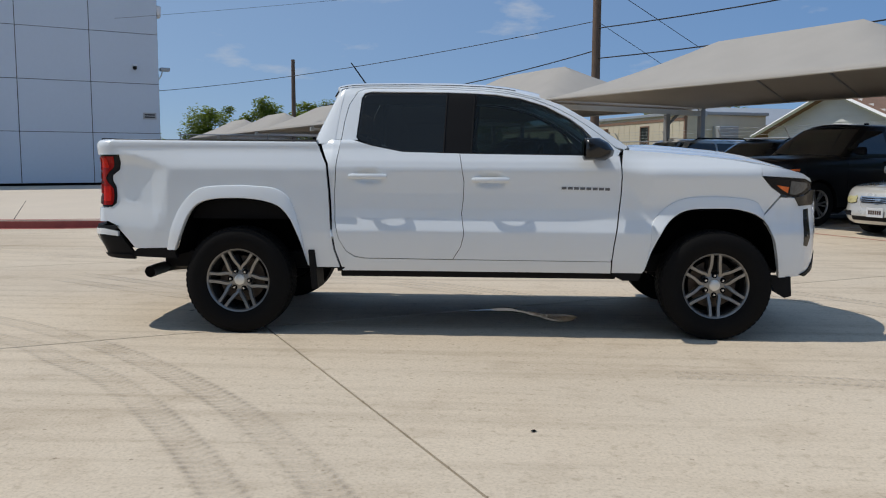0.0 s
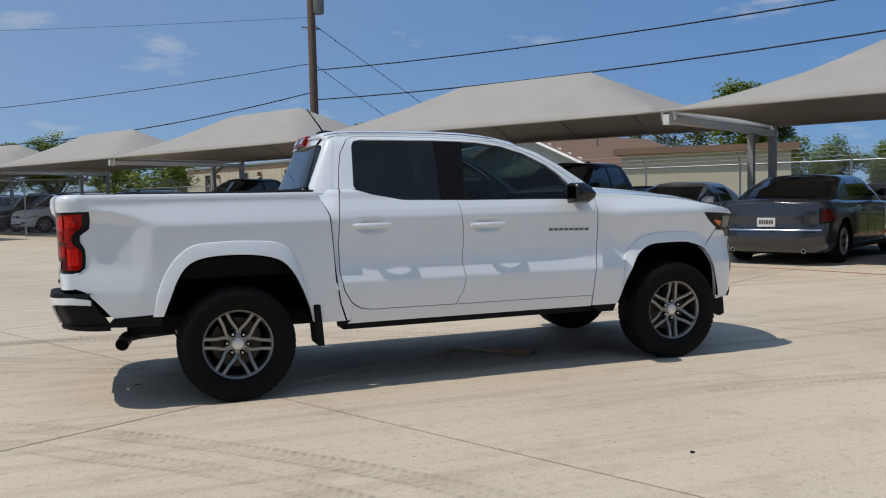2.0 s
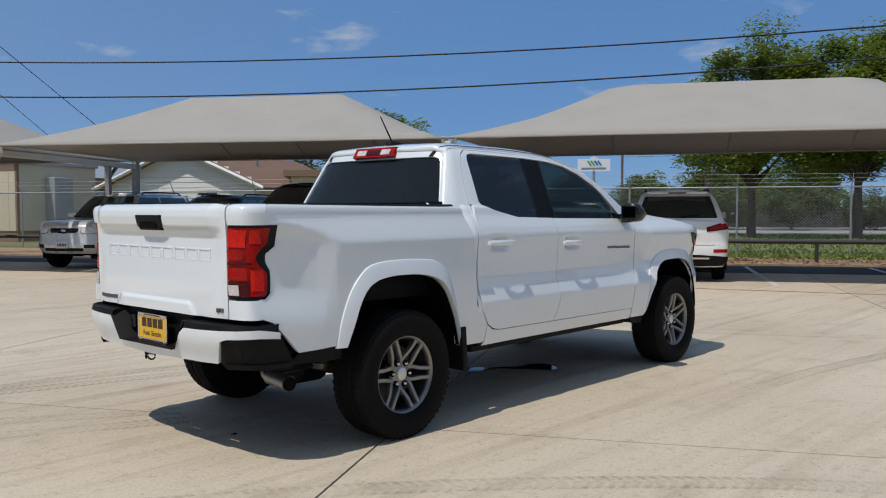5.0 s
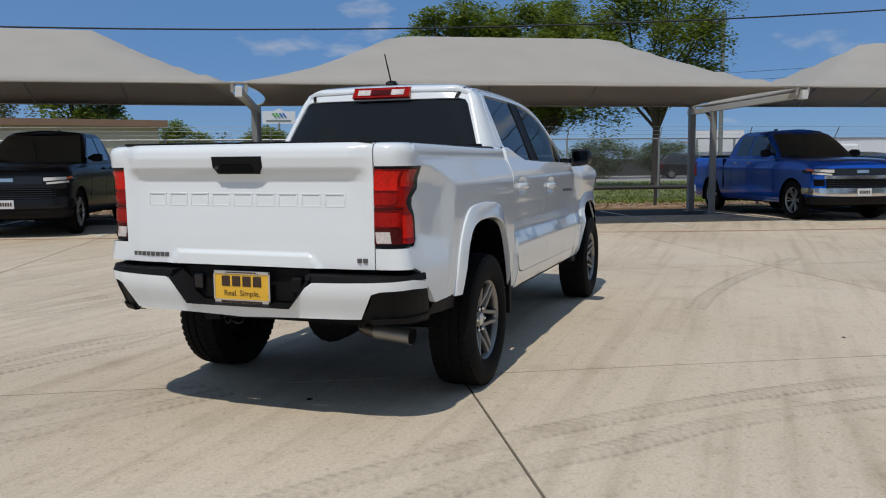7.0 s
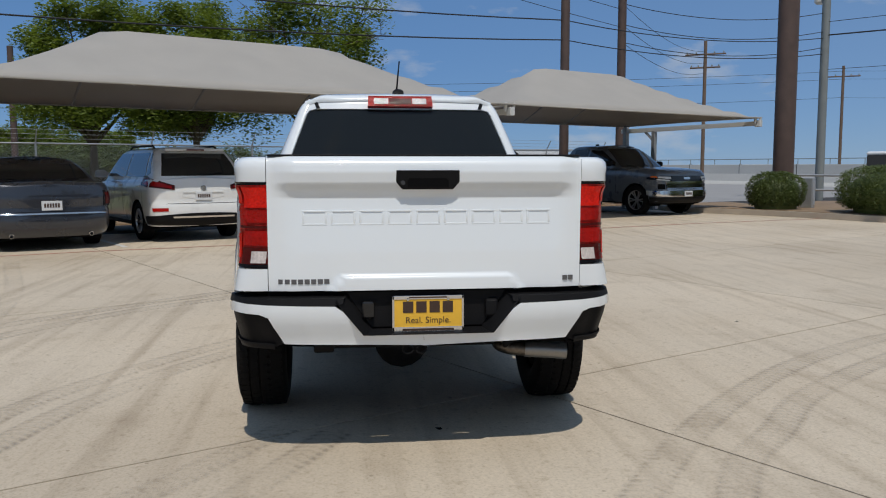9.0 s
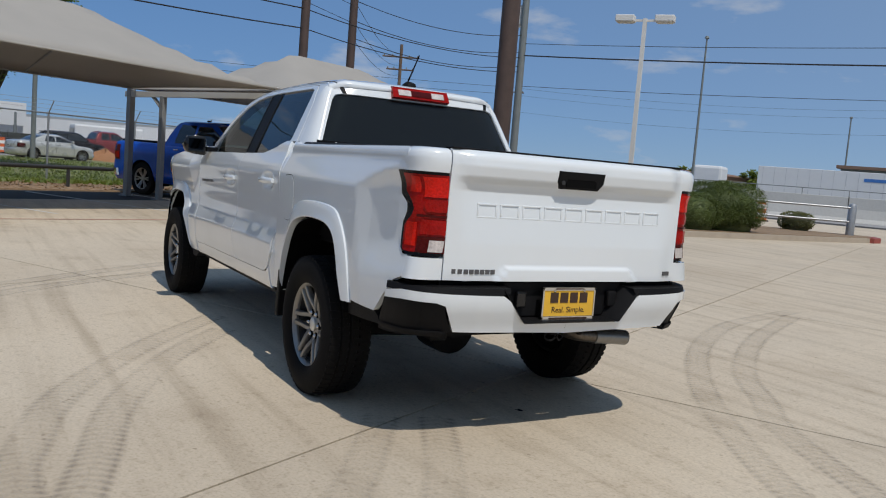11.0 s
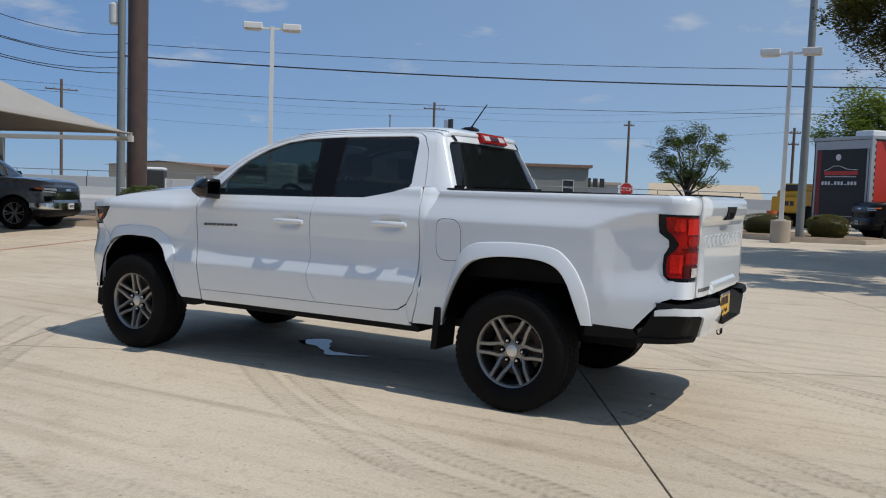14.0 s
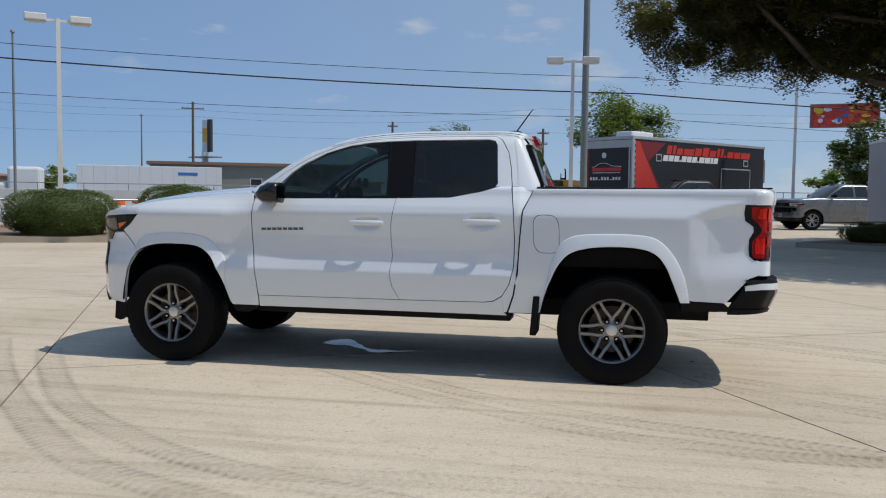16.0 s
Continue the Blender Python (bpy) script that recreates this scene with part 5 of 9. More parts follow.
def canopy(k):
    """A stretched hip roof of fabric between two cantilever frames."""
    a, b, va, vb = TIPS[k], TIPS[k + 1], TIP_V[k], TIP_V[k + 1]
    D, N, M = 4.9, 20, 12
    ridge0, ridge1 = 2.75 / (b - a), 1 - 2.75 / (b - a)
    c = thing("shade_canopy", "grey-beige fabric shade canopy over parking bays", "canopy", "row of shade canopies")
    bm = bmesh.new()
    rows = []
    for i in range(N + 1):
        s = i / N
        row = []
        for j in range(M + 1):
            t = j / M
            inset = 0.22 * (4 * s * (1 - s)) ** 0.5
            v = (va + (vb - va) * s) + inset * 0.5 + t * (D - inset)
            side = 0.30 * (4 * t * (1 - t)) ** 0.7
            u = a + side + s * (b - a - 2 * side)
            along = min(1.0, s / ridge0, (1 - s) / (1 - ridge1))
            across = 1 - abs(2 * t - 1)
            h = 1.20 * min(along, across) - 0.05 * math.sin(math.pi * min(1, s / ridge0 if s < 0.5 else (1 - s) / (1 - ridge1))) * 0.6 - 0.06 * math.sin(math.pi * across) * 0.5
            row.append(uv(u, v, 2.66 - 0.06 * t + max(h, 0) + 0.0))
        rows.append(row)
    grid_faces(bm, rows)
    out = put_mesh("fabric", bm, FABRIC, c, smooth=25)
    sol = out.modifiers.new("thickness", "SOLIDIFY")
    sol.thickness = 0.012
    for edge in ((rows[0]), [r[0] for r in rows], rows[-1], [r[-1] for r in rows]):
        put_mesh("edge_cable", tube(bmesh.new(), [p + Vector((0, 0, -0.01)) for p in edge], 0.022, 6), FABRIC, c, smooth=60)
    for s in (ridge0, 0.5, ridge1):
        u = a + s * (b - a)
        v = va + (vb - va) * s
        put_mesh("rafter", tube(bmesh.new(), [uv(u, v + 0.25, 2.66), uv(u, v + D / 2, 3.68), uv(u, v + D - 0.1, 2.60)], 0.03, 6), STEEL, c)


def canopy_frame(k):
    a, va = TIPS[k], TIP_V[k]
    f = thing("canopy_frame", "grey steel cantilever frame with two posts", "steel frame", "canopy frames")
    for v, top, r in ((va + 4.85, 2.60, 0.072), (va + 3.70, 2.42, 0.062)):
        bm = bmesh.new()
        p = uv(a, v)
        box(bm, -r, r, -r, r, 0, top, 0.01)
        box(bm, -r * 2, r * 2, -r * 2, r * 2, 0, 0.02)
        ob = put_mesh("post", bm, STEEL, f)
        ob.matrix_basis = lot_pose(a, v)
    bm = bmesh.new()
    rows = []
    for v, z, h in ((va + 5.0, 2.44, 0.065), (va + 2.5, 2.475, 0.062), (va + 0.12, 2.50, 0.058)):
        rows.append([uv(a + du, v, z + dz) for du, dz in ((-0.06, -h), (0.06, -h), (0.06, h), (-0.06, h))])
    vs = grid_faces(bm, rows, wrap=True)
    bm.faces.new(vs[0]), bm.faces.new(vs[-1])
    put_mesh("beam", bm, PALE_STEEL, f)
    for du in (-0.11, 0.11):
        put_mesh("bracket", tube(bmesh.new(), [uv(a + du, va + 0.1, 2.50), uv(a + du, va + 0.06, 2.68)], 0.035, 8), PALE_STEEL, f)
        put_mesh("stay", tube(bmesh.new(), [uv(a + du * 0.2, va + 3.7, 2.1), uv(a + du * 0.2, va + 4.05, 2.40)], 0.03, 6), STEEL, f)
    put_mesh("tip_plate", boxed(-0.085, 0.085, -0.06, 0.06, 2.41, 2.585, 0.008), PALE_STEEL, f).matrix_basis = lot_pose(a, va + 0.06)


for k in range(len(TIPS) - 1):
    canopy(k)
for k in range(len(TIPS)):
    canopy_frame(k)


# ---------- building with panels, raised pavement ----------
PANEL = world_position(material("pale_blue_panel", (0.60, 0.66, 0.74), 0.40, var=0.02, scale=0.6, fine=8, bump=0.01))
WALL_AT = pose(-13.4, 27.1, 0.15, 0, 0, 34.5)
bld = tagged(put_mesh("showroom_wall", boxed(-26, -0.012, 0.02, 0.5, 0, 13), JOINT, where=WALL_AT), "pale panelled showroom building with open dark joints", "building", kind="structure")
back = tagged(put_mesh("showroom_side", boxed(-0.3, 0, 0.5, 30, 0, 13), PANEL, where=WALL_AT), "pale panelled side of the showroom", "building", kind="structure")
pm = boxed(-1.275, 1.275, 0.0, 0.03, 0.0, 1.945, 0.006)
pm_me = bpy.data.meshes.new("panel")
bmesh.ops.recalc_face_normals(pm, faces=pm.faces)
pm.to_mesh(pm_me)
pm.free()
pm_me.materials.append(PANEL)
for i in range(9):
    for j in range(6):
        o = new("wall_panel", pm_me)
        o.parent = bld
        o.location = (-1.30 - i * 2.575, -0.012, 0.10 + j * 1.965)
put_mesh("base_strip", boxed(-26, 0, -0.02, 0.02, 0, 0.09), DARK_GAP, bld)
cam1 = thing("security_camera", "small white dome security camera on the wall", "camera", where=WALL_AT @ pose(-0.95, -0.02, 4.62))
put_mesh("bracket", boxed(-0.09, 0.09, -0.14, 0, 0.05, 0.16, 0.01), WHITE_WALL, cam1)
put_mesh("dome", turned(bmesh.new(), [(0.085, 0.06), (0.085, 0.0), (0.06, -0.06), (0.01, -0.085)], Matrix.Translation((0, -0.10, 0)), 16), SMOKED, cam1, smooth=50)
fl = thing("wall_floodlight", "grey floodlight on a curved arm at the building corner", "floodlight", where=WALL_AT @ pose(0.02, 0.1, 4.55))
put_mesh("arm", tube(bmesh.new(), [(0, 0, -0.3), (0.1, 0, -0.15), (0.14, 0, 0.02)], 0.02, 8), GALV, fl)
put_mesh("head", boxed(0.05, 0.42, -0.15, 0.15, 0.02, 0.16, 0.03), GALV, fl)
fl2 = thing("wall_camera", "white bullet camera high on the building corner", "camera", where=WALL_AT @ pose(0.06, 0.1, 6.9))
put_mesh("housing", turned(bmesh.new(), [(0.05, -0.25), (0.11, -0.2), (0.11, 0.2), (0.06, 0.25)], pose(0, 0, 0, 20), 14), WHITE_WALL, fl2, smooth=50)
sg = thing("wall_notice", "small grey notice with unreadable lines on the wall", "sign", where=WALL_AT @ pose(-0.42, -0.03, 2.62))
put_mesh("plate", boxed(-0.26, 0.26, -0.012, 0, 0, 0.26, 0.004), GALV, sg)
for z in (0.06, 0.15):
    put_mesh("text_bar", boxed(-0.2, 0.2, -0.016, -0.011, z, z + 0.05), DARK_GAP, sg)
PAVE = [(-48, 3.5), (-9.5, 7.3), (-7.6, 7.55), (-6.5, 7.85), (-5.75, 8.5), (-5.45, 9.4), (-5.6, 10.4), (-6.3, 11.6), (-13.0, 27.4), (-48, 5)]
poly_slab("raised_pavement", [(x, y) for x, y in PAVE], -0.02, 0.145, PAVEMENT, "pale raised concrete pavement beside the showroom", "pavement", bevel=0.02)
bm = bmesh.new()
ring = PAVE[:9]
rows = []
for i, (x, y) in enumerate(ring):
    q, r = ring[max(i - 1, 0)], ring[min(i + 1, len(ring) - 1)]
    d = Vector((r[0] - q[0], r[1] - q[1], 0)).normalized()
    nn = Vector((d.y, -d.x, 0))
    rows.append([Vector((x, y, 0)) + nn * o + Vector((0, 0, z)) for o, z in ((0.16, 0.0015), (0.16, 0.004), (0.03, 0.006), (0.012, 0.12), (-0.10, 0.151), (-0.16, 0.148))])
grid_faces(bm, rows)
tagged(put_mesh("red_kerb", bm, RED_KERB, smooth=30), "faded red painted kerb round the pavement", "kerb", kind="structure")
for s in range(6):
    x = -8.3 - s * 2.6
    put_mesh("pavement_joint", tube(bmesh.new(), [(x, 7.6 - s * 0.25, 0.146), (x - 3.2, 7.6 - s * 0.25 + 6.0, 0.146)], 0.006, 4), JOINT, bpy.data.objects["raised_pavement"])
for x, y in ((-12.6, 26.4), (-12.2, 27.0)):
    bo = thing("steel_bollard", "grey steel bollard beside the showroom corner", "bollard", "bollards", where=pose(x, y, 0.14))
    put_mesh("tube", turned(bmesh.new(), [(0.11, 0), (0.11, 1.1), (0.09, 1.15), (0.02, 1.17)], None, 18), GALV, bo, smooth=40)

# painted lines
bm = bmesh.new()
grid_faces(bm, [[uv(u, v0 - 0.045, 0.0035), uv(u, v0 + 0.045, 0.0035)] for u, v0 in [(-14, 1.25), (-2.3, 0.2), (2, 0.1), (5, -0.35), (7.5, -0.75), (15, -1.3), (19.5, -2.1)]])
tagged(put_mesh("red_fire_line", bm, LINE_RED), "thin worn red line along the parking bays", "line", kind="structure")
for u in (-8.2, -5.4, -2.6, 2.6, 5.75, 8.4, 10.9, 13.6, 16.4):
    bm = bmesh.new()
    grid_faces(bm, [[uv(u - 0.05, v, 0.0032), uv(u + 0.05, v, 0.0032)] for v in (0.5, 2.5, 5.6)])
    tagged(put_mesh("bay_line", bm, LINE_WHITE), "worn white parking bay line", "line", group="parking bay lines", kind="structure")

# tyre marks: dusty arcs with a tread pattern
def mark_material(strength=0.42):
    m = bpy.data.materials.new("tyre_dust")
    m.use_nodes = True
    n, l = m.node_tree.nodes, m.node_tree.links
    b = n["Principled BSDF"]
    b.inputs["Base Color"].default_value, b.inputs["Roughness"].default_value = (0.24, 0.205, 0.165, 1), 0.95
    uvn, wave, noi = n.new("ShaderNodeUVMap"), n.new("ShaderNodeTexWave"), n.new("ShaderNodeTexNoise")
    sep = n.new("ShaderNodeSeparateXYZ")
    l.new(uvn.outputs[0], sep.inputs[0])
    edge = n.new("ShaderNodeMath")
    edge.operation = "PINGPONG"
    edge.inputs[1].default_value = 0.5
    l.new(sep.outputs["Y"], edge.inputs[0])
    skew, comb = n.new("ShaderNodeMath"), n.new("ShaderNodeCombineXYZ")
    skew.operation = "MULTIPLY_ADD"
    skew.inputs[1].default_value = 0.10
    l.new(edge.outputs[0], skew.inputs[0]), l.new(sep.outputs["X"], skew.inputs[2])
    l.new(skew.outputs[0], comb.inputs["X"]), l.new(sep.outputs["Y"], comb.inputs["Y"])
    l.new(comb.outputs[0], wave.inputs["Vector"])
    wave.inputs["Scale"].default_value, wave.inputs["Distortion"].default_value, wave.inputs["Detail"].default_value = 5.2, 0.7, 2
    geo = n.new("ShaderNodeNewGeometry")
    l.new(geo.outputs["Position"], noi.inputs["Vector"])
    noi.inputs["Scale"].default_value, noi.inputs["Detail"].default_value = 0.9, 4
    er = n.new("ShaderNodeValToRGB")
    for pos, val in ((0.0, 0.0), (0.05, 0.35), (0.14, 1.0), (0.24, 0.5), (0.40, 0.28), (0.5, 0.45)):
        e = er.color_ramp.elements.new(pos) if pos not in (0.0,) else er.color_ramp.elements[0]
        e.color = (val, val, val, 1)
    l.new(edge.outputs[0], er.inputs["Fac"])
    wr = n.new("ShaderNodeMapRange")
    wr.inputs["To Min"].default_value, wr.inputs["To Max"].default_value = 0.30, 1.0
    l.new(wave.outputs[0], wr.inputs["Value"])
    nr = n.new("ShaderNodeMapRange")
    nr.inputs["From Min"].default_value, nr.inputs["From Max"].default_value = 0.25, 0.65
    nr.inputs["To Max"].default_value = strength
    l.new(noi.outputs[0], nr.inputs["Value"])
    m1, m2 = n.new("ShaderNodeMath"), n.new("ShaderNodeMath")
    m1.operation = m2.operation = "MULTIPLY"
    l.new(er.outputs[0], m1.inputs[0]), l.new(wr.outputs[0], m1.inputs[1])
    l.new(m1.outputs[0], m2.inputs[0]), l.new(nr.outputs[0], m2.inputs[1])
    clear, mix = n.new("ShaderNodeBsdfTransparent"), n.new("ShaderNodeMixShader")
    l.new(m2.outputs[0], mix.inputs["Fac"])
    l.new(clear.outputs[0], mix.inputs[1]), l.new(b.outputs[0], mix.inputs[2])
    l.new(mix.outputs[0], n["Material Output"].inputs["Surface"])
    return m


TYRE_DUST, FAINT_DUST = mark_material(), mark_material(0.22)


MARKS = 0


def tyre_mark(pts, width=0.20, mt=None):
    global MARKS
    MARKS += 1
    path = smooth_path(pts)
    bm = bmesh.new()
    layer = bm.loops.layers.uv.new("UVMap")
    rows, run, prev = [], 0.0, path[0]
    for i, p in enumerate(path):
        d = (path[min(i + 1, len(path) - 1)] - path[max(i - 1, 0)]).normalized()
        s = Vector((-d.y, d.x, 0)) * width / 2
        run += (p - prev).length
        prev = p
        z = Vector((0, 0, 0.0022 + 0.0004 * (MARKS % 8)))
        rows.append((bm.verts.new(p - s + z), bm.verts.new(p + s + z), run))
    for (a, b, r0), (c, d, r1) in zip(rows, rows[1:]):
        f = bm.faces.new((a, b, d, c))
        for lp, co in zip(f.loops, ((r0, 0), (r0, 1), (r1, 1), (r1, 0))):
            lp[layer].uv = co
    ob = put_mesh("tyre_mark", bm, mt or TYRE_DUST)
    tagged(ob, "dusty curved tyre track on the concrete", "tyre mark", group="tyre marks", kind="structure")


tyre_mark([(0.15, -5.5), (-0.35, -4.0), (-0.9, -3.05), (-1.5, -2.3), (-2.3, -1.53), (-3.1, -0.93), (-3.7, -0.57), (-4.7, -0.1)], 0.21)
tyre_mark([(-0.1, -5.2), (-1.0, -3.55), (-1.9, -2.35), (-2.55, -1.78), (-3.0, -1.38), (-3.85, -0.93), (-4.8, -0.5)], 0.21)
tyre_mark([(0.5, 0.83), (-0.4, 1.5), (-1.4, 2.07), (-2.1, 2.28), (-2.7, 2.37), (-3.9, 2.25)], 0.22)
tyre_mark([(0.0, 0.9), (-0.8, 1.45), (-1.7, 1.87), (-2.4, 2.06), (-2.9, 2.2), (-3.9, 2.5)], 0.22)
tyre_mark([(-2.2, 0.68), (-2.8, 1.05), (-3.3, 1.38), (-4.3, 1.95)], 0.21)
tyre_mark([(-2.3, 0.42), (-2.95, 0.74), (-3.4, 1.0), (-4.3, 1.55)], 0.21)
tyre_mark([(3.6, 0.43), (2.8, 1.4), (2.05, 2.2), (1.08, 3.08), (0.43, 3.45), (-0.9, 3.85)], 0.24)
tyre_mark([(2.9, 0.7), (2.38, 1.37), (1.62, 2.24), (0.98, 2.73), (0.28, 3.12), (-1.0, 3.5)], 0.24)
tyre_mark([(5.5, -2.9), (3.6, -2.3), (2.2, -2.0), (1.2, -1.9)], 0.2)
tyre_mark([(-9, 5.5), (-5.5, 3.6), (-2, 3.1), (2, 3.6), (6, 5)], 0.24, FAINT_DUST)
tyre_mark([(-9, 4.6), (-5.5, 4.3), (-2, 3.9), (2, 4.4), (6, 6)], 0.24, FAINT_DUST)

# wet patch under the pickup
WATER = material("wet_patch", (0.10, 0.09, 0.08), 0.03, var=0.1, bump=0.0, rvar=0.0, ior=1.33)
for pts in ([(0.81, -0.13), (0.76, -0.28), (0.65, -0.36), (0.55, -0.27), (0.51, -0.17), (0.44, -0.11), (0.40, -0.02), (0.28, 0.07), (0.18, 0.06), (0.08, 0.08), (-0.05, 0.03), (-0.04, 0.06), (0.10, 0.13), (0.22, 0.20), (0.30, 0.18), (0.36, 0.09), (0.47, 0.02), (0.53, -0.04), (0.60, -0.06), (0.70, -0.05)],):
    bm = bmesh.new()
    bm.faces.new([bm.verts.new((*p, 0.0062)) for p in [tuple(q)[:2] for q in smooth_path(pts + [pts[0]], 60)][:-1]])
    tagged(put_mesh("water_puddle", bm, WATER), "small shiny puddle under the pickup", "puddle", kind="structure")
for x, y, r in ((-2.3, -0.1, 0.02), (0.331, -2.976, 0.013)):
    bm = bmesh.new()
    bm.faces.new([bm.verts.new((x + r * (1 + 0.4 * math.sin(3 * a + x * 9)) * math.cos(a), y + r * (1 + 0.3 * math.cos(2 * a + y * 7)) * math.sin(a), 0.0056)) for a in np.linspace(0, 2 * math.pi, 14, endpoint=False)])
    tagged(put_mesh("oil_spot", bm, DARK_GAP), "small dark oil spot on concrete", "oil spot", group="oil spots", kind="structure")
# ground beyond the bays
poly_slab("litter_strip", uvs((-60, 6.35), (24, 6.35), (24, 10.2), (-60, 10.2)), -0.03, 0.02, GRAVEL, "brown leaf litter and gravel strip", "ground")
poly_slab("grass_verge", uvs((-10, 10.2), (28, 10.2), (30, 34), (-10, 34)), -0.03, 0.03, GRASS_SOIL, "dry patchy grass verge behind the fence", "grass")
poly_slab("far_verge", uvs((-70, 10.2), (-10, 10.2), (-10, 60), (-70, 60)), -0.03, 0.025, GRASS_SOIL, "dry grass ground round the offices", "grass")
GUARD = material("dark_guard_pipe", (0.05, 0.05, 0.05), 0.6, metal=0.3)
gr = thing("guard_pipe", "low dark steel pipe barrier behind the bays", "barrier")
put_mesh("pipe", tube(bmesh.new(), [uv(-30, 7.4, 0.52), uv(23, 7.4, 0.52)], 0.055, 10), GUARD, gr, smooth=60)
for u in np.arange(-29, 23, 3.05):
    put_mesh("leg", tube(bmesh.new(), [uv(u, 7.4, 0.0), uv(u, 7.4, 0.50)], 0.045, 8), GUARD, gr)


# ---------- chain-link fence ----------
def fence(pts, h, label, cell=0.085, r=0.0028, spacing=3.05, arms=True, skip=()):
    f = thing("chain_link_fence", label, "fence")
    for a, b in zip(pts, pts[1:]):
        a, b = Vector(a), Vector(b)
        d = (b - a).normalized()
        L = (b - a).length
        side = Vector((-d.y, d.x, 0))
        for rail in (h, 0.06):
            put_mesh("rail", tube(bmesh.new(), [a + Vector((0, 0, rail)), b + Vector((0, 0, rail))], 0.022 if rail > 1 else 0.004, 8), GALV, f, smooth=60)
        n = max(1, round(L / spacing))
        for i in range(n + 1):
            p = a + d * (L * i / n)
            put_mesh("post", tube(bmesh.new(), [p, p + Vector((0, 0, h + 0.04))], 0.030, 8), GALV, f, smooth=60)
            if arms:
                put_mesh("arm", tube(bmesh.new(), [p + Vector((0, 0, h)), p + Vector((0, 0, h + 0.36)) - side * 0.24], 0.016, 6), GALV, f)
        if arms:
            for k in (0.35, 0.67, 1.0):
                put_mesh("barbed_wire", tube(bmesh.new(), [q + Vector((0, 0, h + 0.36 * k)) - side * 0.24 * k for q in (a, b)], 0.004, 4), GALV, f)
        verts, faces = [], []
        for sgn in (1, -1):
            k = -h
            while k < L + h:
                s0, s1 = (k, k + h) if sgn > 0 else (k + h, k)
                z0, z1 = 0.05, h
                lo, hi = min(s0, s1), max(s0, s1)
                if hi > 0 and lo < L:
                    def zat(s):
                        return z0 + (s - s0) / (s1 - s0) * (z1 - z0)
                    e0, e1 = max(lo, 0), min(hi, L)
                    pa, pb = a + d * e0 + Vector((0, 0, zat(e0))), a + d * e1 + Vector((0, 0, zat(e1)))
                    base = len(verts)
                    up = Vector((0, 0, r))
                    for p in (pa, pb):
                        verts += [p + side * r, p - side * r * 0.6 + up, p - side * r * 0.6 - up]
                    faces += [(base + i, base + (i + 1) % 3, base + 3 + (i + 1) % 3, base + 3 + i) for i in range(3)]
                k += cell
        me = bpy.data.meshes.new("wire_mesh")
        me.from_pydata([tuple(v) for v in verts], [], faces)
        me.materials.append(GALV)
        ob = new("wire_mesh", me)
        ob.parent = f
        tagged(ob, "woven galvanised wire mesh", kind="stuff")


fence([uv(-46, 10.4), uv(-24, 10.4), uv(-3, 10.4), uv(24, 10.4)], 1.95, "galvanised chain-link fence with barbed wire arms")
fence([(-13.0, 28.2, 0), (-9.5, 29.0, 0), (-3.5, 30.2, 0), uv(-27, 3.4)], 2.2, "tall chain-link yard fence beside the showroom", arms=False)

# ---------- parked vehicles ----------
def paint(name, base, metal=0.35, rough=0.28, coat=1.0):
    return material(name, base, rough, metal=metal, var=0.05, scale=3, fine=350, bump=0.0, coat=coat, rvar=0.04)


CAR_BLACK = paint("black_car_paint", (0.005, 0.005, 0.007), 0.0, 0.35, 0.2)
CAR_BLACK.node_tree.nodes["Principled BSDF"].inputs["Specular IOR Level"].default_value = 0.22
CAR_SILVER = paint("silver_car_paint", (0.58, 0.58, 0.56), 0.3)
CAR_STEEL = paint("steel_grey_car_paint", (0.13, 0.14, 0.15), 0.3)
CAR_GREY = paint("dark_navy_car_paint", (0.030, 0.034, 0.045), 0.4)
CAR_WHITE = paint("white_suv_paint", (0.75, 0.76, 0.75), 0.0)
CAR_BLUE = paint("deep_blue_car_paint", (0.0005, 0.080, 0.50), 0.3, 0.2, 0.5)
CAR_SLATE = paint("slate_grey_car_paint", (0.11, 0.125, 0.145), 0.15)
CAR_RED = paint("red_car_paint", (0.25, 0.02, 0.018), 0.3)
CAR_GLASS = material("dark_car_glass", (0.012, 0.015, 0.017), 0.03, var=0.05, bump=0.0, rvar=0.0, coat=0.5)
WINDSHIELD = material("windscreen_glass", (0.020, 0.026, 0.028), 0.03, var=0.3, scale=2, bump=0.0, rvar=0.0, coat=0.5)
PLATE_WHITE = material("white_number_plate", (0.62, 0.64, 0.66), 0.5, bump=0.0)
LAMP_CLEAR = lamp_glass("clear_headlamp", (0.60, 0.60, 0.58))
CAR_RIM = material("bright_alloy", (0.42, 0.42, 0.42), 0.3, metal=0.8, var=0.06, bump=0.0)
YELLOWED = lamp_glass("yellowed_headlamp", (0.50, 0.46, 0.24), 0.3)


def rounded_plan(hw, x0, x1, c0, c1, p0, p1, n):
    """Half of a car's outline seen from above, front centre to rear centre: corners are superellipses of depth c and power p."""
    pts = []
    for a in np.linspace(0, math.pi / 2, 11):
        pts.append((x0 + c0 * (1 - math.cos(a) ** (2 / p0)), hw * math.sin(a) ** (2 / p0)))
    pts += [(x0 + c0 + (x1 - c1 - x0 - c0) * k / n, hw) for k in range(1, n)]
    for a in np.linspace(math.pi / 2, 0, 11):
        pts.append((x1 - c1 * (1 - math.cos(a) ** (2 / p1)), hw * math.sin(a) ** (2 / p1)))
    return pts


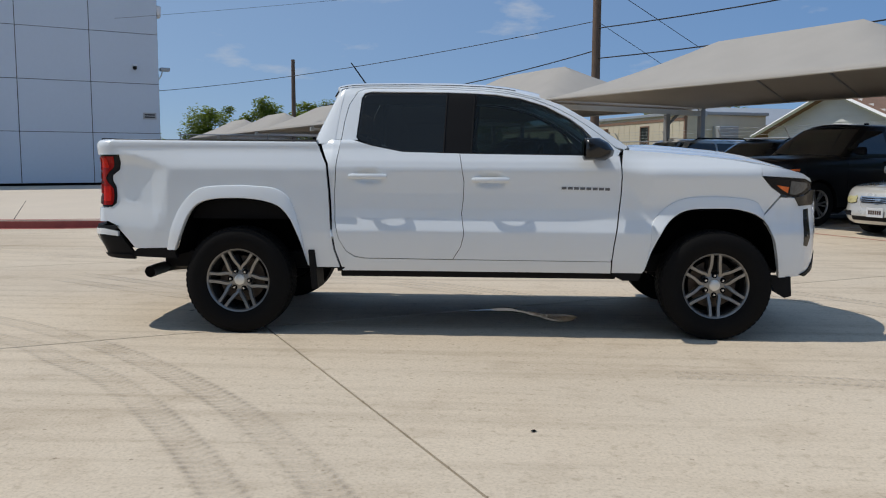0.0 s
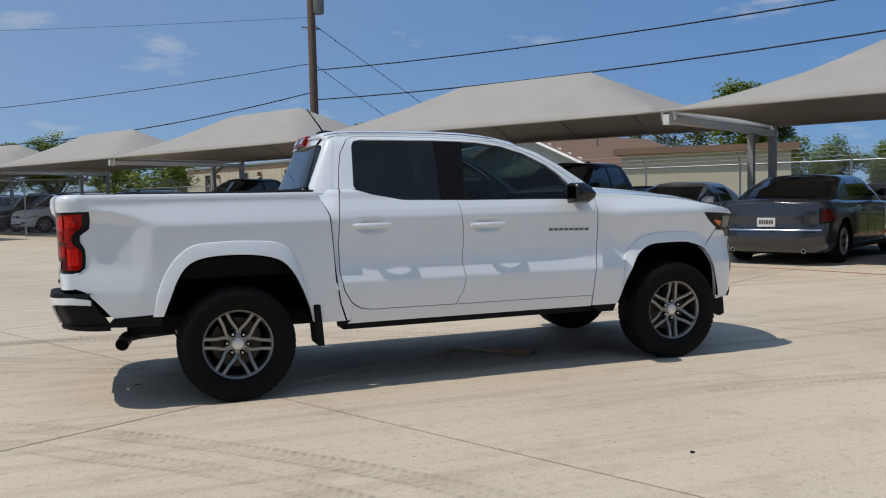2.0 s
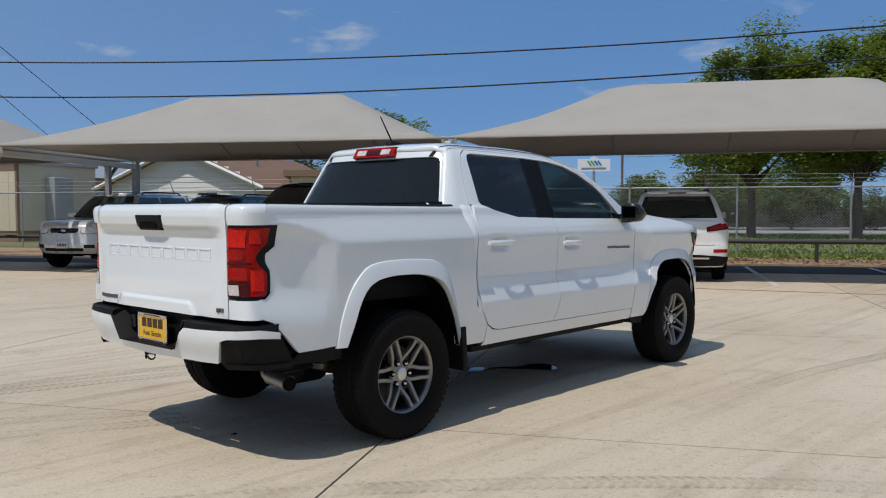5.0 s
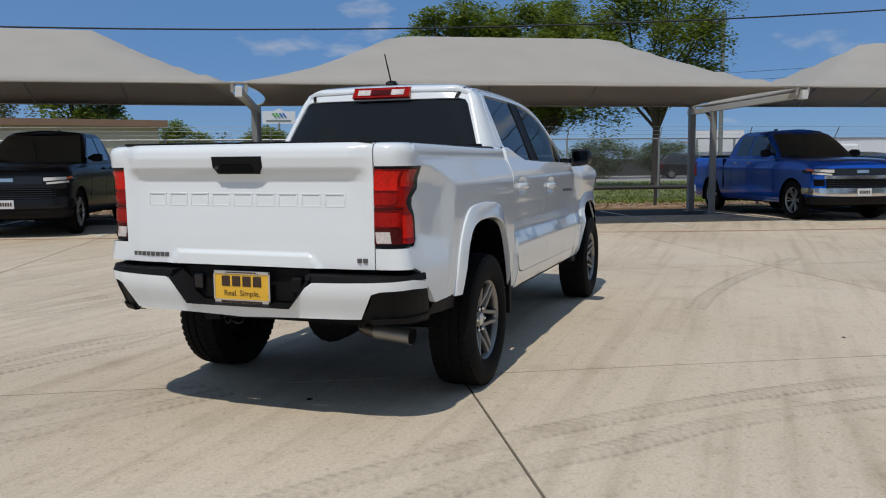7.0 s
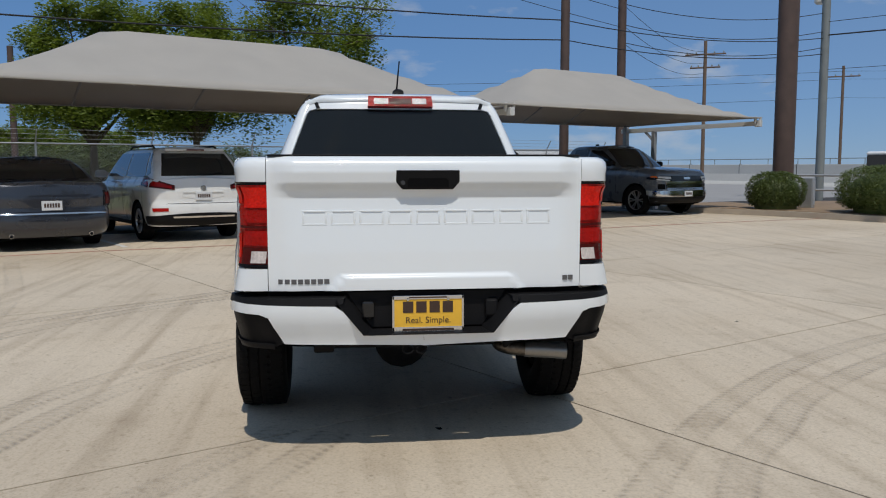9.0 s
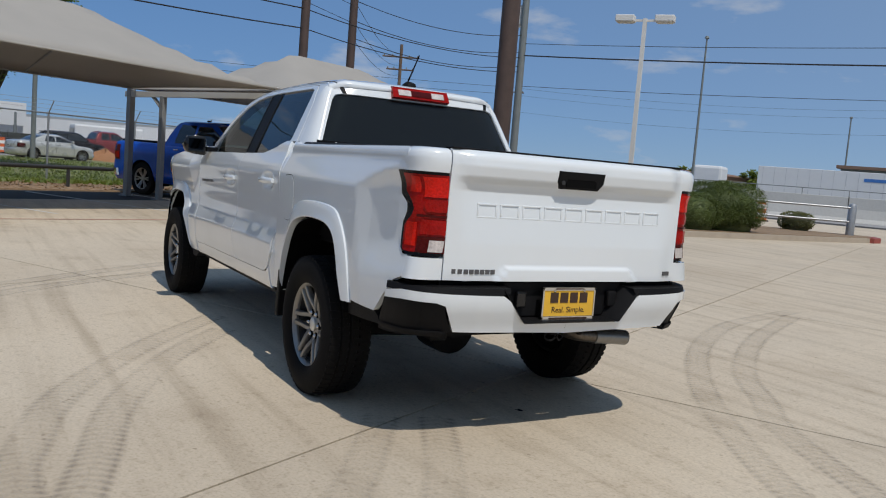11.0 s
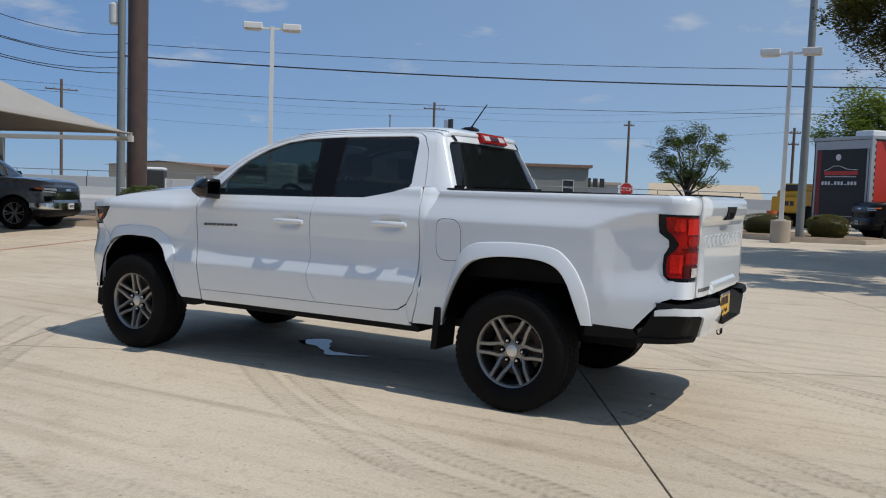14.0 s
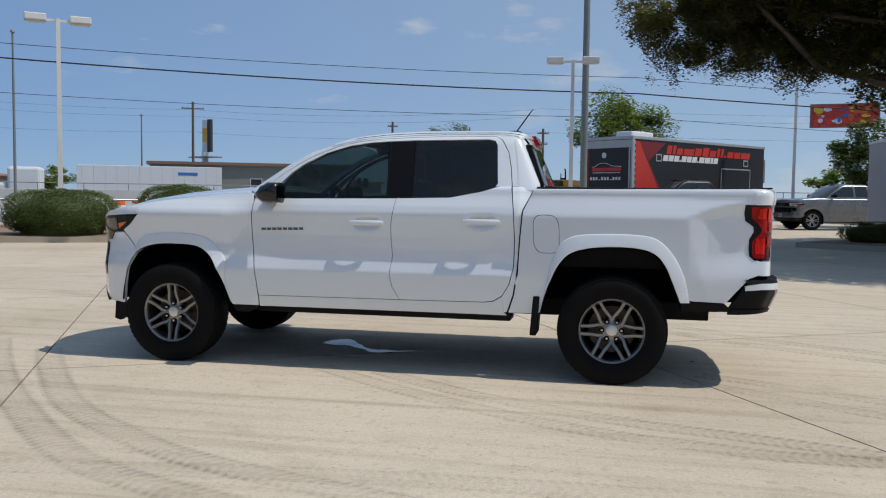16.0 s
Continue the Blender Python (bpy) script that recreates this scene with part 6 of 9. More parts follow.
def plan_half(x, hw, x0, x1, c0, c1, p0, p1):
    """Half the width of such an outline at x."""
    for e, c, p in ((x - x0, c0, p0), (x1 - x, c1, p1)):
        if e < c:
            return hw * max(0.0, 1 - max(0.0, 1 - max(e, 0.0) / c) ** p) ** (1 / p)
    return hw


def lofted(levels, crown):
    """A closed smooth hull from half outlines (each a list of points, right half) stacked upwards, capped by a crowned top."""
    bm = bmesh.new()
    full = [[(x, -y, z) for x, y, z in lv] + [(x, y, z) for x, y, z in reversed(lv)] for lv in levels]
    rows = grid_faces(bm, full, wrap=True)
    top = levels[-1]
    grid_faces(bm, [[(x, y * f, z + crown * (1 - f * f)) for f in (-1, -0.8, -0.5, -0.2, 0.2, 0.5, 0.8, 1)] for x, y, z in top])
    bmesh.ops.remove_doubles(bm, verts=bm.verts, dist=0.0015)
    return bm


def vehicle(name, label, category, where, L, W, wb, fo, deck, roof, R, paint_mt, kind="sedan", zb=0.24, group="parked vehicles", front_lamp=None, chrome=False, dark_rim=False, tail_split=False, bars=5):
    """A parked car. x runs back from its front bumper, deck is the body's top line, roof the cab's outline."""
    car = thing(name, label, category, group, where=where)
    half, big = W / 2, kind == "pickup"
    zt = lambda x: inter(x, [q[0] for q in deck], [q[1] for q in deck])
    belt = max(q[1] for q in deck)
    c0, c1, p0, p1 = (0.40, 0.22, 3.6, 5.0) if big else ((0.62, 0.42, 2.7, 3.2) if kind == "sedan" else (0.55, 0.34, 2.9, 3.8))
    T = [0, 0.06, 0.16, 0.30, 0.45, 0.60, 0.72, 0.80, 0.88, 0.94, 0.98, 1.0]
    wide = lambda t: half * inter(t, T, [0.90, 0.945, 0.975, 0.985, 0.985, 0.992, 1.0, 0.997, 0.985, 0.968, 0.945, 0.915])
    front = lambda t: inter(t, [0, 0.10, 0.25, 0.42, 0.50, 0.75, 0.92, 1.0], [0.10, 0.03, 0.0, 0.005, 0.035, 0.05, 0.085, 0.16] if not big else [0.09, 0.02, 0.0, 0.01, 0.035, 0.04, 0.06, 0.13])
    rear = lambda t: L - inter(t, [0, 0.12, 0.30, 0.46, 0.52, 0.80, 1.0], [0.10, 0.02, 0.0, 0.01, 0.04, 0.035, 0.07] if not big else [0.06, 0.01, 0.0, 0.01, 0.05, 0.05, 0.06])
    outline = lambda t: (wide(t), front(t), rear(t), c0, c1, p0, p1)
    level = lambda t: [(x, y, zb + t * (zt(x) - zb)) for x, y in rounded_plan(*outline(t), int(L / 0.06))]
    axles, Ra = (fo, fo + wb), R * 1.15
    bm = lofted([level(t) for t in np.concatenate([np.linspace(0, 0.8, 13), [0.85, 0.90, 0.94, 0.97, 0.99, 1.0]])], 0.035)
    # wheel openings
    gone = []
    for f in bm.faces:
        m = f.calc_center_median()
        if abs(m.y) > half * 0.5 and min(math.hypot(m.x - xc, m.z - R) for xc in axles) < Ra:
            gone.append(f)
    bmesh.ops.delete(bm, geom=gone, context="FACES")
    for v in bm.verts:
        if v.is_boundary and abs(v.co.y) > half * 0.5 and v.co.z > zb + 0.02:
            xc = min(axles, key=lambda q: abs(q - v.co.x))
            d = Vector((v.co.x - xc, v.co.z - R))
            if d.length > 0.05:
                d = d.normalized() * Ra
                v.co.x, v.co.z = xc + d.x, R + d.y
    body = put_mesh("body", bm, paint_mt, car, smooth=38)
    for s in (-1, 1):
        for xc in axles:
            bm = bmesh.new()
            grid_faces(bm, [[(x, s * y, z) for y in (half * 0.45, half * 0.93, half * 0.985, half * 0.99)] for x, z in arc(xc, R, Ra - 0.012, 200, -20, 16)])
            put_mesh("wheel_liner", bm, DARK_GAP, car)
    put_mesh("underbody", boxed(0.25, L - 0.25, -half * 0.8, half * 0.8, zb - 0.04, zb + 0.14), DARK_GAP, car)

    def skin(end, s, w, z, out=0.0):
        """A place on the hull: w is 0 at the end's middle, 1 at its corner, and beyond that runs in metres along the side."""
        t = max(0.0, min(1.0, (z - zb) / (zt(0.06 if end == 0 else L - 0.06) - zb)))
        hw, x0, x1 = wide(t), front(t), rear(t)
        c, pw, e, sg = (c0, p0, x0, 1) if end == 0 else (c1, p1, x1, -1)
        if w <= 1:
            y = hw * w * 0.995
            x = e + sg * c * (1 - (1 - (y / hw) ** pw) ** (1 / pw))
        else:
            x, y = e + sg * (c * 0.9 + (w - 1)), hw
            y = plan_half(x, hw, x0, x1, c0, c1, p0, p1)
        k = min(1.0, w) ** 4
        return Vector((x - sg * out * (1 - 0.6 * k), s * (y + out * k), z))

    def patch(end, s, w0, w1, lo, hi, out=0.008, n=5, m=14):
        bm = bmesh.new()
        rows = []
        for w in np.linspace(w0, w1, m):
            q = (w - w0) / (w1 - w0)
            a, b = (lo(q) if callable(lo) else lo), (hi(q) if callable(hi) else hi)
            sd, ww = (s, w) if s else ((-1 if w < 0 else 1), abs(w))
            edge = [skin(end, sd, ww, a, -0.02)] + [skin(end, sd, ww, a + (b - a) * t, out) for t in np.linspace(0, 1, n)] + [skin(end, sd, ww, b, -0.02)]
            rows.append(edge)
        vs = grid_faces(bm, rows)
        bm.faces.new(vs[0]), bm.faces.new(vs[-1])
        return bm

    # cab
    (x0, z0), (x1, z1), (x2, z2), (x3, z3) = roof
    zr = max(z1, z2)
    zlow = min(z0, z3) - 0.04
    G = lambda z: (z - belt) / (zr - belt)
    wy = lambda z: half * inter(G(z), [-0.3, 0, 0.5, 0.8, 0.93, 1.0], [0.93, 0.905, 0.815, 0.745, 0.70, 0.64])
    xa = lambda z: inter(z, [z0, (z0 + z1) / 2, z1 - 0.06, z1], [x0, (x0 + x1) / 2 - 0.045, x1 - 0.10, x1 + 0.06]) - (0.10 if z < z0 else 0)
    xb = lambda z: inter(z, [z3, (z2 + z3) / 2, z2 - 0.06, z2], [x3, (x2 + x3) / 2 + (0.03 if big else 0.05), x2 + 0.05, x2 - 0.08])
    k0, k1 = 0.30, 0.10 if big else 0.22
    cabo = lambda z: (wy(z), xa(z), xb(z), k0, k1, 3.0, 4.0)
    zs = [zlow] + [belt + (zr - belt) * t for t in (0.0, 0.2, 0.4, 0.6, 0.75, 0.86, 0.93, 0.97, 1.0)]
    put_mesh("cab", lofted([[(x, y, z) for x, y in rounded_plan(*cabo(z), 16)] for z in zs], 0.045), paint_mt, car, smooth=38)
    gy = lambda x, z: plan_half(x, *cabo(z))
    ins = 0.085 if big else 0.075
    if big:
        m = x1 + (x2 - x1) * 0.46
        wins = [[(x0 + 0.30, belt + 0.03), (x0 + 0.34, belt + 0.12), (x1 + 0.16, z1 - ins), (m - 0.04, z1 - ins), (m - 0.04, belt + 0.03)], [(m + 0.05, belt + 0.03), (m + 0.05, z2 - ins), (x2 - 0.16, z2 - ins), (x2 - 0.10, belt + 0.12), (x2 - 0.10, belt + 0.03)]]
    else:
        m, m2 = x1 + (x2 - x1) * 0.40, x1 + (x2 - x1) * 0.92
        wins = [[(x0 + 0.36, belt + 0.03), (x0 + 0.42, belt + 0.10), (x1 + 0.14, z1 - ins), (m - 0.03, z1 - ins), (m - 0.03, belt + 0.03)], [(m + 0.04, belt + 0.03), (m + 0.04, z1 - ins), (m2 - 0.10, z2 - ins), (m2 + 0.02, belt + 0.12), (m2 + 0.03, belt + 0.03)]]
        if kind == "suv":
            wins.append([(m2 + 0.10, belt + 0.05), (m2 + 0.02, z2 - ins), (x2 - 0.10, z2 - ins - 0.02), (x3 - 0.34, belt + 0.10)])
    mid_in = Vector((L / 2, 0, 0.9))
    for s in (-1, 1):
        for w in wins:
            sheet("side_window", panel(w, lambda x, z: Vector((x, s * (gy(x, z) + 0.006), z)), 0.006, 0.12, inward=mid_in), CAR_GLASS, car)
        mx = x0 + 0.40
        mi = bmesh.new()
        grid_faces(mi, [[(mx + dx * k, s * y, belt + 0.07 + dz * k) for dx, dz in ((-0.05, 0.02), (-0.02, 0.075), (0.05, 0.085), (0.07, 0.05), (0.07, -0.05), (0.03, -0.07), (-0.03, -0.06))] for y, k in ((half * 0.90, 0.3), (half * 0.97, 0.75), (half * 1.0, 1.0), (half + 0.13, 1.0), (half + 0.17, 0.8))], wrap=True)
        mi.faces.new([v for v in mi.verts][-7:])
        put_mesh("door_mirror", mi, BLACK_PLASTIC if big else paint_mt, car, smooth=50)
        for hx in (wins[0][-1][0] - 0.10, wins[1][-1][0] - 0.14):
            hz, yy = belt - 0.13, plan_half(hx, *outline(0.85))
            put_mesh("door_handle", boxed(hx - 0.10, hx + 0.06, *sorted((s * (yy - 0.03), s * (yy + 0.024))), hz - 0.015, hz + 0.015, 0.006), CHROME if chrome else paint_mt, car)
        for gxx in (wins[0][0][0] - 0.10, wins[0][-1][0] + 0.03, wins[1][-1][0] + 0.06):
            put_mesh("door_gap", tube(bmesh.new(), [(gxx, s * (wide(t) - 0.001), zb + t * (zt(gxx) - zb)) for t in (0.12, 0.3, 0.5, 0.72, 0.88, 0.95)], 0.0045, 4), DARK_GAP, car)
        if not big:
            put_mesh("sill_trim", boxed(axles[0] + R * 1.2, axles[1] - R * 1.2, *sorted((s * half * 0.90, s * half * 0.955)), zb - 0.02, zb + 0.06, 0.012), BLACK_PLASTIC, car)

    def pane(nm, end, za, zc, frac, mt, out=0.008):
        bm = bmesh.new()
        rows = []
        for z in np.linspace(za, zc, 8):
            hw, xf, xr, q0, q1, pf, pr = cabo(z)
            row = []
            for f in np.linspace(-1, 1, 15):
                y = hw * f * frac
                e, c, pw, sg = (xf, q0, pf, 1) if end == 0 else (xr, q1, pr, -1)
                row.append((e + sg * c * (1 - (1 - abs(y / hw) ** pw) ** (1 / pw)) - sg * out, y, z + out * 0.5))
            rows.append(row)
        grid_faces(bm, rows)
        return put_mesh(nm, bm, mt, car, smooth=60)

    pane("windscreen", 0, z0 + 0.02, z1 - 0.05, 0.93, WINDSHIELD)
    pane("rear_window", 1, max(z3, belt) + 0.05, z2 - 0.09, 0.86 if kind != "sedan" else 0.90, CAR_GLASS)
    put_mesh("cowl", boxed(x0 - 0.10, x0 + 0.06, -half * 0.78, half * 0.78, z0 - 0.02, z0 + 0.012, 0.006), BLACK_PLASTIC, car)
    for y in (-0.30, 0.25):
        put_mesh("wiper", tube(bmesh.new(), [(x0 + 0.02, y, z0 + 0.02), (x0 + 0.10, y + 0.45, z0 + 0.085)], 0.008, 5), BLACK_PLASTIC, car)
    if kind == "suv":
        for s in (-1, 1):
            put_mesh("roof_rail", tube(bmesh.new(), [(x1 + 0.35, s * wy(z1) * 0.98, z1 - 0.01), (x1 + 0.5, s * wy(z1) * 0.98, z1 + 0.055), (x2 - 0.45, s * wy(z2) * 0.98, z2 + 0.055), (x2 - 0.3, s * wy(z2) * 0.98, z2 - 0.01)], 0.018, 8), BLACK_PLASTIC, car)
        put_mesh("spoiler", boxed(x2 - 0.12, x2 + 0.16, -wy(z2) * 0.92, wy(z2) * 0.92, z2 - 0.045, z2 + 0.0, 0.015), paint_mt, car)
        put_mesh("high_brake_lamp", boxed(x2 + 0.150, x2 + 0.166, -0.16, 0.16, z2 - 0.036, z2 - 0.012), DEEP_RED, car)
    if big:
        put_mesh("bed_cover", boxed(x3 + 0.06, L - 0.16, -half * 0.80, half * 0.80, belt + 0.0, belt + 0.055, 0.012), BLACK_PLASTIC, car)
        put_mesh("cab_gap", boxed(x3 + 0.015, x3 + 0.035, -half * 1.002, half * 1.002, zb + 0.25, belt - 0.03), DARK_GAP, car)
        put_mesh("roof_fin", boxed(x2 - 0.35, x2 - 0.22, -0.02, 0.02, zr + 0.02, zr + 0.09, 0.015), BLACK_PLASTIC, car)
    # lamps, grille, plates
    hz, tz = zt(0.0), zt(L)
    fl_mt = front_lamp or LAMP_CLEAR
    for s in (-1, 1):
        if big:
            lamp = put_mesh("head_lamp", patch(0, s, 0.60, 1.16, lambda q: hz - 0.21 + 0.06 * q, lambda q: hz - 0.065 + 0.02 * q, 0.010), SMOKED, car, smooth=50)
            put_mesh("lamp_lens", patch(0, s, 0.62, 0.96, lambda q: hz - 0.15 + 0.03 * q, lambda q: hz - 0.085 + 0.01 * q, 0.016), fl_mt, lamp, smooth=50)
            put_mesh("lower_lens", patch(0, s, 0.66, 0.98, lambda q: hz - 0.205 + 0.03 * q, lambda q: hz - 0.17 + 0.03 * q, 0.016), fl_mt, lamp, smooth=50)
            put_mesh("turn_signal", patch(0, s, 0.97, 1.02, lambda q: hz - 0.12 + 0.02 * q, lambda q: hz - 0.08 + 0.02 * q, 0.016), AMBER, lamp, smooth=50)
            put_mesh("air_slot", patch(0, s, 0.80, 0.97, hz - 0.42, hz - 0.28, 0.006), DARK_GAP, car, smooth=50)
            tail = put_mesh("tail_lamp", patch(1, s, 0.80, 1.10, tz - 0.46, tz - 0.08, 0.010), DEEP_RED, car, "red tail lamp", smooth=50)
            put_mesh("lamp_lens", patch(1, s, 0.83, 1.07, tz - 0.42, tz - 0.26, 0.016), RED_LENS, tail, smooth=50)
        else:
            lo, hi = (lambda q: hz - 0.14 - 0.05 * math.sin(math.pi * q) + 0.14 * q * q), (lambda q: hz - 0.045 + 0.125 * q ** 0.8)
            lamp = put_mesh("head_lamp", patch(0, s, 0.50, 1.12, lo, hi, 0.008), fl_mt, car, smooth=50)
            put_mesh("lamp_rim", patch(0, s, 0.485, 1.15, lambda q: lo(q) - 0.012, lambda q: hi(q) + 0.010, 0.004), DARK_GAP, lamp, smooth=50)
            put_mesh("lamp_bowl", patch(0, s, 0.66, 0.84, lambda q: hz - 0.115 + 0.03 * q, lambda q: hz - 0.03 + 0.03 * q, 0.011), fl_mt, lamp, smooth=50)
            put_mesh("fog_lamp", patch(0, s, 0.60, 0.84, zb + 0.13, zb + 0.21, 0.006), SMOKED, car, smooth=50)
            if tail_split:
                tail = put_mesh("tail_lamp", patch(1, s, 0.56, 1.34, lambda q: tz - 0.155 + 0.085 * q, lambda q: tz - 0.075 + 0.16 * min(1.0, q * 1.3), 0.012), DEEP_RED, car, "red tail lamp", smooth=50)
                put_mesh("lamp_lens", patch(1, s, 0.62, 1.26, lambda q: tz - 0.125 + 0.085 * q, lambda q: tz - 0.085 + 0.13 * min(1.0, q * 1.3), 0.017), RED_LENS, tail, smooth=50)
                put_mesh("rear_reflector", patch(1, s, 0.70, 0.97, zb + 0.27, zb + 0.33, 0.008), RED_LENS, car, smooth=50)
            else:
                tall = 0.24 if kind == "sedan" else 0.36
                tail = put_mesh("tail_lamp", patch(1, s, 0.86, 1.12, tz - tall - 0.06, tz - 0.05, 0.012), SMOKED, car, "red tail lamp", smooth=50)
                put_mesh("lamp_lens", patch(1, s, 0.89, 1.06, tz - tall - 0.03, tz - 0.08, 0.017), DEEP_RED, tail, smooth=50)
    if big:
        put_mesh("upper_grille", patch(0, 0, -0.60, 0.60, hz - 0.20, hz - 0.06, 0.006, m=21), GLOSS_BLACK, car, smooth=50)
        put_mesh("grille_bar", patch(0, 0, -0.80, 0.80, hz - 0.27, hz - 0.205, 0.016, m=21), CHROME if chrome else paint_mt, car, smooth=50)
        low_g = put_mesh("lower_grille", patch(0, 0, -0.78, 0.78, hz - 0.47, hz - 0.27, 0.006, m=21), DARK_GAP, car, smooth=50)
        for k in range(bars):
            z = hz - 0.46 + 0.19 * (k + 0.5) / bars
            put_mesh("grille_slat", patch(0, 0, -0.76, 0.76, z - 0.006, z + 0.006, 0.014, 2, 21), CHROME if bars > 5 else GLOSS_BLACK, low_g, smooth=50)
        put_mesh("badge", patch(0, 0, -0.13, 0.13, hz - 0.155, hz - 0.095, 0.014, m=7), CHROME, car, smooth=50)
        put_mesh("front_bumper", patch(0, 0, -1.20, 1.20, lambda q: zb + 0.17 + 0.05 * abs(2 * q - 1) ** 3, lambda q: zb + 0.34, 0.035, m=33), CHROME if chrome else paint_mt, car, smooth=50)
        put_mesh("lower_valance", patch(0, 0, -1.10, 1.10, zb + 0.0, zb + 0.165, 0.022, m=29), BLACK_PLASTIC, car, smooth=50)
        put_mesh("rear_bumper", patch(1, 0, -1.08, 1.08, zb + 0.10, zb + 0.28, 0.05, m=29), CHROME if chrome else BLACK_PLASTIC, car, smooth=50)
        put_mesh("tailgate_gap", patch(1, 0, -0.76, 0.76, zb + 0.34, zb + 0.35, 0.004, 2, 15), DARK_GAP, car)
    else:
        put_mesh("grille", patch(0, 0, -0.42, 0.42, lambda q: hz - 0.17 + 0.05 * abs(2 * q - 1), hz - 0.045, 0.006, m=17), CHROME if chrome else GLOSS_BLACK, car, smooth=50)
        for k in range(3):
            z = hz - 0.15 + 0.033 * k
            put_mesh("grille_slot", patch(0, 0, -0.37, 0.37, z, z + 0.018, 0.010, 2, 17), DARK_GAP, car, smooth=50)
        put_mesh("badge", patch(0, 0, -0.06, 0.06, hz - 0.125, hz - 0.075, 0.014, m=7), CHROME, car, smooth=50)
        put_mesh("lower_intake", patch(0, 0, -0.58, 0.58, zb + 0.06, zb + 0.13, 0.005, m=17), BLACK_PLASTIC, car, smooth=50)
        put_mesh("bumper_gap", patch(1, 0, -1.0, 1.0, zb + 0.40, zb + 0.408, 0.003, 2, 21), DARK_GAP, car)
        if kind == "suv":
            put_mesh("bumper_trim", patch(1, 0, -1.15, 1.15, lambda q: zb + 0.0 + 0.03 * abs(2 * q - 1), lambda q: zb + 0.235 - 0.06 * abs(2 * q - 1) ** 2, 0.012, m=29), BLACK_PLASTIC, car, smooth=50)
            put_mesh("silver_strip", patch(1, 0, -0.62, 0.62, zb + 0.15, zb + 0.18, 0.022, m=17), CHROME, car, smooth=50)
            put_mesh("plate_niche", patch(1, 0, -0.42, 0.42, lambda q: zb + 0.46 + 0.06 * abs(2 * q - 1), lambda q: tz - 0.20 - 0.02 * abs(2 * q - 1), 0.004, m=17), paint_mt, car, smooth=50)
            put_mesh("hatch_strip", patch(1, 0, -0.40, 0.40, tz - 0.205, tz - 0.185, 0.018, m=17), paint_mt, car, smooth=50)
            hp = skin(1, 1, 0.0, tz - 0.13, 0.01)
            put_mesh("hatch_badge", turned(bmesh.new(), [(0.055, 0), (0.048, 0.012)], pose(hp.x, 0, hp.z, 0, 90, 0), 18), CHROME, car)
            put_mesh("rear_wiper", tube(bmesh.new(), [(xb(z3 + 0.07) + 0.03, -0.02, max(z3, belt) + 0.07), (xb(z3 + 0.11) + 0.02, 0.40, max(z3, belt) + 0.11)], 0.010, 6), BLACK_PLASTIC, car)
        else:
            put_mesh("bumper_strip", patch(1, 0, -0.9, 0.9, zb + 0.36, zb + 0.385, 0.012, m=21), CHROME if chrome else paint_mt, car, smooth=50)
            for s in (-1, 1):
                put_mesh("exhaust_tip", turned(bmesh.new(), [(0.036, -0.10), (0.036, 0.06), (0.030, 0.06), (0.030, 0.0)], pose(L - 0.13, s * half * 0.62, zb + 0.03, 0, 90, 0), 14, caps=False), CHROME, car)
    for end, z in ((0, zb + 0.255 if big else zb + 0.20), (1, zb + 0.20 if big else (zb + 0.50 if kind == "sedan" else zb + 0.535))):
        x = skin(end, 1, 0.0, z, 0.045 if big else 0.018).x
        sg = -1 if end == 0 else 1
        q = put_mesh("number_plate", boxed(x - 0.006, x + 0.006, -0.152, 0.152, z - 0.075, z + 0.075, 0.003), PLATE_WHITE, car, "white number plate with dark bars")
        for k in range(6):
            y = -0.115 + k * 0.04
            put_mesh("plate_bar", boxed(x + sg * 0.007 - 0.002, x + sg * 0.007 + 0.002, y, y + 0.028, z - 0.03, z + 0.035), PLATE_PRINT, q)
    # wheels
    rim_mt = ALLOY_DARK if dark_rim else CAR_RIM
    first = None
    for xc in axles:
        for s in (-1, 1):
            at = Matrix.Translation((xc, s * (half * 0.965 - 0.105), R)) @ pose(0, 0, 0, -90 * s)
            if first is None:
                ty = turned(bmesh.new(), [(R * 0.66, -0.10), (R * 0.90, -0.11), (R * 0.985, -0.095), (R, -0.07), (R, 0.07), (R * 0.985, 0.095), (R * 0.90, 0.11), (R * 0.66, 0.10), (R * 0.64, 0.0)], None, 36, closed=True)
                first = put_mesh("wheel", ty, RUBBER, car, "black tyre on an alloy rim", smooth=40)
                rm = turned(bmesh.new(), [(R * 0.61, 0.06), (R * 0.66, 0.085), (R * 0.68, 0.10), (R * 0.64, 0.095), (R * 0.61, 0.075)], None, 36, closed=True)
                for i in range(6):
                    for off in (-0.16, 0.16):
                        m = Matrix.Rotation(2 * math.pi * i / 6 + off, 4, "Z")
                        grid_faces(rm, [[m @ Vector((r, y, z)) for y, z in ((-w, h - 0.025), (-w * 0.7, h), (w * 0.7, h), (w, h - 0.025))] for r, w, h in ((0.04, 0.016, 0.055), (R * 0.35, 0.015, 0.068), (R * 0.63, 0.022, 0.085))])
                put_mesh("rim", rm, rim_mt, first, smooth=35)
                put_mesh("wheel_back", turned(bmesh.new(), [(R * 0.64, 0.0), (R * 0.64, 0.005)], None, 28), DARK_GAP, first)
                put_mesh("hub_cap", turned(bmesh.new(), [(0.06, 0.03), (0.05, 0.062), (0.01, 0.066)], None, 18), rim_mt, first, smooth=40)
                first.matrix_basis = at
            else:
                copy_thing(first, at)
    return car


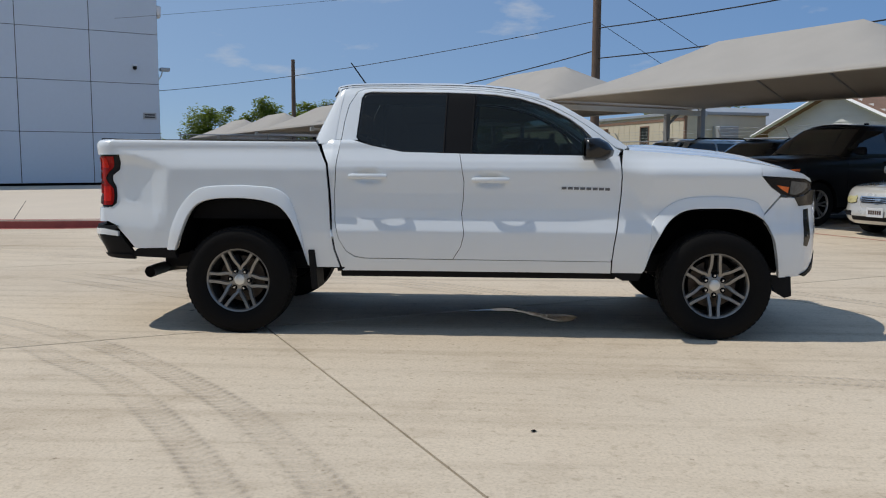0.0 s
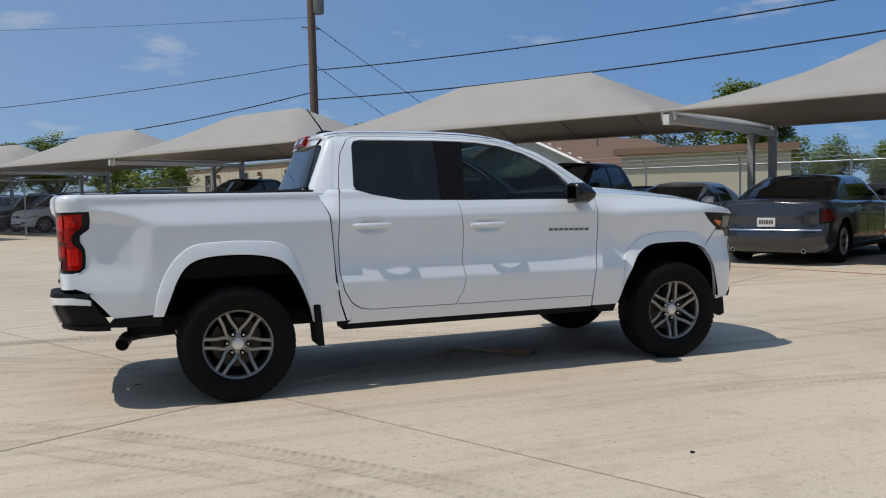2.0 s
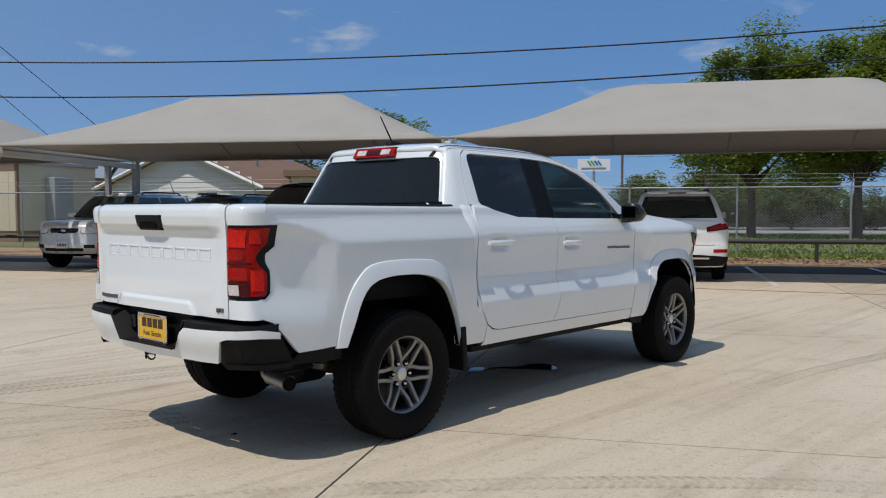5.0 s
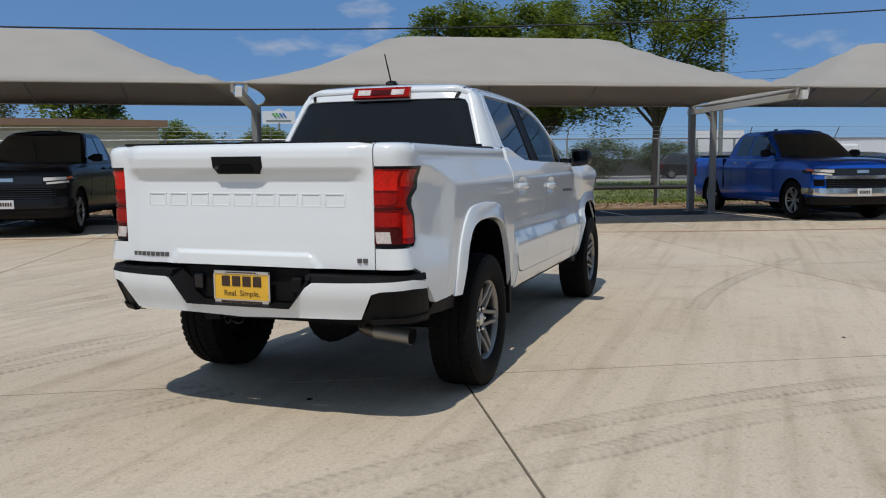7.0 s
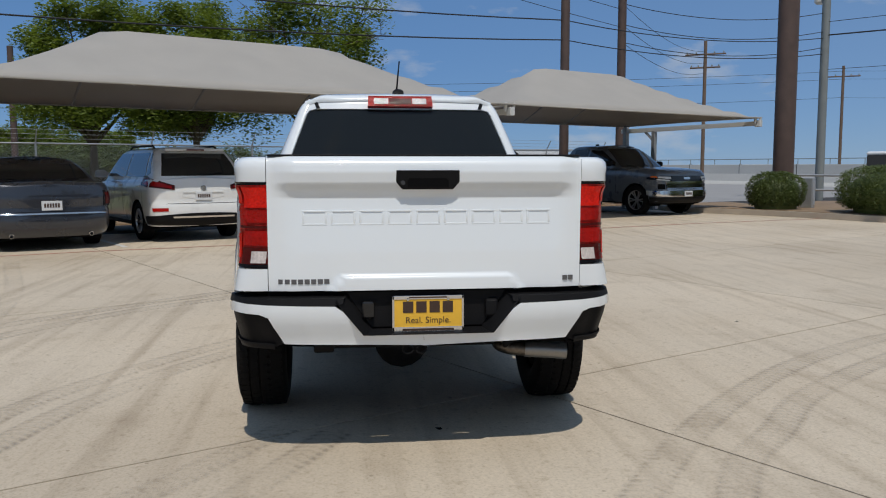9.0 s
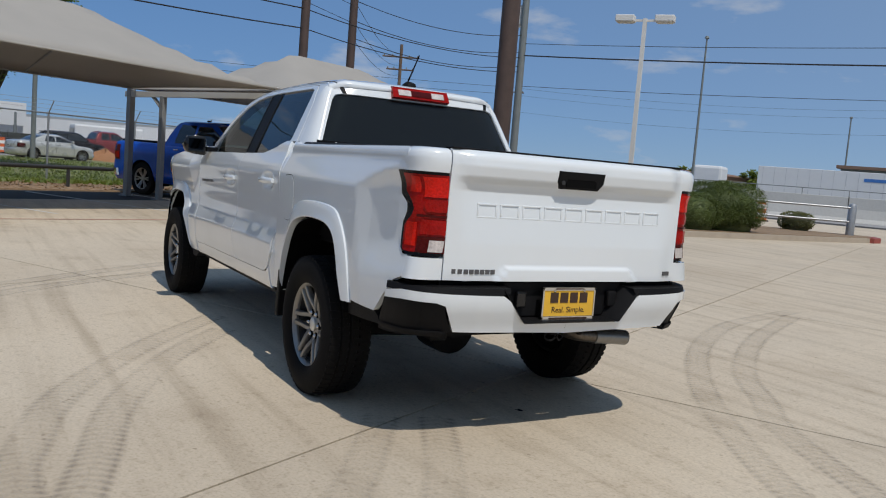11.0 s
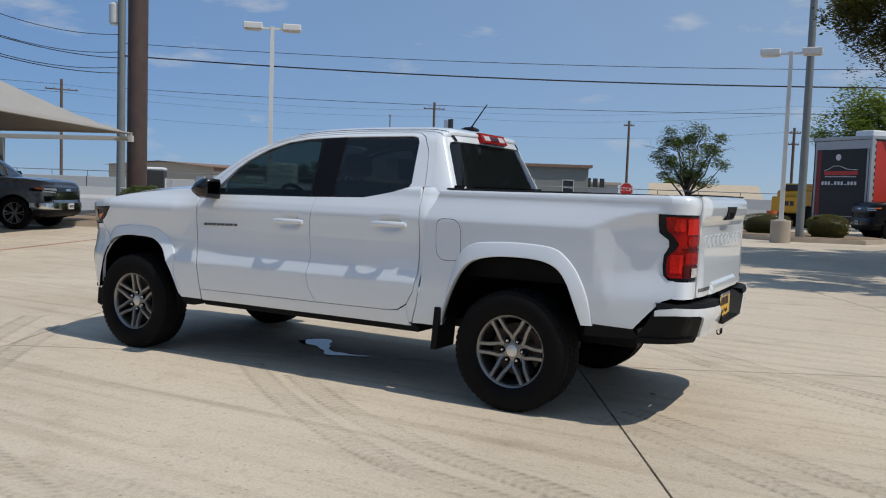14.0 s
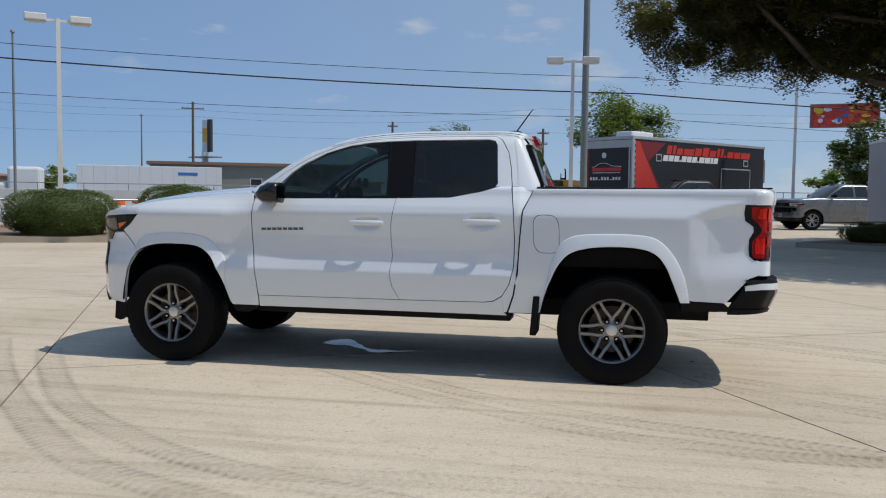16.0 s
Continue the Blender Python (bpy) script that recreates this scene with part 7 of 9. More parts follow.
def pickup(label, where, mt, chrome=False, group="parked vehicles", lift=0.0, **kw):
    deck = [(0, 1.14), (0.12, 1.19), (0.35, 1.24), (0.8, 1.28), (1.55, 1.30), (1.80, 1.28), (3.9, 1.29), (4.1, 1.32), (5.7, 1.33), (5.85, 1.31)]
    cab = ((1.50, 1.30), (2.30, 1.89), (3.68, 1.91), (4.00, 1.32))
    up = lambda pts: tuple((x, z + lift) for x, z in pts)
    return vehicle("parked_pickup", label, "pickup truck", where, 5.85, 2.03, 3.70, 0.98, up(deck), up(cab), 0.41 + 0.25 * lift, mt, "pickup", 0.34 + 0.4 * lift, group, chrome=chrome, **kw)


SEDAN_DECK = [(0, 0.70), (0.10, 0.75), (0.5, 0.83), (1.30, 0.90), (1.4, 0.91), (3.5, 0.98), (3.75, 1.0), (4.3, 0.98), (4.5, 0.92)]
vehicle("parked_sedan", "silver compact sedan parked nose out under the canopy", "car", lot_pose(-1.07, 0.50), 4.5, 1.70, 2.60, 0.90, SEDAN_DECK, ((1.12, 0.91), (1.98, 1.39), (3.05, 1.40), (3.75, 0.99)), 0.305, CAR_SILVER, "sedan", 0.20, front_lamp=YELLOWED, chrome=True)
B = [(0, 0.78), (0.12, 0.86), (0.6, 0.93), (1.5, 1.0), (1.6, 1.01), (3.9, 1.05), (4.2, 1.08), (4.85, 1.07), (5.05, 1.0)]
vehicle("parked_sedan", "dark navy large sedan parked tail out", "car", lot_pose(1.50, 5.6, turn=180), 5.05, 1.90, 3.05, 0.92, B, ((1.45, 1.0), (2.15, 1.47), (3.55, 1.47), (4.35, 1.08)), 0.36, CAR_GREY, "sedan", 0.22, chrome=True)
S = [(0, 0.80), (0.12, 0.90), (0.5, 0.98), (1.15, 1.05), (1.25, 1.06), (4.2, 1.12), (4.5, 1.12), (4.62, 1.08)]
vehicle("parked_suv", "white compact suv parked tail out under the canopy", "suv", lot_pose(4.08, 5.50, turn=180), 4.62, 1.84, 2.70, 0.93, S, ((1.0, 1.05), (1.80, 1.66), (4.05, 1.66), (4.52, 1.12)), 0.35, CAR_WHITE, "suv", 0.28, tail_split=True)
pickup("black full-size pickup parked nose out", lot_pose(-4.05, 0.55), CAR_BLACK)
pickup("deep blue full-size pickup with a chrome bumper", lot_pose(12.30, 0.70), CAR_BLUE, chrome=True)
vehicle("parked_sedan", "white compact sedan parked between two pickups", "car", lot_pose(14.70, 1.9), 4.6, 1.80, 2.70, 0.90, SEDAN_DECK, ((1.12, 0.91), (1.98, 1.39), (3.05, 1.40), (3.75, 0.99)), 0.32, CAR_WHITE, "sedan", 0.20)
pickup("slate grey full-size pickup with a chrome grille", lot_pose(17.55, 0.95), CAR_SLATE, chrome=True, bars=7)
F = [(0, 0.98), (0.10, 1.04), (0.4, 1.08), (1.25, 1.12), (1.3, 1.13), (4.4, 1.17), (4.6, 1.12)]
vehicle("parked_suv", "silver older off-road suv parked nose out", "suv", lot_pose(-9.15, 1.2), 4.6, 1.76, 2.67, 0.85, F, ((1.2, 1.12), (1.85, 1.72), (4.3, 1.72), (4.5, 1.17)), 0.38, CAR_SILVER, "suv", 0.36)
pickup("black full-size pickup with a chrome front bumper", lot_pose(-17.25, 0.65), CAR_BLACK, chrome=True)
vehicle("parked_suv", "dark suv parked in the far bays", "suv", lot_pose(-6.6, 1.6), 4.6, 1.84, 2.70, 0.93, S, ((1.0, 1.05), (1.80, 1.66), (4.05, 1.66), (4.52, 1.12)), 0.35, CAR_BLACK, "suv", 0.28)
for u, mt, lb in ((-25, CAR_SLATE, "slate grey suv in the far row"), (-31, CAR_WHITE, "white suv in the far row"), (-34, CAR_BLACK, "black suv in the far row"), (-40, CAR_SLATE, "grey suv in the far row")):
    vehicle("parked_suv", lb, "suv", lot_pose(u, 1.2), 4.6, 1.84, 2.70, 0.93, S, ((1.0, 1.05), (1.80, 1.66), (4.05, 1.66), (4.52, 1.12)), 0.35, mt, "suv", 0.28)
# beyond the fence and across the lot
pickup("dark pickup parked on the grass beyond the fence", pose(28.8, 23.2, 0.03, 0, 0, -84), CAR_BLACK)
vehicle("parked_suv", "white suv parked beyond the fence", "suv", pose(36, 19, 0.03, 0, 0, 112), 4.6, 1.84, 2.70, 0.93, S, ((1.0, 1.05), (1.80, 1.66), (4.05, 1.66), (4.52, 1.12)), 0.35, CAR_WHITE, "suv", 0.28)
vehicle("parked_sedan", "silver sedan parked along the far street", "car", pose(46.8, -3.9, -0.03, 0, 0, 110), 4.6, 1.80, 2.70, 0.90, SEDAN_DECK, ((1.12, 0.91), (1.98, 1.39), (3.05, 1.40), (3.75, 0.99)), 0.32, CAR_SILVER, "sedan", 0.20)
pickup("red pickup parked along the far street", pose(60, -9.2, -0.03, 0, 0, 105), CAR_RED)
for x, y, a in ((58.5, -6.2, 100), (56, -0.6, 100)):
    vehicle("parked_suv", "black suv along the far street", "suv", pose(x, y, -0.03, 0, 0, a), 4.6, 1.84, 2.70, 0.93, S, ((1.0, 1.05), (1.80, 1.66), (4.05, 1.66), (4.52, 1.12)), 0.35, CAR_BLACK, "suv", 0.28)
pickup("black pickup with black wheels parked in tree shade", pose(-2.0, -30.4, 0, 0, 0, 205), CAR_BLACK, dark_rim=True, lift=0.20)
pickup("grey-silver pickup parked facing the lot", pose(-8.95, -33.6, 0, 0, 0, 197), CAR_STEEL, lift=0.13)

# ---------- poles, lamps, wires ----------
WOOD_POLE = world_position(material("weathered_pole_wood", (0.15, 0.10, 0.07), 0.85, var=0.3, scale=5))
RUST_POLE = world_position(material("brown_steel_pole", (0.085, 0.055, 0.045), 0.6, var=0.3, scale=3))
WIRE = material("black_cable", (0.02, 0.02, 0.022), 0.7, bump=0.0)
LAMP_PAINT = world_position(material("white_lamp_paint", (0.74, 0.73, 0.70), 0.5, var=0.06))
GREY_POLE = world_position(material("grey_utility_pole", (0.22, 0.24, 0.24), 0.6, metal=0.3, var=0.12))
LAMP_FACE = material("lamp_diffuser", (0.66, 0.63, 0.56), 0.4)


def wire(name, a, b, sag, r=0.012, n=16):
    a, b = Vector(a), Vector(b)
    pts = [a.lerp(b, t) - Vector((0, 0, sag * 4 * t * (1 - t))) for t in np.linspace(0, 1, n)]
    return tagged(put_mesh(name, tube(bmesh.new(), pts, r, 5), WIRE, smooth=80), "black overhead cable strung between poles", "cable", group="overhead cables")


def pole(name, x, y, h, r, mt, label, r2=None, z0=0.0, arms=(), parts_too=True):
    p = thing(name, label, "pole", where=pose(x, y, z0))
    put_mesh("shaft", tube(bmesh.new(), [(0, 0, h * t) for t in (0, 0.25, 0.5, 0.75, 1)], r, 14, r2 or r * 0.85), mt, p, smooth=60)
    for z, half, turn in arms:
        c, s = math.cos(radians(turn)), math.sin(radians(turn))
        put_mesh("crossarm", tube(bmesh.new(), [(-half * c, -half * s, z), (half * c, half * s, z)], 0.055, 6), mt, p)
        for k in (-0.9, -0.45, 0.45, 0.9):
            put_mesh("insulator", turned(bmesh.new(), [(0.03, 0), (0.045, 0.06), (0.02, 0.12)], Matrix.Translation((k * half * c, k * half * s, z + 0.05)), 8), GREY_POLE, p)
    return p


p1 = pole("utility_pole", 3.66, 23.4, 9.6, 0.16, WOOD_POLE, "tall weathered wooden utility pole", arms=())
put_mesh("transformer", turned(bmesh.new(), [(0.16, 0), (0.20, 0.05), (0.20, 0.62), (0.10, 0.70)], Matrix.Translation((0.24, -0.1, 7.7)), 14), GREY_POLE, p1, smooth=40)
put_mesh("bracket", tube(bmesh.new(), [(-0.35, 0, 7.25), (0.3, 0, 7.2)], 0.03, 6), GREY_POLE, p1)
pole("utility_pole", 19.6, -6.6, 11, 0.15, RUST_POLE, "brown steel utility pole behind the canopies")
pole("utility_pole", 22.2, -9.3, 11, 0.16, RUST_POLE, "brown steel utility pole behind the canopies")
pole("sign_pylon", 17.26, -12.65, 14, 0.30, RUST_POLE, "thick brown steel pylon pole", 0.29)
sp = pole("utility_pole", 24.6, -18.2, 12, 0.17, GREY_POLE, "grey utility pole with a transformer can")
put_mesh("transformer", turned(bmesh.new(), [(0.2, 0), (0.26, 0.06), (0.26, 0.8), (0.12, 0.9)], Matrix.Translation((0.36, 0, 7.6)), 14), LAMP_PAINT, sp, smooth=40)
pole("utility_pole", -12.97, 48.4, 7.6, 0.17, WOOD_POLE, "dark wooden pole beyond the canopies", 0.12)
pole("utility_pole", -30, 62, 6, 0.12, WOOD_POLE, "thin dark wooden pole far off", 0.1)
pole("utility_pole", -0.38, -26.4, 14, 0.14, GREY_POLE, "tall grey steel pole beside a lot lamp", 0.11)
pole("utility_pole", 4.66, -66, 7.2, 0.12, WOOD_POLE, "far wooden power pole with short crossarms", arms=((6.8, 0.5, 20), (5.9, 0.4, 20)))
pole("utility_pole", 18.4, -67.5, 8.0, 0.12, WOOD_POLE, "far wooden power pole with a short crossarm", arms=((7.6, 0.45, 20),))
pole("utility_pole", 36.2, -64.0, 9.6, 0.13, WOOD_POLE, "far wooden power pole near the billboard", arms=((9.0, 1.0, 30),))
pole("utility_pole", 44, -22, 9, 0.12, WOOD_POLE, "far wooden power pole with crossarms", arms=((8.2, 1.2, 60), (7.4, 0.9, 60)))
pole("utility_pole", 55, -38, 9, 0.12, WOOD_POLE, "far wooden power pole with a crossarm", arms=((8.2, 1.2, 60),))
pole("utility_pole", 45, 19.0, 8.2, 0.19, RUST_POLE, "dark pole behind the fence", 0.17)
pole("utility_pole", 44, -0.7, 9.5, 0.13, GREY_POLE, "grey steel pole on the far verge")
pole("utility_pole", 50, 28, 7.6, 0.10, WOOD_POLE, "slim dark pole near the roadside sign", arms=((7.2, 0.8, 60),))
for z1, z2 in ((5.75, 5.85), (4.72, 5.25)):
    wire("power_line", (3.66, 23.4, z1), (19.6, -6.6, z2), 0.55, 0.020)
    wire("power_line", (19.6, -6.6, z2), (24.6, -18.2, z2 + 0.4), 0.35, 0.016)
wire("power_line", (3.66, 23.4, 6.0), (-30, 44, 5.0), 0.8, 0.014)
wire("power_line", (3.66, 23.4, 5.0), (-8, 33, 3.7), 0.3, 0.020)
wire("guy_wire", (3.66, 23.4, 7.4), (11, 27, 3.6), 0.0, 0.012)
wire("guy_wire", (3.66, 23.4, 6.0), (9, 28, 3.6), 0.0, 0.010)
wire("power_line", (3.66, 23.4, 7.6), (-40, 30, 6.5), 0.5, 0.006)
for z, dz, r in ((6.35, -0.4, 0.028), (6.85, -0.3, 0.012), (5.05, -0.2, 0.010)):
    wire("power_line", (24.6, -18.2, z), (-2.5, -29.8, z + dz * 1.6), 0.25, r)
    wire("power_line", (-2.5, -29.8, z + dz * 1.6), (-40, -46, z + dz), 0.5, r)
for z in (6.9, 6.2, 5.6):
    wire("power_line", (22.2, -9.3, z), (24.6, -18.2, z + 0.3), 0.4, 0.014)
    wire("power_line", (22.2, -9.3, z + 0.5), (10, 8, z + 2.2), 0.2, 0.010)
    wire("power_line", (22.2, -9.3, z), (44, -22, z + 1.5), 0.5, 0.010)
for z in (8.6, 8.0, 6.6):
    wire("power_line", (55, -38, z), (36.2, -64, z + 0.3), 0.5, 0.008)
    wire("power_line", (36.2, -64, z + 0.3), (4.66, -66, z + 0.3), 0.6, 0.008)
    wire("power_line", (4.66, -66, z + 0.3), (-60, -66, z), 0.8, 0.008)
    wire("power_line", (55, -38, z), (70, 40, z), 0.8, 0.014)


def lot_lamp(x, y, h, turn, pedestal=0.75):
    p = thing("lot_lamp", "white twin-head parking lot lamp on a concrete footing", "street lamp", "lot lamps", where=pose(x, y, 0, 0, 0, turn))
    put_mesh("footing", turned(bmesh.new(), [(0.32, 0), (0.32, pedestal - 0.02), (0.30, pedestal)], None, 24), KERB_CONC, p, smooth=40)
    bm = bmesh.new()
    grid_faces(bm, [[(sx * w, sy * w, z) for sx, sy in ((-1, -1), (1, -1), (1, 1), (-1, 1))] for w, z in ((0.075, pedestal), (0.06, h))], wrap=True)
    put_mesh("shaft", bm, LAMP_PAINT, p)
    put_mesh("base_plate", boxed(-0.16, 0.16, -0.16, 0.16, pedestal, pedestal + 0.03), LAMP_PAINT, p)
    put_mesh("arm", boxed(-0.36, 0.36, -0.03, 0.03, h - 0.10, h - 0.03), LAMP_PAINT, p)
    for s in (-1, 1):
        hd = put_mesh("lamp_head", boxed(s * 0.64 - 0.31, s * 0.64 + 0.31, -0.19, 0.19, h - 0.12, h + 0.10, 0.03), LAMP_PAINT, p)
        put_mesh("diffuser", boxed(s * 0.64 - 0.25, s * 0.64 + 0.25, -0.14, 0.14, h - 0.145, h - 0.119), LAMP_FACE, hd)


lot_lamp(15.42, -16.69, 6.65, 38)
lot_lamp(0.0, -24.4, 6.30, 4)
lot_lamp(-9.97, -36.4, 7.3, -10)
for x, y, h, a in ((37.67, -42.6, 11.8, 40), (45, -70, 9, 0)):
    p = thing("street_lamp", "slim grey roadside street lamp", "street lamp", where=pose(x, y, 0, 0, 0, a))
    put_mesh("shaft", tube(bmesh.new(), [(0, 0, 0), (0, 0, h * 0.6), (0, 0, h)], 0.10, 10, 0.06), GREY_POLE, p, smooth=60)
    put_mesh("head", turned(bmesh.new(), [(0.05, -0.1), (0.16, 0.0), (0.12, 0.12), (0.02, 0.16)], Matrix.Translation((0, 0, h)), 12), GREY_POLE, p, smooth=40)

# ---------- buildings beyond the fence ----------
SHINGLE = world_position(material("brown_shingle", (0.22, 0.13, 0.085), 0.9, var=0.25, scale=3, fine=40, bump=0.4))
SIDING = world_position(material("white_siding", (0.70, 0.70, 0.68), 0.6, var=0.05, scale=2))
TAN = world_position(material("tan_wall", (0.52, 0.42, 0.30), 0.8, var=0.08, scale=1))
GREY_SIDING = world_position(material("grey_green_siding", (0.24, 0.25, 0.22), 0.8, var=0.06, scale=1))
TRIM_BROWN = material("brown_trim", (0.25, 0.15, 0.10), 0.7)
WIN_DARK = material("dim_window_glass", (0.03, 0.035, 0.04), 0.05, bump=0.0, rvar=0.0)
METAL_ROOF = world_position(material("grey_metal_roof", (0.42, 0.44, 0.46), 0.5, metal=0.4, var=0.1))
ORANGE = world_position(material("orange_fascia", (0.70, 0.13, 0.03), 0.6, var=0.06))
CONC_WALL = world_position(material("pale_concrete_wall", (0.56, 0.55, 0.52), 0.85, var=0.08, scale=0.4, fine=8))
STOP_RED = material("stop_red", (0.45, 0.02, 0.02), 0.5, var=0.05)
SIGN_WHITE = material("white_sign_face", (0.72, 0.73, 0.74), 0.5, var=0.03)
SIGN_BLUE = material("blue_sign_print", (0.05, 0.18, 0.50), 0.5)
SIGN_GREEN = material("green_sign_print", (0.10, 0.40, 0.08), 0.5)


def house_window(parent, x, z, w, h, m, glass=None):
    """A framed window on the face y = 0 of a wall that looks towards -y."""
    f = bmesh.new()
    for x0, x1, z0, z1 in ((x - w / 2 - 0.06, x + w / 2 + 0.06, z - 0.06, z), (x - w / 2 - 0.06, x + w / 2 + 0.06, z + h, z + h + 0.06), (x - w / 2 - 0.06, x - w / 2, z, z + h), (x + w / 2, x + w / 2 + 0.06, z, z + h), (x - w / 2, x + w / 2, z + h / 2 - 0.02, z + h / 2 + 0.02)):
        box(f, x0, x1, -0.04, 0.02, z0, z1)
    wn2 = put_mesh("window", f, m, parent)
    put_mesh("pane", boxed(x - w / 2, x + w / 2, -0.012, 0.0, z, z + h), glass or WIN_DARK, wn2)


def shop(name, label, x, y, turn, w, d, h, mt, roof_mt, wins=0, band=None, pitched=0.0):
    b = thing(name, label, "building", where=pose(x, y, 0, 0, 0, turn))
    put_mesh("wall", boxed(-w / 2, w / 2, 0, d, 0, h), mt, b)
    if pitched:
        bm = bmesh.new()
        grid_faces(bm, [[(-w / 2 - 0.4, -0.5, h - 0.1), (-w / 2 - 0.4, d / 2, h + pitched), (-w / 2 - 0.4, d + 0.5, h - 0.1)], [(w / 2 + 0.4, -0.5, h - 0.1), (w / 2 + 0.4, d / 2, h + pitched), (w / 2 + 0.4, d + 0.5, h - 0.1)]])
        put_mesh("roof", bm, roof_mt, b)
        bm = bmesh.new()
        for xx in (-w / 2, w / 2):
            bm.faces.new([bm.verts.new(p) for p in ((xx, 0, h), (xx, d, h), (xx, d / 2, h + pitched - 0.1))])
        put_mesh("gable", bm, mt, b)
    else:
        put_mesh("roof", boxed(-w / 2 - 0.3, w / 2 + 0.3, -0.3, d + 0.3, h, h + 0.25), roof_mt, b)
    for i in range(wins):
        house_window(b, -w / 2 + (i + 0.5) * w / wins, 1.3 if h < 4 else 1.6, 0.9, 1.3, SIDING)
    if band:
        put_mesh("fascia", boxed(-w / 2, w / 2, -0.15, 0, h - 0.5, h), band, b)
    return b


# cream mobile office
off = thing("mobile_office", "cream mobile office building with brown trim", "office", where=pose(8.7, 32.0, 0.03, 0, 0, -70.7))
put_mesh("wall", boxed(-24, 0, 0, 4.2, 0.45, 3.2), CREAM, off)
put_mesh("skirting", boxed(-23.95, -0.05, 0.05, 4.15, 0, 0.45), TRIM_BROWN, off)
put_mesh("roof", boxed(-24.1, 0.1, -0.1, 4.3, 3.2, 3.36, 0.03), METAL_ROOF, off)
for i in range(41):
    put_mesh("batten", boxed(-23.7 + i * 0.58, -23.68 + i * 0.58, -0.012, 0.0, 0.45, 3.05), CREAM, off)
put_mesh("trim", boxed(-24, 0, -0.02, 0, 2.95, 3.08), TRIM_BROWN, off)
put_mesh("corner_trim", boxed(-0.10, 0.012, -0.02, 0.1, 0.45, 3.2), TRIM_BROWN, off)
for x in (-3.6, -9.5, -15.0, -20.5):
    house_window(off, x, 1.25, 0.75, 1.5, TRIM_BROWN)
for x in (-6.8, -12.2, -18):
    put_mesh("door", boxed(x - 0.45, x + 0.45, -0.03, 0, 0.5, 2.55), CREAM, off)
    put_mesh("door_casing", boxed(x - 0.52, x - 0.45, -0.05, 0, 0.45, 2.62), TRIM_BROWN, off)
    put_mesh("wall_lamp", boxed(x - 0.85, x - 0.65, -0.2, 0, 2.55, 2.8, 0.03), TRIM_BROWN, off)
put_mesh("air_conditioner", boxed(0.01, 0.55, 1.4, 2.4, 0.9, 2.7, 0.03), METAL_ROOF, off)
shop("cream_store", "low cream metal building behind the fence", 22.6, 26.0, 139, 6.4, 6, 2.7, CREAM, TRIM_BROWN, 1, CREAM)
shed = thing("tan_outbuilding", "tan outbuilding with a pale metal roof", "building", where=pose(15.5, 36.5, 0.03, 0, 0, 20))
put_mesh("wall", boxed(-4.5, 4.5, 0, 6, 0, 2.9), TAN, shed)
bm = bmesh.new()
grid_faces(bm, [[(-4.9, -0.4, 2.85), (-4.9, 3, 3.9), (-4.9, 6.4, 2.85)], [(4.9, -0.4, 2.85), (4.9, 3, 3.9), (4.9, 6.4, 2.85)]])
put_mesh("roof", bm, METAL_ROOF, shed)
bm = bmesh.new()
for x in (-4.5, 4.5):
    bm.faces.new([bm.verts.new(p) for p in ((x, 0, 2.9), (x, 3, 3.85), (x, 6, 2.9))])
put_mesh("gable", bm, TAN, shed)
house_window(shed, 1.5, 1.1, 0.9, 1.2, TRIM_BROWN)

# white house with a brown roof: gable towards -y
hs = thing("white_house", "white weatherboard house with a brown shingle roof", "house", where=pose(13.4, 27.2, 0.03, 0, 0, -62))
W2, EV, PK = 3.4, 2.35, 3.85
put_mesh("wall", boxed(-W2, W2, 0.0, 11, 0, EV), SIDING, hs)
bm = bmesh.new()
for y in (0.0, 11.0):
    bm.faces.new([bm.verts.new(p) for p in ((-W2, y, EV), (W2, y, EV), (0, y, PK - 0.05))])
put_mesh("gable", bm, SIDING, hs)
for k in range(16):
    z = 0.3 + k * 0.215
    half_w = W2 if z < EV else W2 * (PK - 0.05 - z) / (PK - 0.05 - EV)
    if half_w > 0.1:
        bm = bmesh.new()
        grid_faces(bm, [[(-half_w, -0.002, z + 0.2), (half_w, -0.002, z + 0.2)], [(-half_w, -0.022, z), (half_w, -0.022, z)], [(-half_w, 0, z), (half_w, 0, z)]])
        put_mesh("weatherboard", bm, SIDING, hs)
for s in (-1, 1):
    bm = bmesh.new()
    a = [Vector((0, -0.45, PK + 0.06)), Vector((0, 11.4, PK + 0.06)), Vector((s * (W2 + 0.5), 11.4, EV - 0.12)), Vector((s * (W2 + 0.5), -0.45, EV - 0.12))]
    lo = [bm.verts.new(p - Vector((0, 0, 0.10))) for p in a]
    hi = [bm.verts.new(p) for p in a]
    bm.faces.new(lo), bm.faces.new(hi)
    for i in range(4):
        bm.faces.new((lo[i], lo[(i + 1) % 4], hi[(i + 1) % 4], hi[i]))
    put_mesh("roof", bm, SHINGLE, hs)
    put_mesh("barge_board", tube(bmesh.new(), [(0, -0.46, PK), (s * (W2 + 0.5), -0.46, EV - 0.18)], 0.08, 4), SIDING, hs)
house_window(hs, 1.2, 0.9, 0.9, 1.2, SIDING)
house_window(hs, -1.6, 0.9, 0.9, 1.2, SIDING)
put_mesh("vent_pipe", tube(bmesh.new(), [(1.4, 4, 3.2), (1.4, 4, 3.75)], 0.06, 8), GREY_POLE, hs)

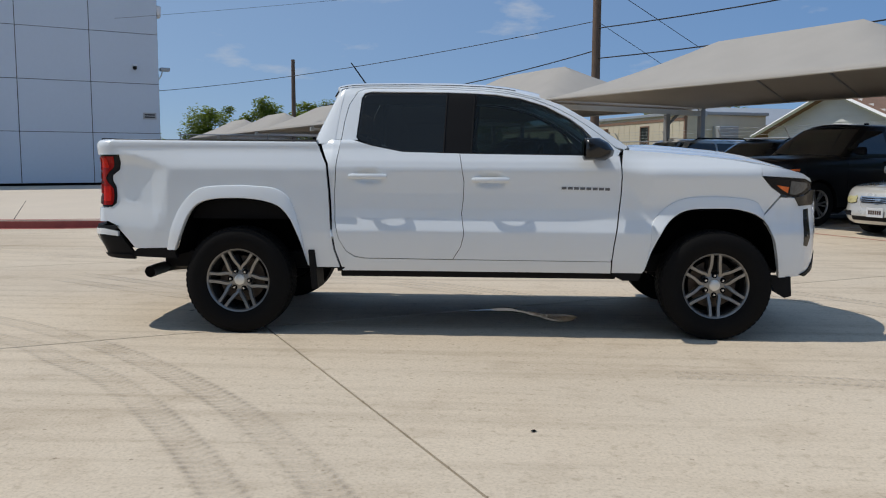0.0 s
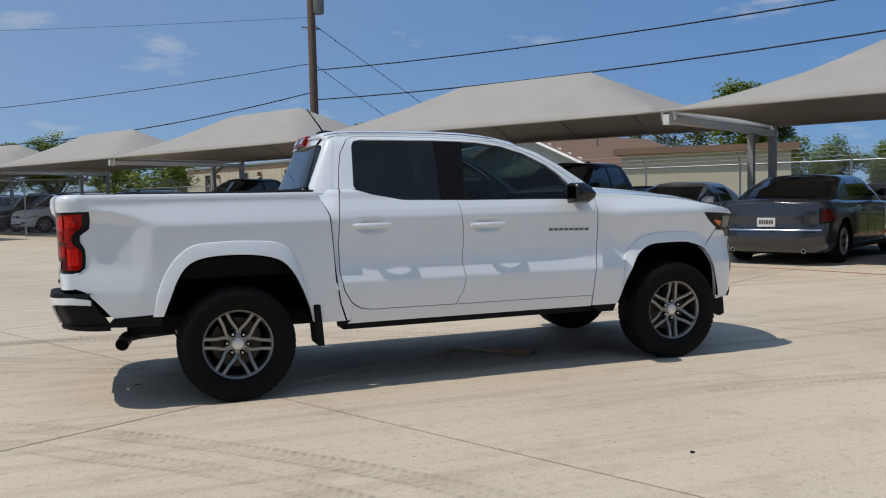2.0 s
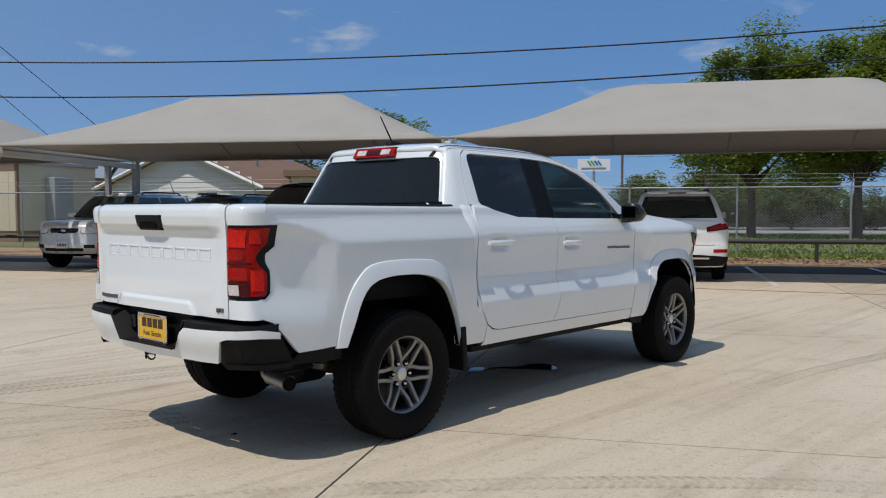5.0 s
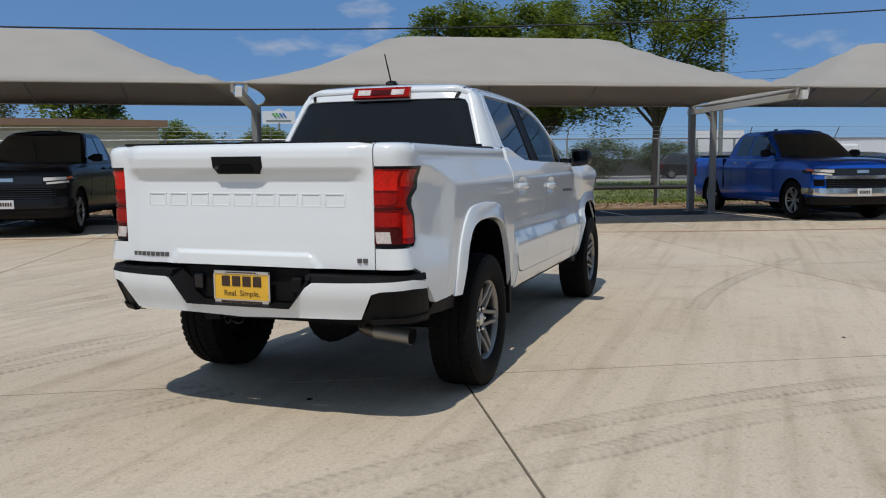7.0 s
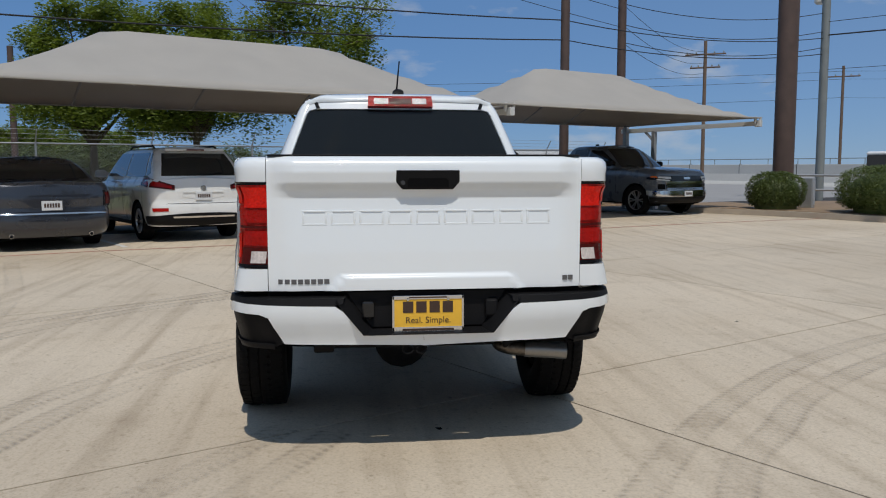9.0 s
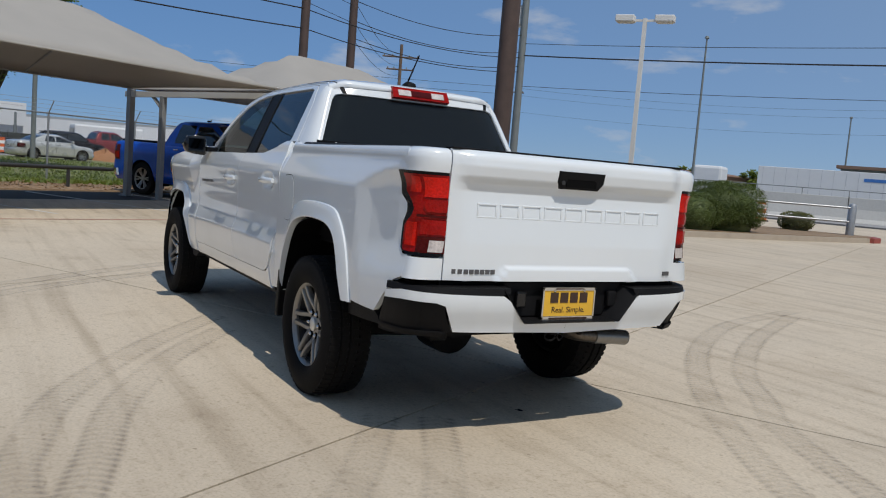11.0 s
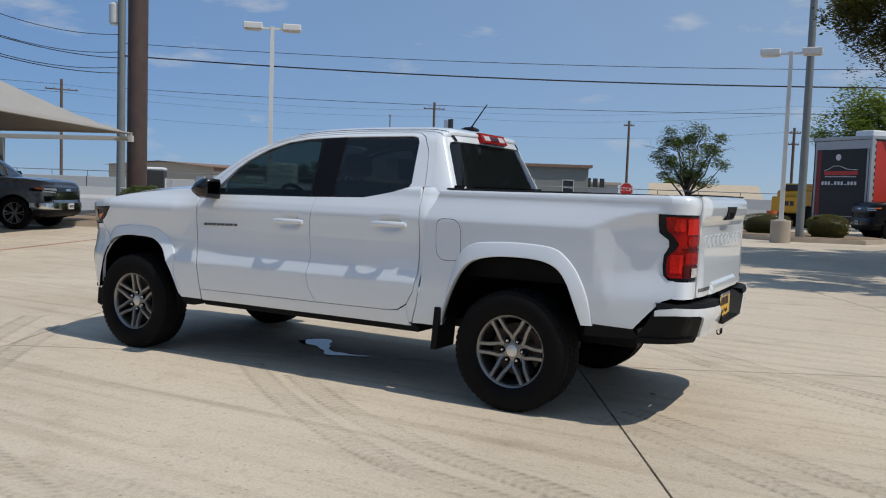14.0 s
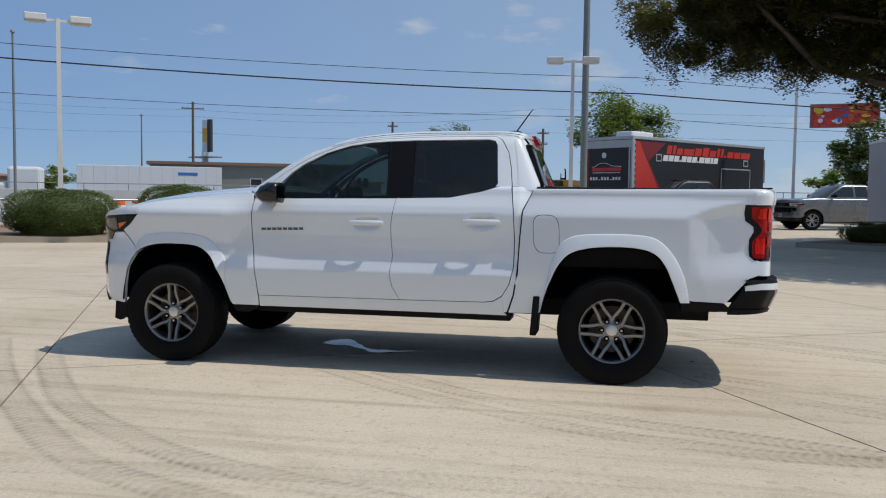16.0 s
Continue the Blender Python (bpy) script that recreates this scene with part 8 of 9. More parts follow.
# roadside sign on a pole
rs = thing("roadside_sign", "white roadside sign with blue and green shapes", "sign", where=pose(74, 45.6, 0, 0, 0, 125))
put_mesh("post", tube(bmesh.new(), [(0, 0, 0), (0, 0, 5.6)], 0.14, 10), GREY_POLE, rs)
bm = bmesh.new()
out = [(-1.75, 5.45), (1.75, 5.45), (1.75, 6.8), (0.6, 6.8), (0, 7.1), (-0.6, 6.8), (-1.75, 6.8)]
f0, f1 = [bm.verts.new((x, -0.12, z)) for x, z in out], [bm.verts.new((x, 0.12, z)) for x, z in out]
bm.faces.new(f0), bm.faces.new(f1)
for i in range(len(out)):
    bm.faces.new((f0[i], f0[(i + 1) % len(out)], f1[(i + 1) % len(out)], f1[i]))
put_mesh("face", bm, SIGN_WHITE, rs)
for k, mt in enumerate((SIGN_BLUE, SIGN_BLUE, SIGN_GREEN, SIGN_GREEN)):
    for s in (-1, 1):
        put_mesh("logo_stroke", tube(bmesh.new(), [(-0.75 + k * 0.36, s * 0.13, 6.15), (-0.42 + k * 0.36, s * 0.13, 6.60)], 0.10, 6), mt, rs)
for s in (-1, 1):
    put_mesh("word_bar", boxed(-1.3, 1.35, *sorted((s * 0.12, s * 0.15)), 5.68, 5.86), GREY_POLE, rs)

# orange and white store across the street
st = thing("roadside_store", "long white store with an orange fascia", "building", where=pose(84, -6, 0, 0, 0, 84))
put_mesh("wall", boxed(-16, 3, 0, 12, 0, 2.75), SIGN_WHITE, st)
put_mesh("orange_band", boxed(-3.2, 3.0, -0.4, 0, 1.3, 2.4), ORANGE, st)
put_mesh("wall", boxed(3, 8, 0, 11, 0, 2.75), SIGN_WHITE, st)
put_mesh("roof", boxed(-16.4, 8.4, -0.6, 12, 2.75, 2.95), METAL_ROOF, st)
put_mesh("logo_bar", boxed(4.5, 6.8, -0.45, -0.4, 1.6, 2.2), SIGN_WHITE, st)
for x in (-12, -7, -1, 4):
    put_mesh("shop_window", boxed(x, x + 3.2, -0.03, 0, 0.3, 1.2), WIN_DARK, st)
ch = thing("roadside_sign", "large white roadside sign with red and dark bars", "sign", where=pose(69, 0.5, -0.03, 0, 0, 92))
put_mesh("post", tube(bmesh.new(), [(-1.5, 0.3, 0), (-1.5, 0.3, 3)], 0.14, 8), GREY_POLE, ch)
put_mesh("post", tube(bmesh.new(), [(1.5, 0.3, 0), (1.5, 0.3, 3)], 0.14, 8), GREY_POLE, ch)
put_mesh("face", boxed(-2.25, 2.25, 0, 0.4, 1.95, 3.75), SIGN_WHITE, ch)
put_mesh("red_square", boxed(-0.45, 0.45, -0.04, 0, 2.98, 3.66), STOP_RED, ch)
for z, w in ((2.62, 1.7), (2.36, 0.8), (2.1, 1.5)):
    put_mesh("word_bar", boxed(-w, w, -0.04, 0, z, z + (0.26 if z > 2.5 else 0.14)), DARK_GAP, ch)
van = thing("delivery_van", "white and blue delivery van across the street", "van", where=pose(66, -7, 0, 0, 0, 95))
put_mesh("body", boxed(-3.0, 2.2, -1, 1, 0.4, 2.4, 0.15), SIGN_WHITE, van)
put_mesh("stripe", boxed(-2.9, 0.4, -1.012, -1.0, 0.9, 1.9), SIGN_BLUE, van)
put_mesh("windscreen", boxed(1.3, 2.22, -0.9, 0.9, 1.4, 2.1, 0.05), WIN_DARK, van)
for x in (-2.0, 1.5):
    put_mesh("wheel", turned(bmesh.new(), [(0.36, -1.02), (0.36, 1.02)], pose(x, 0, 0.36, 90), 18), RUBBER, van)

# ---------- south side: road, walls, buildings ----------
wallS = [(75, -30), (46, -41), (19, -57), (-12, -66), (-60, -72)]
for i, (a, b) in enumerate(zip(wallS, wallS[1:])):
    a, b = Vector((*a, 0)), Vector((*b, 0))
    d = (b - a).normalized()
    L = (b - a).length
    ang = math.degrees(math.atan2(d.y, d.x))
    w = tagged(put_mesh("retaining_wall", boxed(0, L, -0.15, 0.15, 0, 1.5, 0.02), CONC_WALL, where=pose(a.x, a.y, 0, 0, 0, ang)), "long pale concrete roadside wall", "wall", kind="structure")
    n = int(L / 6)
    for k in range(1, n):
        put_mesh("wall_joint", boxed(k * 6.0, k * 6.0 + 0.05, -0.165, 0.165, 0, 1.52), JOINT, w)
    bm = bmesh.new()
    grid_faces(bm, [[(x, y, z) for y, z in ((-7.3, 0), (-7.15, 0.25), (-7.05, 0.8), (-6.9, 0.8), (-6.8, 0.25), (-6.65, 0))] for x in np.linspace(0, L, 2 + int(L / 5))])
    br = put_mesh("road_barrier", bm, CONC_WALL, where=pose(a.x, a.y, -0.03, 0, 0, ang))
    tagged(br, "low pale concrete road barrier", "barrier", kind="structure")
    put_mesh("rail", tube(bmesh.new(), [(0, 0, 1.95), (L, 0, 1.95)], 0.035, 6), GREY_POLE, w)
    for k in range(int(L / 3)):
        put_mesh("rail_post", tube(bmesh.new(), [(k * 3, 0, 1.5), (k * 3, 0, 1.95)], 0.03, 5), GREY_POLE, w)


shop("tan_store", "long tan metal building with a brown roof edge", 66.3, -76.0, -79, 25, 14, 3.1, TAN, TRIM_BROWN, 0, TRIM_BROWN, 0.5)
for k in range(38):
    put_mesh("metal_rib", boxed(-11.4 + k * 0.61, -11.32 + k * 0.61, -0.04, 0, 0, 2.5), TAN, bpy.data.objects["tan_store"])
shop("grey_office", "long grey-green mobile office with white windows", 29.05, -61.75, 207.0, 17.4, 6, 3.75, GREY_SIDING, TRIM_BROWN, 5)
cr = shop("sales_building", "low pale building with dark sign bars on its roof", 26.5, -76, 204, 9, 6, 2.5, CONC_WALL, TAN, 0)
for k in range(9):
    put_mesh("sign_bar", boxed(3.1 - k * 0.68 - 0.46, 3.1 - k * 0.68, -0.32, -0.2, 2.2, 3.1), GUARD, cr)
shop("tan_roof_store", "low building with a tan pitched roof", 14.0, -79, 195, 10, 9, 1.6, CONC_WALL, TAN, 0, None, 1.3)
shop("sales_office", "small pale sales office", -7, -74, 185, 8, 6, 2.9, CONC_WALL, TRIM_BROWN, 2)
mk = thing("box_trailer", "long white box trailer with a blue logo bar behind the wall", "trailer", where=pose(34.0, -53.2, 0, 0, 0, 210.8))
put_mesh("box", boxed(-5.35, 5.35, 0, 2.4, 0.9, 3.4, 0.03), SIGN_WHITE, mk)
for k in range(13):
    put_mesh("seam", boxed(-5.0 + k * 0.83, -4.985 + k * 0.83, -0.008, 0, 0.95, 3.35), METAL_ROOF, mk)
put_mesh("logo_bar", boxed(2.0, 3.5, -0.02, 0, 2.72, 2.95), SIGN_BLUE, mk)
for x in (-4.5, -3.2, 4.6):
    put_mesh("wheel", turned(bmesh.new(), [(0.5, 0), (0.5, 2.6)], pose(x, 2.6, 0.5, 90), 18), RUBBER, mk)
cabx = thing("semi_truck", "white semi truck cab in front of the trailer", "truck", where=pose(41.6, -48.8, 0, 0, 0, 30.8))
put_mesh("cab", boxed(-1.2, 1.0, 0, 2.4, 0.9, 3.1, 0.2), SIGN_WHITE, cabx)
put_mesh("hood", boxed(1.0, 2.8, 0.2, 2.2, 0.9, 2.0, 0.25), SIGN_WHITE, cabx)
put_mesh("side_window", boxed(-0.2, 0.8, -0.02, 0.01, 2.0, 2.8), WIN_DARK, cabx)
put_mesh("wheel", turned(bmesh.new(), [(0.5, 0), (0.5, 2.4)], pose(2.0, 2.4, 0.5, 90), 18), RUBBER, cabx)
bb = thing("billboard", "yellow-edged billboard seen edge-on, on a pale column", "billboard", where=pose(37.2, -68.2, 0, 0, 0, 152))
put_mesh("column", tube(bmesh.new(), [(0, 0, 0), (0, 0, 5.3)], 0.32, 14), LAMP_PAINT, bb, smooth=60)
put_mesh("panel", boxed(-0.9, 0.15, 0.3, 0.5, 5.3, 8.4), LAMP_PAINT, bb)
put_mesh("poster", boxed(-0.8, 0.05, 0.26, 0.3, 6.3, 7.6), YELLOW, bb)
put_mesh("back_panel", boxed(0.20, 0.75, 0.1, 0.35, 5.3, 8.4), GUARD, bb)
put_mesh("catwalk", boxed(-1.6, 1.6, -0.8, 0.8, 4.75, 4.85), GREY_POLE, bb)
rb2 = thing("billboard", "red and orange billboard on a steel post", "billboard", where=pose(-20.5, -66, 0, 0, 0, 172))
put_mesh("column", tube(bmesh.new(), [(0, 0.4, 0), (0, 0.4, 7)], 0.3, 12), GREY_POLE, rb2)
RED_SIGN = world_position(material("red_poster", (0.55, 0.05, 0.03), 0.6, var=0.6, scale=0.9, fine=3))
put_mesh("face", boxed(-3.6, 1.3, 0, 0.3, 7.3, 9.05), RED_SIGN, rb2)
put_mesh("frame", boxed(-3.7, 1.4, 0.05, 0.34, 7.22, 9.13), GREY_POLE, rb2)
rng = np.random.default_rng(12)
for k in range(26):
    x, z, w, h = rng.uniform(-3.4, 1.0), rng.uniform(7.45, 8.75), rng.uniform(0.12, 0.42), rng.uniform(0.08, 0.30)
    if -3.0 < x < -1.0:
        mt = (SIGN_BLUE, SIGN_WHITE)[k % 2]
        w *= 0.8
    else:
        mt = (ORANGE, YELLOW, ORANGE, STOP_RED)[k % 4]
    put_mesh("poster_shape", turned(bmesh.new(), [(w, -0.02 - 0.002 * k), (w, -0.01)], Matrix.Translation((x, 0, z)) @ pose(0, 0, 0, -90) @ Matrix.Diagonal((1, h / w, 1, 1)), 9), mt, rb2)
tw = thing("silo_tower", "grey plant tower far off", "tower", where=pose(86.8, -127.8, 0))
for dx, h in ((-0.7, 4.6), (0.2, 5.6), (1.1, 5.0)):
    put_mesh("silo", turned(bmesh.new(), [(0.42, 0), (0.42, h), (0.2, h + 0.4)], Matrix.Translation((dx, 0, 0)), 14), GREY_POLE, tw)

# stop sign
ss = thing("stop_sign", "red octagonal stop sign on a steel post", "sign", where=pose(10.1, -40.2, 0, 0, 0, 205))
put_mesh("post", tube(bmesh.new(), [(0, 0.03, 0), (0, 0.03, 2.0)], 0.03, 8), GALV, ss)
put_mesh("prop", tube(bmesh.new(), [(0.5, 0.3, 0), (0, 0.03, 1.0)], 0.025, 6), GALV, ss)
for r, y0, y1, mt, nm in ((0.40, -0.004, 0.008, SIGN_WHITE, "border"), (0.37, -0.009, -0.0045, STOP_RED, "plate")):
    bm = bmesh.new()
    turned(bm, [(r, y0), (r, y1)], Matrix.Translation((0, 0, 1.75)) @ pose(0, 0, 0, 90) @ Matrix.Rotation(math.pi / 8, 4, "Z") @ Matrix.Diagonal((1, 1, -1, 1)), 8)
    put_mesh(nm, bm, mt, ss)
words("STOP", 0.30, pose(0, -0.011, 1.75, 90), SIGN_WHITE, ss, "lettering", 0.002)

# islands with kerbs
MULCH = world_position(material("brown_mulch", (0.26, 0.18, 0.11), 0.95, var=0.35, scale=4, fine=30, bump=0.6))


def island(pts, label):
    poly_slab("kerb_island", pts, -0.02, 0.15, KERB_CONC, label, "kerb", bevel=0.02)
    c = Vector((*np.mean(pts, 0), 0))
    ins = [tuple((Vector((*p, 0)) - c) * (1 - 0.16 / max(0.3, (Vector((*p, 0)) - c).length)) + c)[:2] for p in pts]
    poly_slab("planting_bed", ins, 0.10, 0.165, MULCH, "brown mulch bed inside the kerb", "planting bed")


island([tuple(q)[:2] for q in smooth_path([(10.0, -13.6), (10.0, -17.5), (10.2, -21.0), (10.5, -22.8), (11.3, -23.5), (12.4, -22.6), (17.5, -19.6), (20.5, -16), (19.5, -10.2), (17.4, -9.4), (15.0, -11.0), (12, -12.4), (10.0, -13.6)], 70)][:-1], "curved concrete kerb island with shrubs")
island([tuple(q)[:2] for q in smooth_path([(-2.5, -26.2), (0.5, -25.6), (3.4, -28.2), (6.0, -32.0), (5.0, -34.0), (0, -31.5), (-3.0, -29), (-2.5, -26.2)], 50)][:-1], "concrete kerb island under a lot lamp")
island([tuple(q)[:2] for q in smooth_path([(7.8, -36.5), (9.0, -35.4), (12.5, -38), (16, -42), (14, -43.5), (9, -40), (7.8, -36.5)], 40)][:-1], "low kerb island under the stop sign")
island([tuple(q)[:2] for q in smooth_path([(-6.6, -18.2), (-8.2, -17.0), (-13, -15.5), (-15.5, -17), (-14, -20), (-9, -20.4), (-6.6, -18.2)], 50)][:-1], "shaded kerb island under a large tree")
tip = poly_slab("red_kerb_end", [(10.25, -22.4), (10.42, -23.0), (11.0, -23.6), (11.6, -23.4), (11.5, -23.2), (11.0, -23.3), (10.6, -22.85), (10.45, -22.3)], 0.0, 0.158, RED_KERB, "red painted kerb end", "kerb")
gd = thing("pipe_railing", "grey pipe railing behind the shrubs", "railing")
for z in (0.50, 0.95):
    put_mesh("rail", tube(bmesh.new(), [(19, -13.5, z + 0.1), (13.5, -19.5, z + 0.1), (11.2, -22.4, z + 0.1)], 0.035, 8), GALV, gd, smooth=60)
for t in np.linspace(0, 1, 5):
    p = Vector((19, -13.5, 0)).lerp(Vector((13.5, -19.5, 0)), t)
    put_mesh("post", tube(bmesh.new(), [p + Vector((0, 0, 0.1)), p + Vector((0, 0, 1.08))], 0.03, 8), GALV, gd)
bo = thing("steel_bollard", "thick grey steel bollard at the island end", "bollard", "bollards", where=pose(11.2, -22.5, 0.15))
put_mesh("tube", turned(bmesh.new(), [(0.13, 0), (0.13, 0.95), (0.10, 1.02), (0.02, 1.05)], None, 18), GALV, bo, smooth=40)

BARREL_W = material("white_band", (0.75, 0.74, 0.72), 0.5)
for x, y in ((17.6, -23.3), (16.9, -24.0), (1.2, -31.0), (21, -30), (54.5, 0.4), (62, -4.1)):
    b = thing("traffic_barrel", "orange traffic barrel with white bands", "traffic barrel", "traffic barrels", where=pose(x, y, 0.0))
    for k in range(5):
        z = k * 0.20
        r0, r1 = 0.30 - 0.022 * k, 0.30 - 0.022 * (k + 1) + 0.006
        put_mesh("band", turned(bmesh.new(), [(r0, z), (r1, z + 0.195)], None, 20), BARREL_W if k % 2 else ORANGE, b, smooth=40)
    put_mesh("base", turned(bmesh.new(), [(0.40, 0), (0.38, 0.05), (0.3, 0.06)], None, 20), RUBBER, b)
for x, y, a in ((21.5, -20.5, -35), (24, -22, -35)):
    h = thing("road_barricade", "red and white striped road barricade", "barricade", "barricades", where=pose(x, y, 0, 0, 0, a))
    for z in (0.5, 0.95, 1.4):
        put_mesh("board", boxed(-1.2, 1.2, -0.02, 0.02, z, z + 0.2), SIGN_WHITE, h)
        for k in range(6):
            put_mesh("stripe", boxed(-1.15 + k * 0.4, -0.95 + k * 0.4, -0.026, -0.018, z + 0.005, z + 0.195), ORANGE, h)
    for x2 in (-0.9, 0.9):
        put_mesh("leg", boxed(x2 - 0.03, x2 + 0.03, -0.3, 0.3, 0, 0.05), GALV, h)
        put_mesh("upright", boxed(x2 - 0.03, x2 + 0.03, 0.02, 0.06, 0, 1.6), GALV, h)

# verge clutter, traffic beyond the wall
HYDRANT = material("faded_hydrant_paint", (0.30, 0.06, 0.07), 0.6, var=0.25, scale=9)
SOIL = world_position(material("orange_soil", (0.36, 0.17, 0.075), 0.95, var=0.3, scale=3, fine=30, bump=0.8))
hy = thing("fire_hydrant", "faded red fire hydrant on the verge", "hydrant", where=pose(23.6, -22.25, -0.03))
put_mesh("barrel", turned(bmesh.new(), [(0.16, 0), (0.16, 0.05), (0.11, 0.06), (0.11, 0.48), (0.15, 0.50), (0.15, 0.54), (0.12, 0.62), (0.05, 0.68), (0.04, 0.74), (0.01, 0.74)], None, 18), HYDRANT, hy, smooth=40)
for a in (0, 90, 180):
    put_mesh("nozzle", turned(bmesh.new(), [(0.06, 0), (0.06, 0.19), (0.045, 0.20), (0.03, 0.23)], pose(0, 0, 0.40, 0, 90, a) , 12), HYDRANT, hy, smooth=40)
rng = np.random.default_rng(31)
md = bmesh.new()
grid_faces(md, [[((1.55 * r) * math.cos(a), (0.95 * r) * math.sin(a), 0.72 * (1 - r) ** 0.8 * (1 + 0.22 * math.sin(3 * a + 5 * r)) + rng.uniform(-0.03, 0.03) * (1 - r)) for a in np.linspace(0, 2 * math.pi, 26, endpoint=False)] for r in np.linspace(1, 0.02, 9)], wrap=True)
heap = tagged(put_mesh("soil_mound", md, SOIL, where=pose(24.9, -24.4, -0.03, 0, 0, 40), smooth=50), "heap of loose orange soil on the verge", "soil", "soil heaps")
copy_thing(heap, pose(50.5, -5.2, -0.03, 0, 0, 80))
pp = turned(bmesh.new(), [(0.24, 0), (0.24, 2.2), (0.21, 2.2), (0.21, 0)], pose(0, 0, 0.24, 0, 90, 140), 20, closed=True)
tagged(put_mesh("drain_pipe", pp, SIGN_WHITE, where=pose(21.2, -20.9, 0.14), smooth=40), "white plastic drain pipe lying on the verge", "pipe")
pt = thing("portable_toilet", "dark grey portable toilet with a white roof", "portable toilet", where=pose(28.9, -23.8, -0.03, 0, 0, 40))
put_mesh("cabin", boxed(-0.55, 0.55, -0.55, 0.55, 0.08, 1.85, 0.03), GUARD, pt)
put_mesh("roof", boxed(-0.58, 0.58, -0.58, 0.58, 1.84, 2.02, 0.10), SIGN_WHITE, pt)
put_mesh("notice", boxed(-0.58, -0.55, -0.2, 0.2, 1.0, 1.5), SIGN_WHITE, pt)
put_mesh("skid", boxed(-0.5, 0.5, -0.5, 0.5, 0.0, 0.08), GUARD, pt)
for x, y, w, h in ((16.62, -12.10, 0.36, 0.95), (16.05, -12.75, 0.32, 0.85)):
    ub = thing("utility_cabinet", "grey steel utility cabinet at the pylon foot", "cabinet", "utility cabinets", where=pose(x, y, 0.16, 0, 0, 45))
    put_mesh("body", boxed(-w / 2, w / 2, -w / 2, w / 2, 0, h, 0.02), GALV, ub)
    put_mesh("door", boxed(-w / 2 - 0.012, -w / 2, -w * 0.4, w * 0.4, 0.08, h - 0.08, 0.004), METAL_ROOF, ub)
MACHINE_YELLOW = world_position(material("yellow_machine_paint", (0.72, 0.36, 0.02), 0.45, var=0.10))
yb = thing("wheel_loader", "yellow construction machine standing beyond the lettered trailer", "construction machine", where=pose(1.2, -43.4, -0.03, 0, 0, 250))
put_mesh("body", boxed(0, 2.6, 0.1, 1.7, 0.9, 2.05, 0.14), MACHINE_YELLOW, yb)
put_mesh("engine_hood", boxed(0.2, 2.5, 0.2, 1.6, 2.0, 2.42, 0.10), MACHINE_YELLOW, yb)
put_mesh("counterweight", boxed(-0.35, 0.05, 0.0, 1.8, 0.8, 1.7, 0.10), MACHINE_YELLOW, yb)
put_mesh("grille", boxed(-0.02, 0.21, 0.4, 1.4, 2.05, 2.35, 0.01), GUARD, yb)
put_mesh("exhaust_stack", tube(bmesh.new(), [(0.7, 0.45, 2.40), (0.7, 0.45, 2.95), (0.62, 0.45, 3.05)], 0.05, 8), GUARD, yb)
put_mesh("beacon_post", tube(bmesh.new(), [(2.2, 1.4, 2.40), (2.2, 1.4, 2.85)], 0.03, 6), GUARD, yb)
put_mesh("work_lamp", boxed(1.4, 1.6, 0.8, 1.1, 2.41, 2.56, 0.02), GUARD, yb)
for k in range(3):
    put_mesh("number_bar", boxed(-0.37, -0.352, 0.5 + k * 0.28, 0.70 + k * 0.28, 1.2, 1.45), GUARD, yb)
for x in (0.5, 2.3):
    for y in (0.0, 1.45):
        put_mesh("wheel", turned(bmesh.new(), [(0.30, -0.02), (0.58, 0.0), (0.62, 0.06), (0.62, 0.30), (0.58, 0.36), (0.30, 0.38)], pose(x, y + 0.36, 0.62, 90), 22), RUBBER, yb, smooth=40)
# dark screen fence beyond the grass
sf = thing("screen_fence", "low dark screen fence beyond the grass", "fence", where=Matrix())
SCREEN = world_position(material("dark_screen_cloth", (0.045, 0.05, 0.045), 0.9, var=0.3, scale=2))
for k in range(15):
    a, b = uv(-8 + k * 3.0, 47 + 0.15 * k), uv(-5 + k * 3.0, 47.15 + 0.15 * k)
    put_mesh("post", tube(bmesh.new(), [a, a + Vector((0, 0, 1.5))], 0.04, 6), GUARD, sf)
    bm = bmesh.new()
    grid_faces(bm, [[a + V * d + Vector((0, 0, z)), b + V * d + Vector((0, 0, z))] for d, z in ((0, 0.05), (0, 1.35), (0.02, 1.35), (0.02, 0.05))], wrap=False)
    put_mesh("screen", bm, SCREEN, sf)

# ---------- red and black enclosed trailer ----------
TR_BLACK = world_position(material("black_trailer_skin", (0.010, 0.010, 0.011), 0.5, var=0.15, scale=2))
TR_RED = world_position(material("red_trailer_wrap", (0.55, 0.035, 0.02), 0.4, var=0.06))
tr = thing("enclosed_trailer", "black and red enclosed trailer with lettered side", "trailer", where=pose(-2.3, -31.2, 0, 0, 0, -129.4))
TL, TW, TB, TT = 10.7, 2.9, 0.75, 3.95
put_mesh("body", boxed(0, TL, 0, TW, TB, TT, 0.03), TR_BLACK, tr)
put_mesh("roof_edge", boxed(-0.03, TL + 0.03, -0.03, TW + 0.03, TT - 0.02, TT + 0.12, 0.02), METAL_ROOF, tr)
put_mesh("corner_post", boxed(-0.04, 0.12, TW - 0.06, TW + 0.03, TB, TT), METAL_ROOF, tr)
for k in range(12):
    put_mesh("rivet_strip", boxed(0.14, 0.20, TW - 0.002, TW + 0.012, TB + k * 0.27, TB + k * 0.27 + 0.14), METAL_ROOF, tr)
TR_DEEP = world_position(material("deep_red_trailer_wrap", (0.20, 0.012, 0.010), 0.4, var=0.06))
TR_TOP = TT - 0.10
